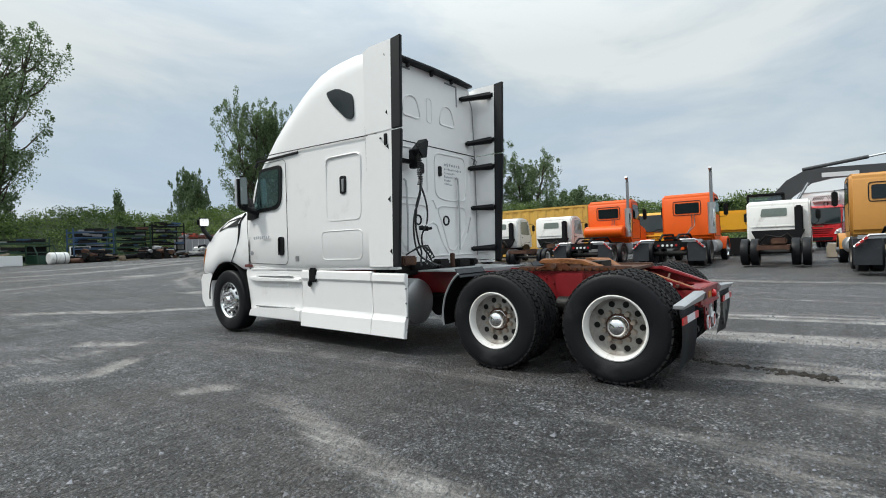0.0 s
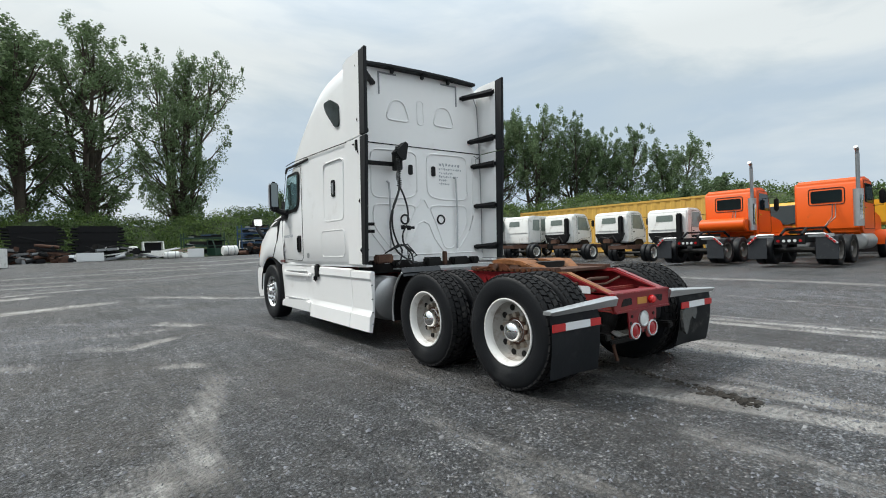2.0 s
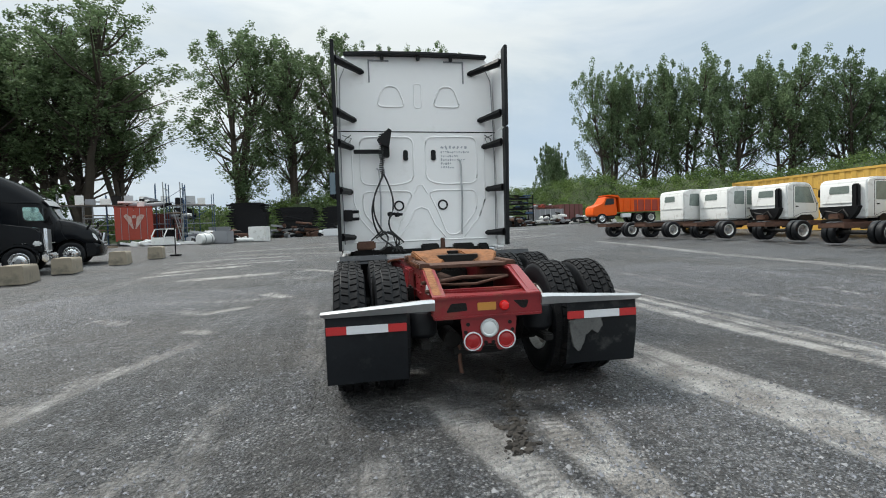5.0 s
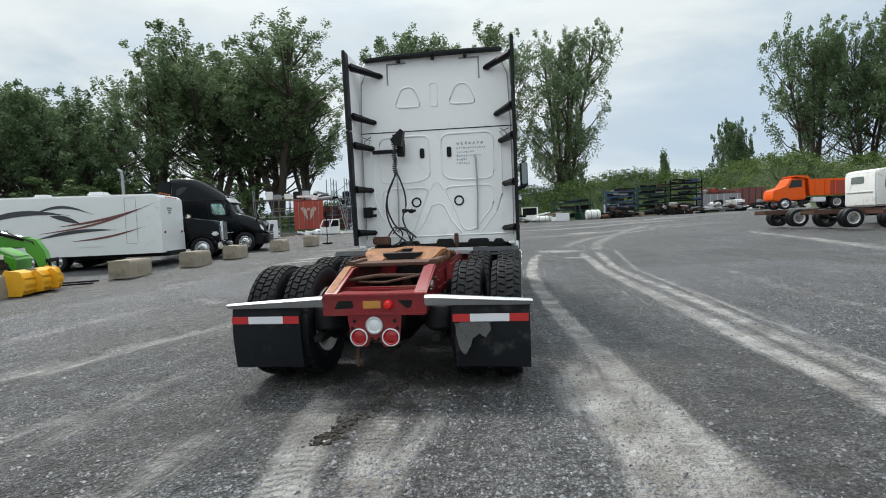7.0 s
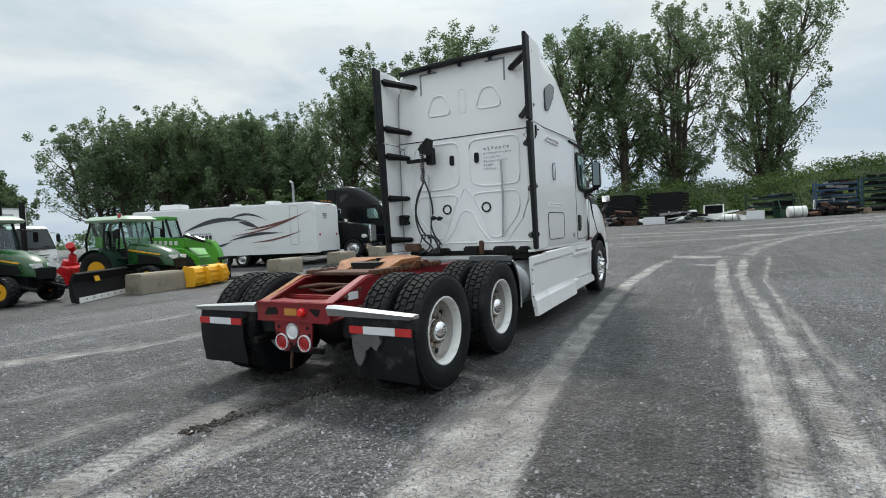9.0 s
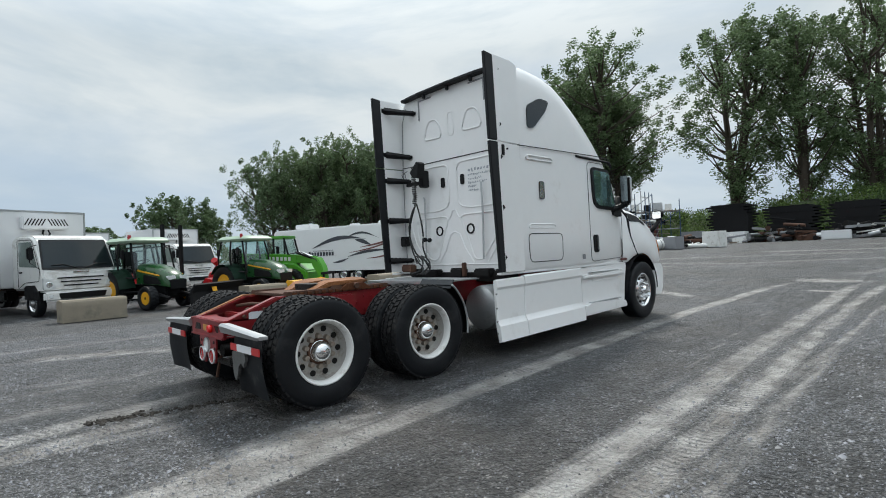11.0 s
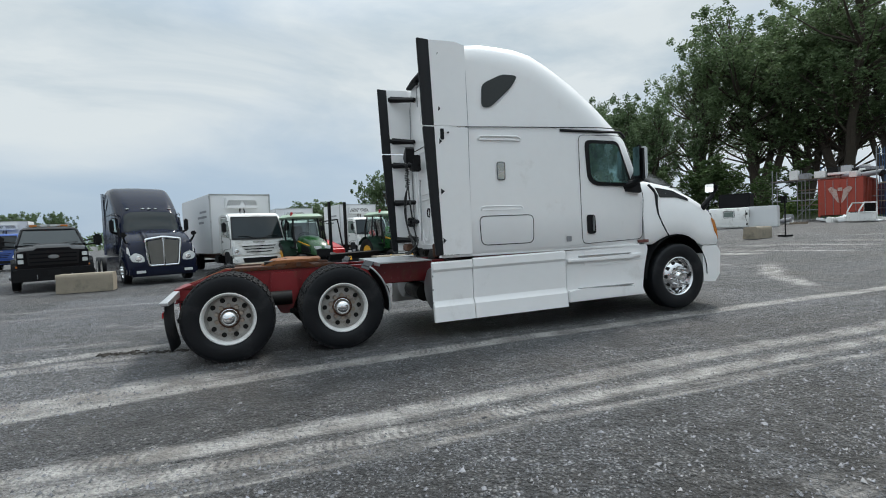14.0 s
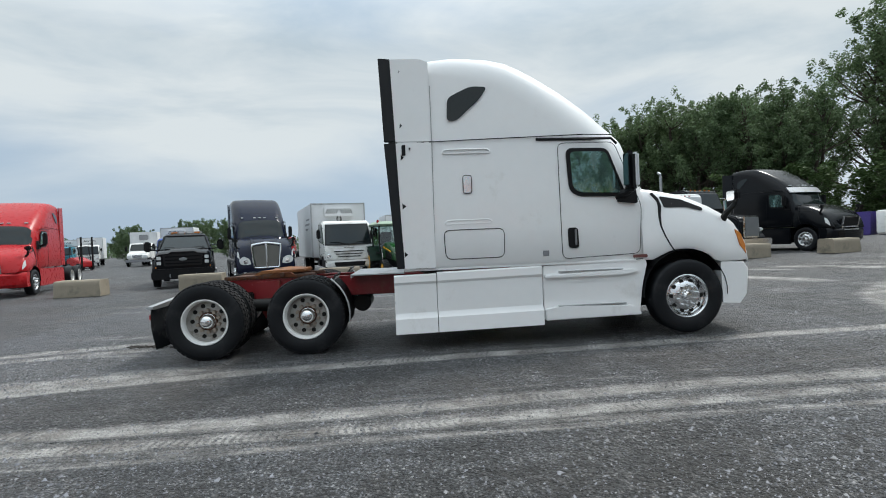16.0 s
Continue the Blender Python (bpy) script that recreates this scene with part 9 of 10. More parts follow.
post = solid("sign_post", bm, "plastic", "black post with a small numbered sign", "sign", at_ground(-10.1, 23.5, 0))
bm = bm_new()
box(bm, (0.02, -0.04, 1.78), (0.42, 0.02, 0.34), 0.01)
plate = part("sign_plate", bm, "plastic", post)
txt = bpy.data.curves.new("digits", "FONT")
txt.body, txt.size, txt.extrude, txt.align_x = "17", 0.34, 0.004, "CENTER"
txt.materials.append(MAT["yellow"])
dig = new("digits", txt)
dig.parent = post
dig.matrix_basis = pose(0.02, -0.056, 1.67, 90, 0, 0)
bpy.context.view_layer.update()
dep = bpy.context.evaluated_depsgraph_get()
dm = bpy.data.meshes.new_from_object(dig.evaluated_get(dep))
dig2 = new("digits", dm)
dig2.parent, dig2.matrix_basis = plate, dig.matrix_basis
bpy.data.objects.remove(dig)

# ---- trees and scrub ----


def cards(rng, centers, size, jitter, n):
    """Small leaf blades round each centre; returns arrays for one mesh."""
    c = np.repeat(centers, n, axis=0)
    d = rng.normal(size=(len(c), 3))
    d /= np.linalg.norm(d, axis=1)[:, None]
    rad = jitter * rng.random(len(c))[:, None] ** 0.45
    p = c[:, :3] + d * rad * np.repeat(centers[:, 3:6], n, axis=0)
    u = rng.normal(size=(len(c), 3))
    u /= np.linalg.norm(u, axis=1)[:, None]
    w = np.cross(u, rng.normal(size=(len(c), 3)))
    w /= np.linalg.norm(w, axis=1)[:, None]
    s = size * rng.uniform(0.6, 1.3, len(c))[:, None]
    v = np.stack([p - u * s, p + w * s * 0.55, p + u * s, p - w * s * 0.55], 1).reshape(-1, 3)
    f = np.arange(len(v)).reshape(-1, 4)
    return v, f


def quads(name, v, f, mat):
    me = bpy.data.meshes.new(name)
    me.vertices.add(len(v))
    me.vertices.foreach_set("co", v.astype(np.float32).ravel())
    me.loops.add(f.size)
    me.loops.foreach_set("vertex_index", f.astype(np.int32).ravel())
    me.polygons.add(len(f))
    me.polygons.foreach_set("loop_start", np.arange(0, f.size, 4, dtype=np.int32))
    me.update(calc_edges=True)
    me.materials.append(MAT[mat])
    return me


def tree_model(seed, h, spread, mat="leaf", low=0.22, stems=2, clumps=95, leaf=0.3, conic=False):
    rng = np.random.default_rng(seed)
    rnd = random.Random(seed)
    bm = bm_new()
    cen = []
    tops = []
    for s in range(stems):
        lean = Vector((rnd.uniform(-1, 1), rnd.uniform(-1, 1), 0)) * spread * (0.2 if stems > 1 else 0.04)
        base = Vector((rnd.uniform(-0.3, 0.3), rnd.uniform(-0.3, 0.3), -0.3))
        hh = h * rnd.uniform(0.8, 1.0)
        pts, rs = [], []
        for i in range(9):
            t = i / 8
            pts.append(base + lean * t * 1.6 + Vector((rnd.uniform(-0.25, 0.25) * t, rnd.uniform(-0.25, 0.25) * t, hh * t * 0.95)))
            rs.append(max(0.03, h * 0.014 * (1 - t) ** 0.8 + 0.02))
        tube(bm, pts, rs, 7)
        tops.append((pts, hh))
    each = 1 if conic else 5
    for k in range(clumps // each):
        # a bough, with its clumps of leaves gathered round its end
        pts, hh = tops[k % stems]
        t = low + (1 - low) * rnd.random() ** 0.85
        prof = math.sin(math.pi * min(1, (t - low * 0.6) / (1 - low * 0.6)) ** (1.05 if h > 25 else 0.75)) ** 0.7 if not conic else (1.02 - t)
        i = min(7, int(t * 8))
        axis = pts[i].lerp(pts[i + 1], t * 8 - i)
        r = spread * 0.5 * prof * rnd.random() ** 0.48 * (1.15 if rnd.random() < 0.15 else 1.0)
        a = rnd.uniform(0, 2 * math.pi)
        c = axis + Vector((r * math.cos(a), r * math.sin(a), r * 0.35 + rnd.uniform(-0.3, 0.5)))
        # each bough ends in a plume that points up and outwards
        reach = rnd.uniform(0.7, 1.25) * (h / 30) ** 0.5
        way = Vector((0.5 * math.cos(a), 0.5 * math.sin(a), 1.0)).normalized()
        for j in range(each):
            s = j / max(1, each - 1)
            d = way * reach * 3.0 * (s - 0.35) + Vector([rnd.gauss(0, 0.42) for w in range(3)]) * reach
            k3 = rnd.uniform(0.34, 0.6) * (1.1 - 0.55 * s) * (h / 30) ** 0.5
            cen.append((c.x + d.x, c.y + d.y, c.z + d.z, k3, k3, k3 * 1.45) if each > 1 else (c.x, c.y, c.z, k3, k3, k3 * 1.2))
        if not conic:
            start = pts[max(0, i - 1)].lerp(pts[i], 0.6)
            tube(bm, [start, start.lerp(c, 0.5) + Vector((0, 0, -0.15 * r)), c], [h * 0.004 + 0.02, h * 0.0025 + 0.015, 0.015], 5)
    trunk = finish(bm, "trunk", "bark", 50)
    v, f = cards(rng, np.array(cen), leaf * 0.7, 1.75, 52)
    return trunk, quads("crown", v, f, mat)


MODELS = {
    "tall_a": tree_model(1, 31, 13, stems=4, clumps=640, leaf=0.23, low=0.13),
    "tall_b": tree_model(2, 31, 10, stems=3, clumps=480, leaf=0.23, low=0.12),
    "tall_c": tree_model(3, 31, 15, stems=5, clumps=820, leaf=0.23, low=0.13),
    "tall_d": tree_model(9, 31, 14, stems=4, clumps=690, leaf=0.23, low=0.3),
    "mid_a": tree_model(4, 18, 10, "leaf_dark", stems=5, clumps=540, leaf=0.19, low=0.3),
    "mid_b": tree_model(5, 18, 9, "leaf", stems=4, clumps=480, leaf=0.19, low=0.28),
    "small": tree_model(6, 7, 6, "leaf_dark", stems=3, clumps=420, leaf=0.15, low=0.1),
    "bush": tree_model(8, 7, 6, "scrub_dark", stems=3, clumps=300, leaf=0.16, low=0.05),
    "fir": tree_model(7, 6, 4, "leaf_dark", stems=1, clumps=130, leaf=0.16, low=0.06, conic=True),
}


BANK = [(-95, 5), (-72, 34), (-58, 56), (-45, 66), (-20, 71), (0, 72), (22, 71.5), (42, 66), (56, 50), (64, 28), (70, 5)]


def bank_height(X, Y):
    best = np.full_like(X, 1e9)
    for (ax, ay), (bx, by) in zip(BANK, BANK[1:]):
        dx, dy = bx - ax, by - ay
        t = np.clip(((X - ax) * dx + (Y - ay) * dy) / (dx * dx + dy * dy), 0, 1)
        best = np.minimum(best, np.hypot(X - ax - t * dx, Y - ay - t * dy))
    side = np.where(X < -56, 0.35 * np.clip((X + 66) / 10, 0.1, 1), np.clip((X + 60) / 50, 0.35, 1)) * (1 + 0.2 * np.clip((X - 5) / 20, 0, 1))
    return 4.8 * side * np.exp(-(best / 6.5) ** 2) * (1 + 0.15 * np.sin(X * 0.31) * np.cos(Y * 0.23))


def tree(model, x, y, top, width=None, turn=0, base=None, group="line of trees"):
    trunk, crown = MODELS[model]
    b = base if base is not None else ground_z(x, y) + max(0.0, float(bank_height(np.array([x]), np.array([y]))[0]) - 0.5)
    t = thing("tree", {"tall": "tall poplar with dark green open crown", "mid": "leafy broad dark green tree", "smal": "small bushy green tree", "fir": "small pointed dark green conifer", "bush": "low spreading green bush"}[model[:4] if model[:4] in ("tall", "smal", "bush") else model[:3]], "tree", pose(x, y, b, 0, 0, turn), group)
    h0 = {"tall": 31, "mid_": 18, "smal": 7, "bush": 7, "fir": 6}[model[:4]]
    w0 = {"tall_a": 13, "tall_b": 10, "tall_c": 15, "tall_d": 14, "mid_a": 10, "mid_b": 9, "small": 6, "bush": 6, "fir": 4}[model]
    kz = (top - b) / h0 * (1.0 if model.startswith("mid") else 0.98)
    kx = (width / w0) if width else kz
    t.scale = (kx, kx, kz)
    part("trunk", trunk, None, t)
    part("crown", crown, None, t)
    return t


for i, (mdl, x, y, top, w) in enumerate((
        ("tall_b", -17.0, 74, 34.3, 12.5), ("tall_b", -9.2, 75, 32.6, 11), ("tall_a", -2.6, 77, 34.6, 13), ("tall_c", 8.6, 80.5, 33.5, 13),
        ("tall_d", -34.5, 66.3, 29.6, 18.5), ("tall_d", -42.0, 62, 30.5, 17), ("tall_d", -47.6, 57.6, 28, 12.5), ("tall_d", -38.5, 66, 28.8, 15), ("tall_d", -31.0, 69, 27.5, 11),
        ("mid_a", -56.5, 50, 20, 13), ("mid_a", -45.8, 46.5, 17, 9.5), ("mid_a", -48.6, 42.5, 18.5, 11), ("mid_a", -52.0, 38.3, 18.2, 10.5), ("mid_b", -55.3, 33, 17, 10), ("mid_a", -58.5, 27, 14.8, 9.5), ("mid_b", -57, 30, 16, 9), ("mid_b", -53.8, 35.7, 17.6, 9), ("mid_b", -50.5, 47, 16.5, 9), ("mid_a", -55, 42, 17, 10),
        ("mid_b", 43, 75, 27.6, 9.5), ("mid_a", 48, 71.4, 27.5, 9.5), ("mid_b", 51.7, 67.7, 27, 10.5), ("mid_a", 55.5, 62.5, 25.6, 10.5), ("mid_b", 60.5, 57.5, 24.4, 10), ("mid_a", 66, 52.6, 23.4, 10), ("mid_a", 70, 47, 20.7, 10), ("mid_b", 75.5, 40.5, 17.5, 9),
        ("small", -70, 19.6, 10.6, 9.5), ("small", -83, 9, 7.2, 12), ("small", -83, 16, 6.5, 12),
        ("small", 35, 80, 15.4, 5.6), ("fir", 26, 85, 12.8, 4.6),
        ("bush", -40, 37.5, 6.8, 9), ("bush", -37.5, 43.5, 7.9, 10), ("bush", -33, 48, 7.4, 9),
        ("small", -75, -42, 5.6, 5), ("small", -78, -33, 6.4, 7), ("small", -77, -27, 6.2, 4), ("small", 44, 20, 7, 6), ("small", 70, 8, 6, 9), ("small", 75, 0, 5.5, 9))):
    tree(mdl, x, y, top, w * (1.12 if mdl.startswith("tall") else 1.05), turn=(i * 67) % 360)

def build_bank():
    xs, ys = np.arange(-100, 72, 2.0), np.arange(-2, 94, 2.0)
    X, Y = np.meshgrid(xs, ys)
    H = bank_height(X, Y)
    Z = 0.025 * np.clip(np.minimum(Y, 45) - 8, 0, None) + 0.018 * np.clip(np.minimum(X, 30) - 4, 0, None) + H - 0.25
    nx, ny = len(xs), len(ys)
    idx = np.arange(nx * ny).reshape(ny, nx)
    f = np.stack([idx[:-1, :-1], idx[:-1, 1:], idx[1:, 1:], idx[1:, :-1]], -1).reshape(-1, 4)
    keep = H.ravel()[f].max(1) > 0.25
    me = quads("embankment", np.stack([X, Y, Z], -1).reshape(-1, 3), f[keep], "bank_soil")
    me.shade_smooth()
    tagged(new("embankment", me), "overgrown earth bank round the yard", "bank", kind="structure")
    rng = np.random.default_rng(11)
    for nm, mat, n, zoff, lab in (("scrub", "scrub", 3300, 0.5, "bright green weeds and scrub on the bank"), ("scrub", "scrub_dark", 2600, 0.6, "dark green bushes along the bank")):
        cen = []
        while len(cen) < n:
            x, y = rng.uniform(-85, 72), rng.uniform(0, 82)
            h = float(bank_height(np.array([x]), np.array([y]))[0])
            if h < 0.5 or y > 76 and h < 2:
                continue
            k = rng.uniform(0.6, 1.3)
            cen.append((x, y, ground_z(x, y) + h - 0.25 + zoff * rng.uniform(0.2, 1.6), k, k, k * 0.75))
        v, f = cards(rng, np.array(cen), 0.14, 1.0, 34)
        tagged(new(nm, quads(nm, v, f, mat)), lab, "scrub", kind="stuff")


MAT["bank_soil"] = material("grassy_soil", (0.055, 0.075, 0.03), 0.95, var=0.4, scale=0.5, fine=4, bump=0.3)
build_bank()


def far_hedge():
    """A low line of distant trees that closes the yard's far side."""
    rng = np.random.default_rng(17)
    cen = []
    for i in range(900):
        a = radians(rng.uniform(150, 262))
        r = rng.uniform(150, 175)
        hgt = 2.5 + 2.2 * math.sin(a * 23) ** 2 + 1.5 * math.sin(a * 61)
        k = rng.uniform(1.2, 2.2)
        cen.append((r * math.cos(a), r * math.sin(a), rng.random() * max(1.0, hgt) + 0.5, k, k, k))
    v, f = cards(rng, np.array(cen), 0.5, 1.0, 22)
    tagged(new("distant_trees", quads("distant_trees", v, f, "leaf_dark")), "low line of distant dark green trees", "trees", kind="stuff")


far_hedge()

# ---- stacked salvage along the bank ----
JR = random.Random(21)


def rack(x, y, w, h, d, label, mat, heading=0, levels=4, fill=True, group="salvage racks"):
    """A steel storage rack with posts, beams and long parts lying on its shelves."""
    v = thing("storage_rack", label, "rack", pose(x, y, ground_z(x, y), 0, 0, heading), group)
    bays = max(1, int(w / 2.2))
    for i in range(bays + 1):
        for yy in (-d / 2, d / 2):
            bm = bm_new()
            box(bm, (-w / 2 + w * i / bays, yy, h / 2), (0.1, 0.1, h), 0.01)
            part("post", bm, mat, v)
    for k in range(levels):
        z = h * (k + 0.35) / levels
        for yy in (-d / 2, d / 2):
            bm = bm_new()
            box(bm, (0, yy, z), (w, 0.06, 0.11), 0.01)
            part("beam", bm, mat, v)
        if fill:
            for j in range(8):
                bm = bm_new()
                l = w * JR.uniform(0.12, 0.55)
                box(bm, (JR.uniform(-1, 1) * (w - l) / 2, JR.uniform(-0.5, 0.5) * d, z + 0.12 + 0.1 * (j % 3)), (l, JR.uniform(0.1, 0.4), JR.uniform(0.06, 0.26)), 0.01, rot=(0, JR.uniform(-2, 2), JR.uniform(-3, 3)))
                part("stored_part", bm, JR.choice(["black_matte", "bluesteel", "greensteel", "black_matte", "greypanel", "rust_dark", "black_matte", "grease"]), v)
    return v


def flat_stack(x, y, w, n, label, d=2.2, dz=0.27):
    """Black flat racks piled on one another, their ends uneven."""
    v = thing("flat_rack_stack", label, "stack", pose(x, y, ground_z(x, y), 0, 0, JR.uniform(-3, 3)), "stacks of flat racks")
    z = 0.1
    for i in range(n):
        bm = bm_new()
        off = JR.uniform(-0.16, 0.16)
        ww = w + JR.uniform(-0.3, 0.3)
        prism(bm, [(off - ww / 2, z), (off + ww / 2, z), (off + ww / 2, z + 0.15), (off + ww * 0.38, z + 0.15), (off + ww * 0.38, z + dz + 0.004), (off - ww * 0.38, z + dz + 0.004), (off - ww * 0.38, z + 0.15), (off - ww / 2, z + 0.15)], "y", -d / 2 + 0.02 * (i % 3), d / 2)
        part("flat_rack", bm, "black_matte", v)
        z += dz
    return v


def heap(x, y, w, h, d, n, label, mats, seed):
    """A heap of long steel parts and scrap pieces."""
    r = random.Random(seed)
    v = thing("scrap_heap", label, "scrap heap", pose(x, y, ground_z(x, y)), "scrap heaps")
    for i in range(n):
        bm = bm_new()
        t = r.random()
        z = h * t * r.random() + 0.12
        px, py = r.uniform(-0.5, 0.5) * w * (1 - 0.6 * z / h), r.uniform(-0.5, 0.5) * d * (1 - 0.5 * z / h)
        kind = r.random()
        if kind < 0.5:
            box(bm, (px, py, z), (r.uniform(0.6, 2.2), r.uniform(0.08, 0.25), r.uniform(0.08, 0.22)), 0.01, rot=(r.uniform(-12, 12), r.uniform(-14, 14), r.uniform(-40, 40)))
            nm = "steel_beam"
        elif kind < 0.75:
            box(bm, (px, py, z), (r.uniform(0.3, 0.9), r.uniform(0.3, 0.8), r.uniform(0.2, 0.6)), 0.06, rot=(r.uniform(-15, 15), r.uniform(-15, 15), r.uniform(0, 90)))
            nm = "scrap_box"
        else:
            a = r.uniform(0, 3.1)
            l = r.uniform(0.3, 0.9)
            cyl(bm, (px - l * math.cos(a), py - l * math.sin(a), z), (px + l * math.cos(a), py + l * math.sin(a), z + r.uniform(-0.1, 0.2)), r.uniform(0.04, 0.22), seg=12)
            nm = "scrap_cylinder"
        part(nm, bm, r.choice(mats), v)
    return v


def cab_shell_only(x, y, heading, label, mat="white_dirty", k=1.0, lie=0):
    v = thing("cab_shell", label, "cab shell", pose(x, y, ground_z(x, y), 0, lie, heading), "salvaged cabs")
    v.scale = (k, k, k)
    for s in (-1, 1):
        bm = bm_new()
        for pts in ([(0, 0.1), (0, 1.9)], [(0, 1.9), (1.1, 1.95)], [(1.1, 1.95), (1.6, 1.1)], [(1.6, 1.1), (1.65, 0.1)], [(0, 0.95), (1.6, 0.95)]):
            box_a, box_b = Vector((s * 0.98, *pts[0])), Vector((s * 0.98, *pts[1]))
            tube(bm, [box_a, box_b], 0.07, 6)
        part("pillar_frame", bm, mat, v)
    bm = bm_new()
    prism(bm, [(0, 0.05), (0, 0.95), (1.6, 0.95), (1.68, 0.05)], "x", -0.98, 0.98)
    bmesh.ops.bevel(bm, geom=list(bm.edges), offset=0.05, segments=2, affect="EDGES", clamp_overlap=True)
    part("lower_body", bm, mat, v)
    bm = bm_new()
    box(bm, (0, 0.55, 1.95), (1.95, 1.25, 0.08), 0.03)
    part("roof", bm, mat, v)
    # black panels added as the cab's inner shade, so its openings look dark
    bm = bm_new()
    box(bm, (0, 0.06, 1.4), (1.8, 0.05, 0.95), 0.02)
    box(bm, (0, 0.75, 1.0), (1.7, 1.4, 0.1), 0.02)
    part("dark_interior", bm, "plastic", v)
    return v


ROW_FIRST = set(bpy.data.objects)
def lying_cab(x, y, heading):
    """A stripped crew cab shell set down on the ground, its rear wall with a window."""
    v = thing("cab_shell", "white stripped cab shell with small rear window on the ground", "cab shell", pose(x, y, ground_z(x, y), 0, 0, heading), "salvaged cabs")
    bm = bm_new()
    prism(bm, [(-1.0, 0.05), (-1.0, 1.75), (-0.9, 1.88), (0.75, 1.88), (1.0, 1.0), (1.0, 0.05)], "x", -1.7, 1.7)
    bmesh.ops.bevel(bm, geom=list(bm.edges), offset=0.09, segments=3, affect="EDGES", clamp_overlap=True)
    part("cab_body", bm, "white_dirty", v, smooth=40)
    pane(v, "rear_window", [(-0.35, 1.05), (0.45, 1.05), (0.45, 1.5), (-0.35, 1.5)], "y", -1.02, -0.98, "pale_glass")
    bm = bm_new()
    tube(bm, [(x2, -1.006, z2) for x2, z2 in rounded([(-0.42, 0.98), (0.52, 0.98), (0.52, 1.57), (-0.42, 1.57)], 0.09)], 0.025, 6, True)
    part("window_seal", bm, "rubber", v)
    for z2 in (0.5, 0.8):
        bm = bm_new()
        box(bm, (0, -1.0, z2), (2.9, 0.03, 0.04), 0.01)
        part("pressed_ridge", bm, "white_dirty", v)
    # black pane on the closed body paints the opening's shade
    pane(v, "side_opening", [(-0.6, 0.95), (0.5, 0.95), (0.35, 1.6), (-0.6, 1.6)], "x", 1.69, 1.712, "grease")
    bm = bm_new()
    tube(bm, [(1.45, -1.03, 1.6), (1.45, -1.06, 1.1), (1.5, -1.06, 0.7), (1.6, -1.03, 0.5)], 0.02, 6)
    part("hanging_cable", bm, "hose", v)
    # black boxes paint the shade of the lamp recesses
    for z2 in (0.35, 1.3):
        bm = bm_new()
        box(bm, (1.55, -1.01, z2), (0.14, 0.03, 0.2), 0.01)
        part("lamp_recess", bm, "grease", v)
    v.scale = (0.76, 0.76, 0.8)
    return v


# three tall black stacks and what lies before them
flat_stack(-11.0, 50, 3.5, 13, "tall stack of black steel flat racks")
flat_stack(-6.3, 50.5, 4.0, 11, "tall stack of black steel flat racks")
flat_stack(-1.9, 51, 3.9, 11, "tall stack of black steel flat racks")
heap(-6.4, 46.0, 5.6, 2.0, 1.6, 60, "heap of dark axles and engine parts", ["black_matte", "grease", "rust_dark", "steel"], 3)
heap(-0.8, 47.0, 6.0, 1.3, 1.6, 44, "heap of dark steel parts", ["black_matte", "grease", "steel", "white_dirty"], 4)
heap(-10.5, 45.5, 3.0, 1.0, 1.4, 10, "pale fairings and tanks lying in a heap", ["white_dirty", "white_plain", "greypanel", "alu_dull"], 5)
heap(-14.5, 44.0, 4.0, 1.1, 1.6, 14, "pale fairings and tanks lying in a heap", ["white_dirty", "white_plain", "greypanel", "white_dirty"], 6)
heap(4.0, 47.5, 3.6, 1.1, 1.4, 14, "white tanks and fairings in a heap", ["white_dirty", "white_plain", "timber", "white_dirty"], 7)
heap(16.0, 46.2, 6.0, 1.1, 2.0, 46, "heap of brown rusted frames", ["rust_dark", "black_matte", "grease", "black_matte", "greypanel"], 8)
heap(11.0, 47.0, 4.5, 0.9, 1.4, 30, "heap of dark scrap below the racks", ["black_matte", "grease", "rust_dark", "timber"], 28)
heap(20.5, 46.0, 4.5, 1.3, 2.0, 40, "heap of dark and grey panels", ["black_matte", "greypanel", "grease", "rust_dark", "white_dirty"], 9)
heap(24.8, 46.0, 5.0, 1.4, 2.0, 36, "heap of grey and white scrap panels", ["white_dirty", "greypanel", "greypanel", "black_matte", "grease"], 10)


def crate(x, y, s, label, mat, heading=0, name="cabinet", z=0.0):
    bm = bm_new()
    box(bm, (0, 0, s[2] / 2), s, 0.03)
    v = solid(name, bm, mat, label, name.replace("_", " "), pose(x, y, ground_z(x, y) + z, 0, 0, heading))
    bm = bm_new()
    box(bm, (0, -s[1] / 2 - 0.006, s[2] * 0.5), (s[0] * 0.86, 0.012, s[2] * 0.82), 0.004)
    part("door", bm, mat, v)
    return v


crate(-9.6, 46.2, (1.5, 1.0, 1.0), "white refrigeration cabinet beside the stacks", "white_plain")
crate(-10.3, 47.6, (2.8, 1.4, 2.6), "black steel cabinet with a white lid", "black_matte")
crate(-2.6, 45.6, (1.8, 1.0, 0.7), "white tool cabinet lying down", "white_plain", 4)
crate(5.4, 47.0, (1.3, 1.0, 0.8), "white plastic tank cabinet", "white_plain", -6)
crate(-12.6, 44.2, (1.7, 1.2, 1.2), "grey steel cabinet among the fairings", "greypanel", 5)
cab_shell_only(2.2, 49.5, 180, "white open cab shell", k=0.8)
cab_shell_only(7.6, 49.6, 200, "dark green cab shell beside the racks", "greensteel", k=0.8)
cab_shell_only(10.6, 49.4, 165, "white cab shell standing by a rack", k=0.7)
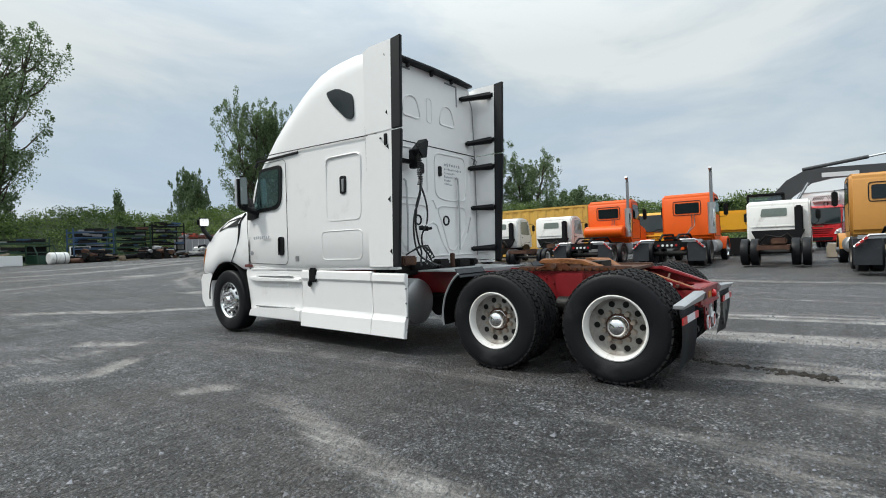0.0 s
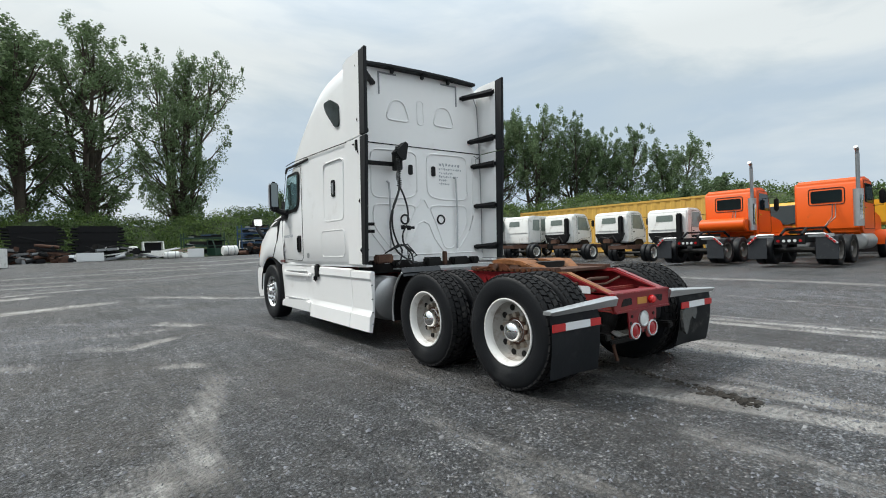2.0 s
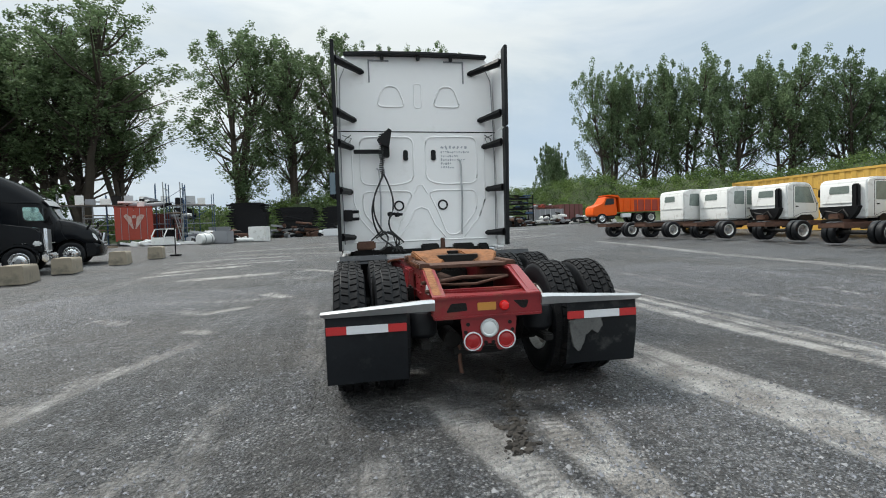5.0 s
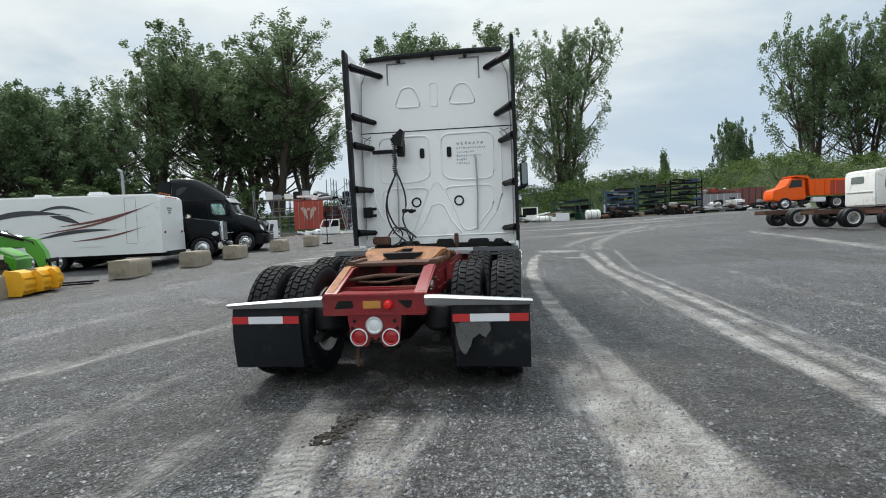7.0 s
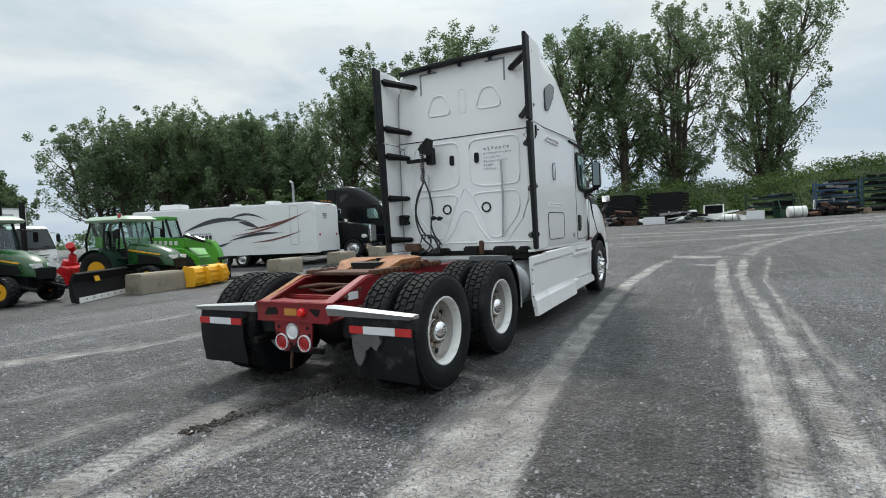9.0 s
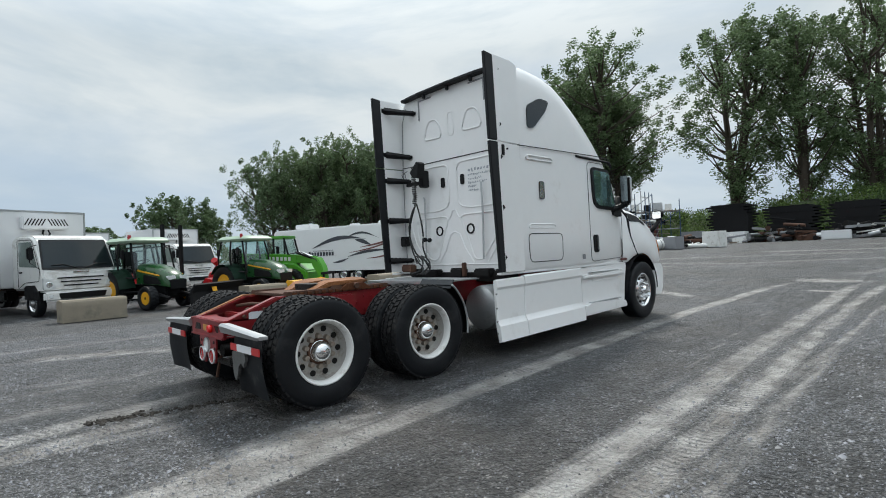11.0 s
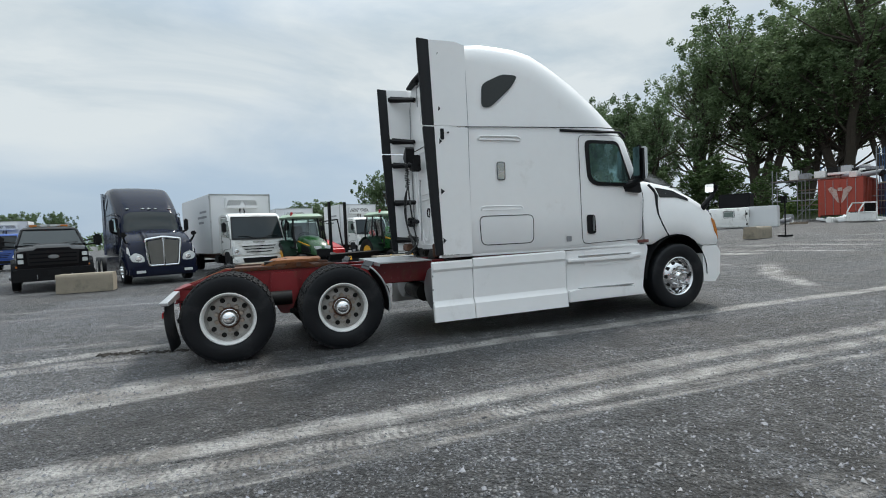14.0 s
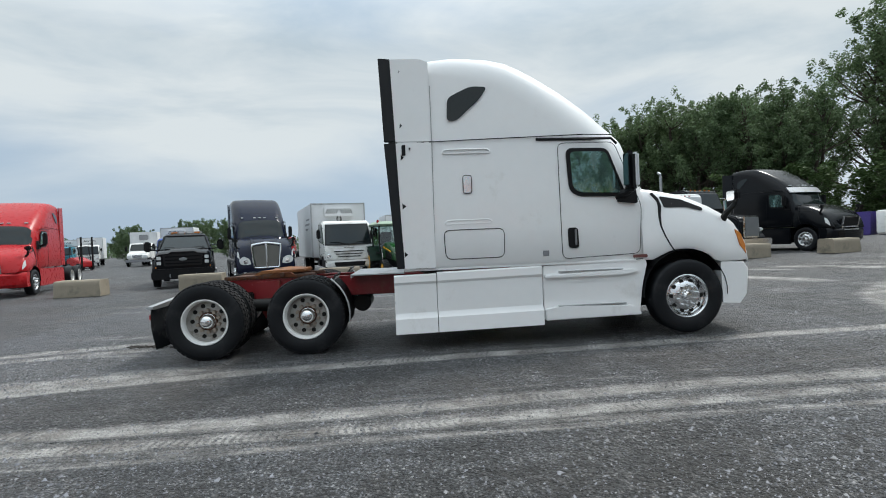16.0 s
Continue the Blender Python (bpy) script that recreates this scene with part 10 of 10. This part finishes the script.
# dark green machines and the first rack
rack(6.6, 50.0, 3.6, 2.3, 1.6, "dark green steel rack with machine parts", "greensteel", levels=3)
rack(11.3, 49.0, 3.0, 2.9, 1.6, "blue and black steel rack full of lorry parts", "bluesteel", levels=6)
rack(14.3, 48.7, 2.9, 3.0, 1.6, "dark green steel rack full of lorry parts", "greensteel", levels=6)
rack(17.3, 48.5, 2.9, 3.4, 1.6, "black steel rack full of long parts", "black_matte", levels=6)
bm = bm_new()
lathe(bm, [(0.001, 0), (0.4, 0.03), (0.48, 0.1), (0.48, 1.3), (0.4, 1.37), (0.001, 1.4)], (0, 0, 0.48), (1, 0, 0), 20)
tk = solid("fuel_tank", bm, "white_dirty", "white cylindrical fuel tank lying on the ground", "tank", pose(7.6, 46.6, ground_z(7.6, 46.6), 0, 0, 10))
for k in (0.4, 1.0):
    bm = bm_new()
    lathe(bm, [(0.485, -0.03), (0.492, -0.03), (0.492, 0.03), (0.485, 0.03)], (k, 0, 0.48), (1, 0, 0), 20, close=True)
    part("strap", bm, "steel", tk)


def box_body(x, y, heading, s, label, mat, panel):
    v = thing("box_trailer", label, "trailer body", pose(x, y, ground_z(x, y), 0, 0, heading), "salvaged bodies")
    bm = bm_new()
    box(bm, (0, 0, s[2] / 2 + 0.5), s, 0.04)
    part("body", bm, mat, v)
    for k in range(int(s[0] / 0.6)):
        bm = bm_new()
        box(bm, (-s[0] / 2 + 0.3 + 0.6 * k, -s[1] / 2 - 0.02, s[2] / 2 + 0.5), (0.07, 0.05, s[2]), 0.01)
        part("rib", bm, panel, v)
    for k in (-0.35, 0.35):
        bm = bm_new()
        box(bm, (s[0] * k, 0, 0.25), (0.3, s[1] * 0.9, 0.5), 0.02)
        part("support", bm, "timber", v)
    return v


box_body(20.6, 49.0, -4, (3.6, 2.2, 1.25), "grey ribbed tipper body on timbers", "greypanel", "alu_dull")
box_body(23.6, 49.6, 6, (2.6, 2.2, 1.7), "maroon ribbed lorry body", "maroon", "rust_dark")
heap(20.6, 49.0, 3.4, 0.7, 1.8, 22, "red and grey panels stacked on top of the body", ["containerred", "maroon", "greypanel", "rust_dark"], 12).location.z += 1.7

# red container with racks and scaffolding
container(pose(-19.85, 43.8, ground_z(-19, 43) + 0.3, 0, 0, 22), "rust-red shipping container with a pale emblem", "containerred", 6.1, 2.9, 2.7)
MAT["faded_emblem"] = material("faded_emblem_paint", (0.44, 0.33, 0.29), 0.7, var=0.2, scale=4, dirt=(0.3, 0.06, 0.04), dirt_amt=0.5, dirt_scale=5)
em = thing("container_emblem", "pale shield-shaped emblem painted on the container", "emblem", pose(-18.69, 40.93, ground_z(-19, 43) + 0.3, 0, 0, 22))
for pts in ([(-0.75, 2.1), (-0.55, 2.25), (-0.2, 2.0), (-0.05, 1.0), (-0.16, 1.05)], [(0.75, 2.1), (0.55, 2.25), (0.2, 2.0), (0.05, 1.0), (0.16, 1.05)], [(-0.14, 2.15), (0.14, 2.15), (0.14, 1.9), (-0.14, 1.9)]):
    bm = bm_new()
    prism(bm, pts, "y", -0.012, 0.0)
    part("painted_patch", bm, "faded_emblem", em)


def scaffold(x, y, w, d, h, levels, heading, label):
    v = thing("scaffold", label, "scaffold", pose(x, y, ground_z(x, y), 0, 0, heading), "scaffold racks")
    for i in range(3):
        for yy in (-d / 2, d / 2):
            bm = bm_new()
            cyl(bm, (-w / 2 + w * i / 2, yy, 0), (-w / 2 + w * i / 2, yy, h), 0.04, seg=6)
            part("upright", bm, "bluesteel" if i else "steel", v)
    for k in range(levels):
        z = h * (k + 0.6) / levels
        for yy in (-d / 2, d / 2):
            bm = bm_new()
            cyl(bm, (-w / 2, yy, z), (w / 2, yy, z), 0.035, seg=6)
            part("ledger", bm, "steel", v)
    bm = bm_new()
    cyl(bm, (-w / 2, -d / 2, 0.3), (0, -d / 2, h * 0.5), 0.03, seg=6)
    part("brace", bm, "steel", v)
    for k in range(2):
        bm = bm_new()
        box(bm, (0, 0, 0.3 + 1.3 * k + 1.0), (w * 0.95, d * 0.9, 0.06), 0.01)
        part("shelf", bm, "timber", v)
    return v


container(pose(-19.6, 50.2, ground_z(-19, 45) + 0.2, 0, 0, 4), "dark red container, its shade in the colour, behind the scaffold racks", "containerdark", 5.0, 2.6)
scaffold(-16.0, 42.6, 2.4, 1.3, 5.2, 4, 98, "tall blue and grey tube scaffold tower")
scaffold(-16.5, 47.0, 5.4, 1.4, 4.2, 3, 94, "tube rack holding boxes and panels")
racked = heap(-16.5, 46.4, 5.0, 0.8, 1.0, 40, "boxes and panels on the rack tops", ["white_dirty", "black_matte", "greypanel", "grease", "black_matte"], 14)
racked.rotation_euler.z = math.radians(94)
racked.location.z += 2.3
heap(-18.4, 43.0, 3.6, 0.7, 1.2, 26, "appliances standing on the container roof", ["white_dirty", "black_matte", "greypanel", "grease"], 15).location.z += 3.2
scaffold(-22.2, 44.4, 3.4, 1.2, 4.4, 3, 20, "grey tube rack beside the rust-red container")
ar = random.Random(77)
for k in range(4):
    crate(-16.5, 45.0 + 0.95 * k, (0.5, 0.55, ar.uniform(0.55, 0.9)), "white and grey kitchen appliance stored up high" if k % 3 else "dark stained metal cabinet stored up high", "white_dirty" if k % 3 else "grease", 94, "appliance", 2.33)

def high_deck():
    """A long deck of boards on tube posts, above the container."""
    v = thing("storage_deck", "long board deck on grey tube posts above the container", "storage rack", pose(-19.6, 44.9, ground_z(-19, 45), 0, 0, 22))
    for i in range(6):
        for yy in (-0.65, 0.65):
            bm = bm_new()
            cyl(bm, (-6.0 + 2.4 * i, yy, 0), (-6.0 + 2.4 * i, yy, (4.4, 3.9, 3.4, 5.4, 5.2, 4.5)[i]), 0.035, seg=6)
            part("post", bm, "bluesteel" if i > 2 else "steel", v)
    for yy in (-0.65, 0.65):
        for z in (3.38, 1.7):
            bm = bm_new()
            cyl(bm, (-6.1, yy, z), (6.1, yy, z), 0.035, seg=6)
            part("ledger", bm, "steel", v)
    for k in range(6):
        bm = bm_new()
        box(bm, (0, -0.6 + 0.24 * k, 3.44), (12.2, 0.22, 0.04), 0.006)
        part("board", bm, "timber", v)
    for x0, z0, z1 in ((1.2, 3.4, 5.1), (3.6, 1.7, 3.38)):
        bm = bm_new()
        cyl(bm, (x0, -0.66, z0), (x0 + 2.4, -0.66, z1), 0.025, seg=6)
        part("brace", bm, "bluesteel", v)


high_deck()
dr = random.Random(78)
for k in range(11):
    off = -4.6 + 0.95 * k + dr.uniform(-0.15, 0.15)
    tone = ("white_dirty", "greypanel", "white_dirty", "grease", "alu_dull")[k % 5]
    crate(-19.6 + off * 0.927, 44.9 + off * 0.375, (dr.uniform(0.6, 0.85), 0.7, dr.uniform(0.5, 0.85)), {"white_dirty": "white kitchen appliance standing on the high deck", "greypanel": "grey metal appliance standing on the high deck", "grease": "dark stained appliance standing on the high deck", "alu_dull": "aluminium box standing on the high deck"}[tone], tone, 22 + dr.uniform(-6, 6), "appliance", 3.46 + ground_z(-19, 45) - ground_z(-19.6 + off * 0.927, 44.9 + off * 0.375))
cab_shell_only(-15.3, 38.6, 150, "white stripped cab shell lying by the container", k=0.66)
crate(-11.1, 38.0, (1.3, 0.9, 1.0), "grey steel cabinet in front of the scaffold", "greypanel", -20)
crate(-8.6, 39.6, (1.5, 0.9, 1.25), "white enamelled cabinet standing among the salvage", "white_dirty", -20)
heap(-11.6, 39.6, 5.2, 0.9, 1.4, 46, "mixed dark and white salvage under the scaffold", ["black_matte", "grease", "greypanel", "white_dirty", "rust_dark", "black_matte"], 31)
heap(-21.5, 38.0, 4.0, 0.9, 1.4, 18, "pile of pale bent fairings", ["white_dirty", "black_matte", "steel", "greypanel", "grease"], 16)
heap(-25.0, 36.0, 5.0, 1.4, 1.6, 18, "white cab panels in a pile", ["white_dirty", "white_plain", "white_dirty"], 17)
lying_cab(-21.2, 32.7, 35)
crate(-23.4, 36.0, (2.2, 1.6, 2.6), "black steel box behind the white panels", "black_matte", 30, "steel_box")
crate(-19.6, 34.2, (1.8, 1.2, 1.5), "white square tank by the panels", "white_plain", 30, "tank_box")
crate(-24.0, 31.2, (3.2, 1.4, 1.5), "violet and white lorry fairing", "purple", 30, "fairing")
heap(-15.5, 38.5, 7.0, 0.35, 1.0, 12, "long white poles and sheets on the ground", ["white_dirty", "white_plain"], 18)

# far side of the yard
for x, y, a, lab, mat, cargo in ((-52.0, -34.0, 25, "white box lorry standing far off", "white_dirty", 4.0), (-58.0, -40.5, 20, "teal lorry standing far off", "teal", 3.0), (-56.0, -29.0, 20, "white long box lorry far off", "white_dirty", 6.5),
                                  (-33.0, -8.5, 6, "white lorry parked behind the pickup", "white_dirty", 0.0), (-24.5, -1.6, 8, "blue lorry parked behind the row", "blue", 0.0), (-27.0, 1.8, 10, "white lorry parked behind the tractors", "white_dirty", 3.5), (-24.0, 5.5, 12, "white van body parked behind the tractors", "white_dirty", 3.0), (-52.0, -12.0, 5, "red and white lorry far off", "redpaint", 0.0), (-34.0, -16.5, 10, "blue lorry far off", "blue", 2.0)):
    cabover(at_ground(x, y, a), lab, mat, front=True, cargo=cargo, chassis=-3.6 if not cargo else -0.9 - cargo)


def forklift(m, label):
    v = thing("forklift", label, "forklift", m)
    cab_prism(v, "body", [(-1.2, 0.3), (-1.2, 1.1), (-0.4, 1.2), (0.8, 0.8), (0.9, 0.3)], 0.55, "redpaint", 0.08)
    for x in (-0.45, 0.45):
        bm = bm_new()
        box(bm, (x, 1.0, 1.5), (0.1, 0.14, 2.9), 0.01)
        part("mast", bm, "black_matte", v)
        bm = bm_new()
        tube(bm, [(x, -0.9, 1.1), (x, -0.8, 2.1), (x, 0.4, 2.15), (x, 0.7, 0.9)], 0.04, 6)
        part("guard", bm, "black_matte", v)
        bm = bm_new()
        box(bm, (x * 0.7, 1.6, 0.2), (0.1, 1.1, 0.05), 0.01)
        part("fork", bm, "black_matte", v)
        for y in (-0.8, 0.6):
            simple_wheel(v, x * 1.2, y, 0.33, 1 if x > 0 else -1, 0.33, "steer")


forklift(at_ground(-39.0, -27.0, 60), "red forklift truck with a tall mast")
forklift(at_ground(-17.6, 2.6, 30), "red loader parked behind the tractors")

# ladder, tanks and pallets before the scaffold
def ladder(x, y, heading, label):
    v = thing("ladder", label, "ladder", pose(x, y, ground_z(x, y), -14, 0, heading))
    for s in (-1, 1):
        bm = bm_new()
        box(bm, (s * 0.22, 0, 1.5), (0.05, 0.06, 3.0), 0.008)
        part("stile", bm, "alu_dull", v)
    for k in range(9):
        bm = bm_new()
        cyl(bm, (-0.22, 0, 0.3 + 0.3 * k), (0.22, 0, 0.3 + 0.3 * k), 0.02, seg=8)
        part("rung", bm, "alu_dull", v)


def loose_tank(x, y, heading, r, length, mat, label):
    bm = bm_new()
    lathe(bm, [(0.001, 0), (r * 0.85, 0.03), (r, 0.1), (r, length - 0.1), (r * 0.85, length - 0.03), (0.001, length)], (-length / 2, 0, r), (1, 0, 0), 20)
    t = solid("fuel_tank", bm, mat, label, "tank", pose(x, y, ground_z(x, y), 0, 0, heading), "loose tanks")
    for k in (-0.25, 0.25):
        bm = bm_new()
        lathe(bm, [(r + 0.004, -0.03), (r + 0.012, -0.03), (r + 0.012, 0.03), (r + 0.004, 0.03)], (k * length, 0, r), (1, 0, 0), 20, close=True)
        part("strap", bm, "steel", t)


ladder(-15.2, 41.9, 80, "aluminium ladder leaning on the scaffold")
loose_tank(-12.3, 37.4, 60, 0.42, 1.3, "white_dirty", "white cylindrical tank lying by the scaffold")
loose_tank(-3.9, 46.4, 5, 0.3, 1.2, "alu_dull", "aluminium fuel tank lying before the stacks")
loose_tank(3.4, 46.6, -12, 0.32, 1.2, "white_dirty", "white fuel tank lying among fairings")


def pallet(x, y, heading, label):
    v = thing("pallet", label, "pallet", pose(x, y, ground_z(x, y), 0, 0, heading), "timber pallets")
    for k in range(6):
        bm = bm_new()
        box(bm, (-0.5 + 0.2 * k, 0, 0.13), (0.12, 1.0, 0.022), 0.003)
        part("board", bm, "timber", v)
    for k in (-0.44, 0, 0.44):
        bm = bm_new()
        box(bm, (0, k, 0.06), (1.12, 0.09, 0.115), 0.004)
        part("bearer", bm, "timber", v)


for px_, py_, a in ((-9.3, 45.2, 8), (1.0, 45.8, -10), (12.9, 45.4, 20), (-19.2, 37.2, 35)):
    pallet(px_, py_, a, "weathered timber pallet lying on the gravel")

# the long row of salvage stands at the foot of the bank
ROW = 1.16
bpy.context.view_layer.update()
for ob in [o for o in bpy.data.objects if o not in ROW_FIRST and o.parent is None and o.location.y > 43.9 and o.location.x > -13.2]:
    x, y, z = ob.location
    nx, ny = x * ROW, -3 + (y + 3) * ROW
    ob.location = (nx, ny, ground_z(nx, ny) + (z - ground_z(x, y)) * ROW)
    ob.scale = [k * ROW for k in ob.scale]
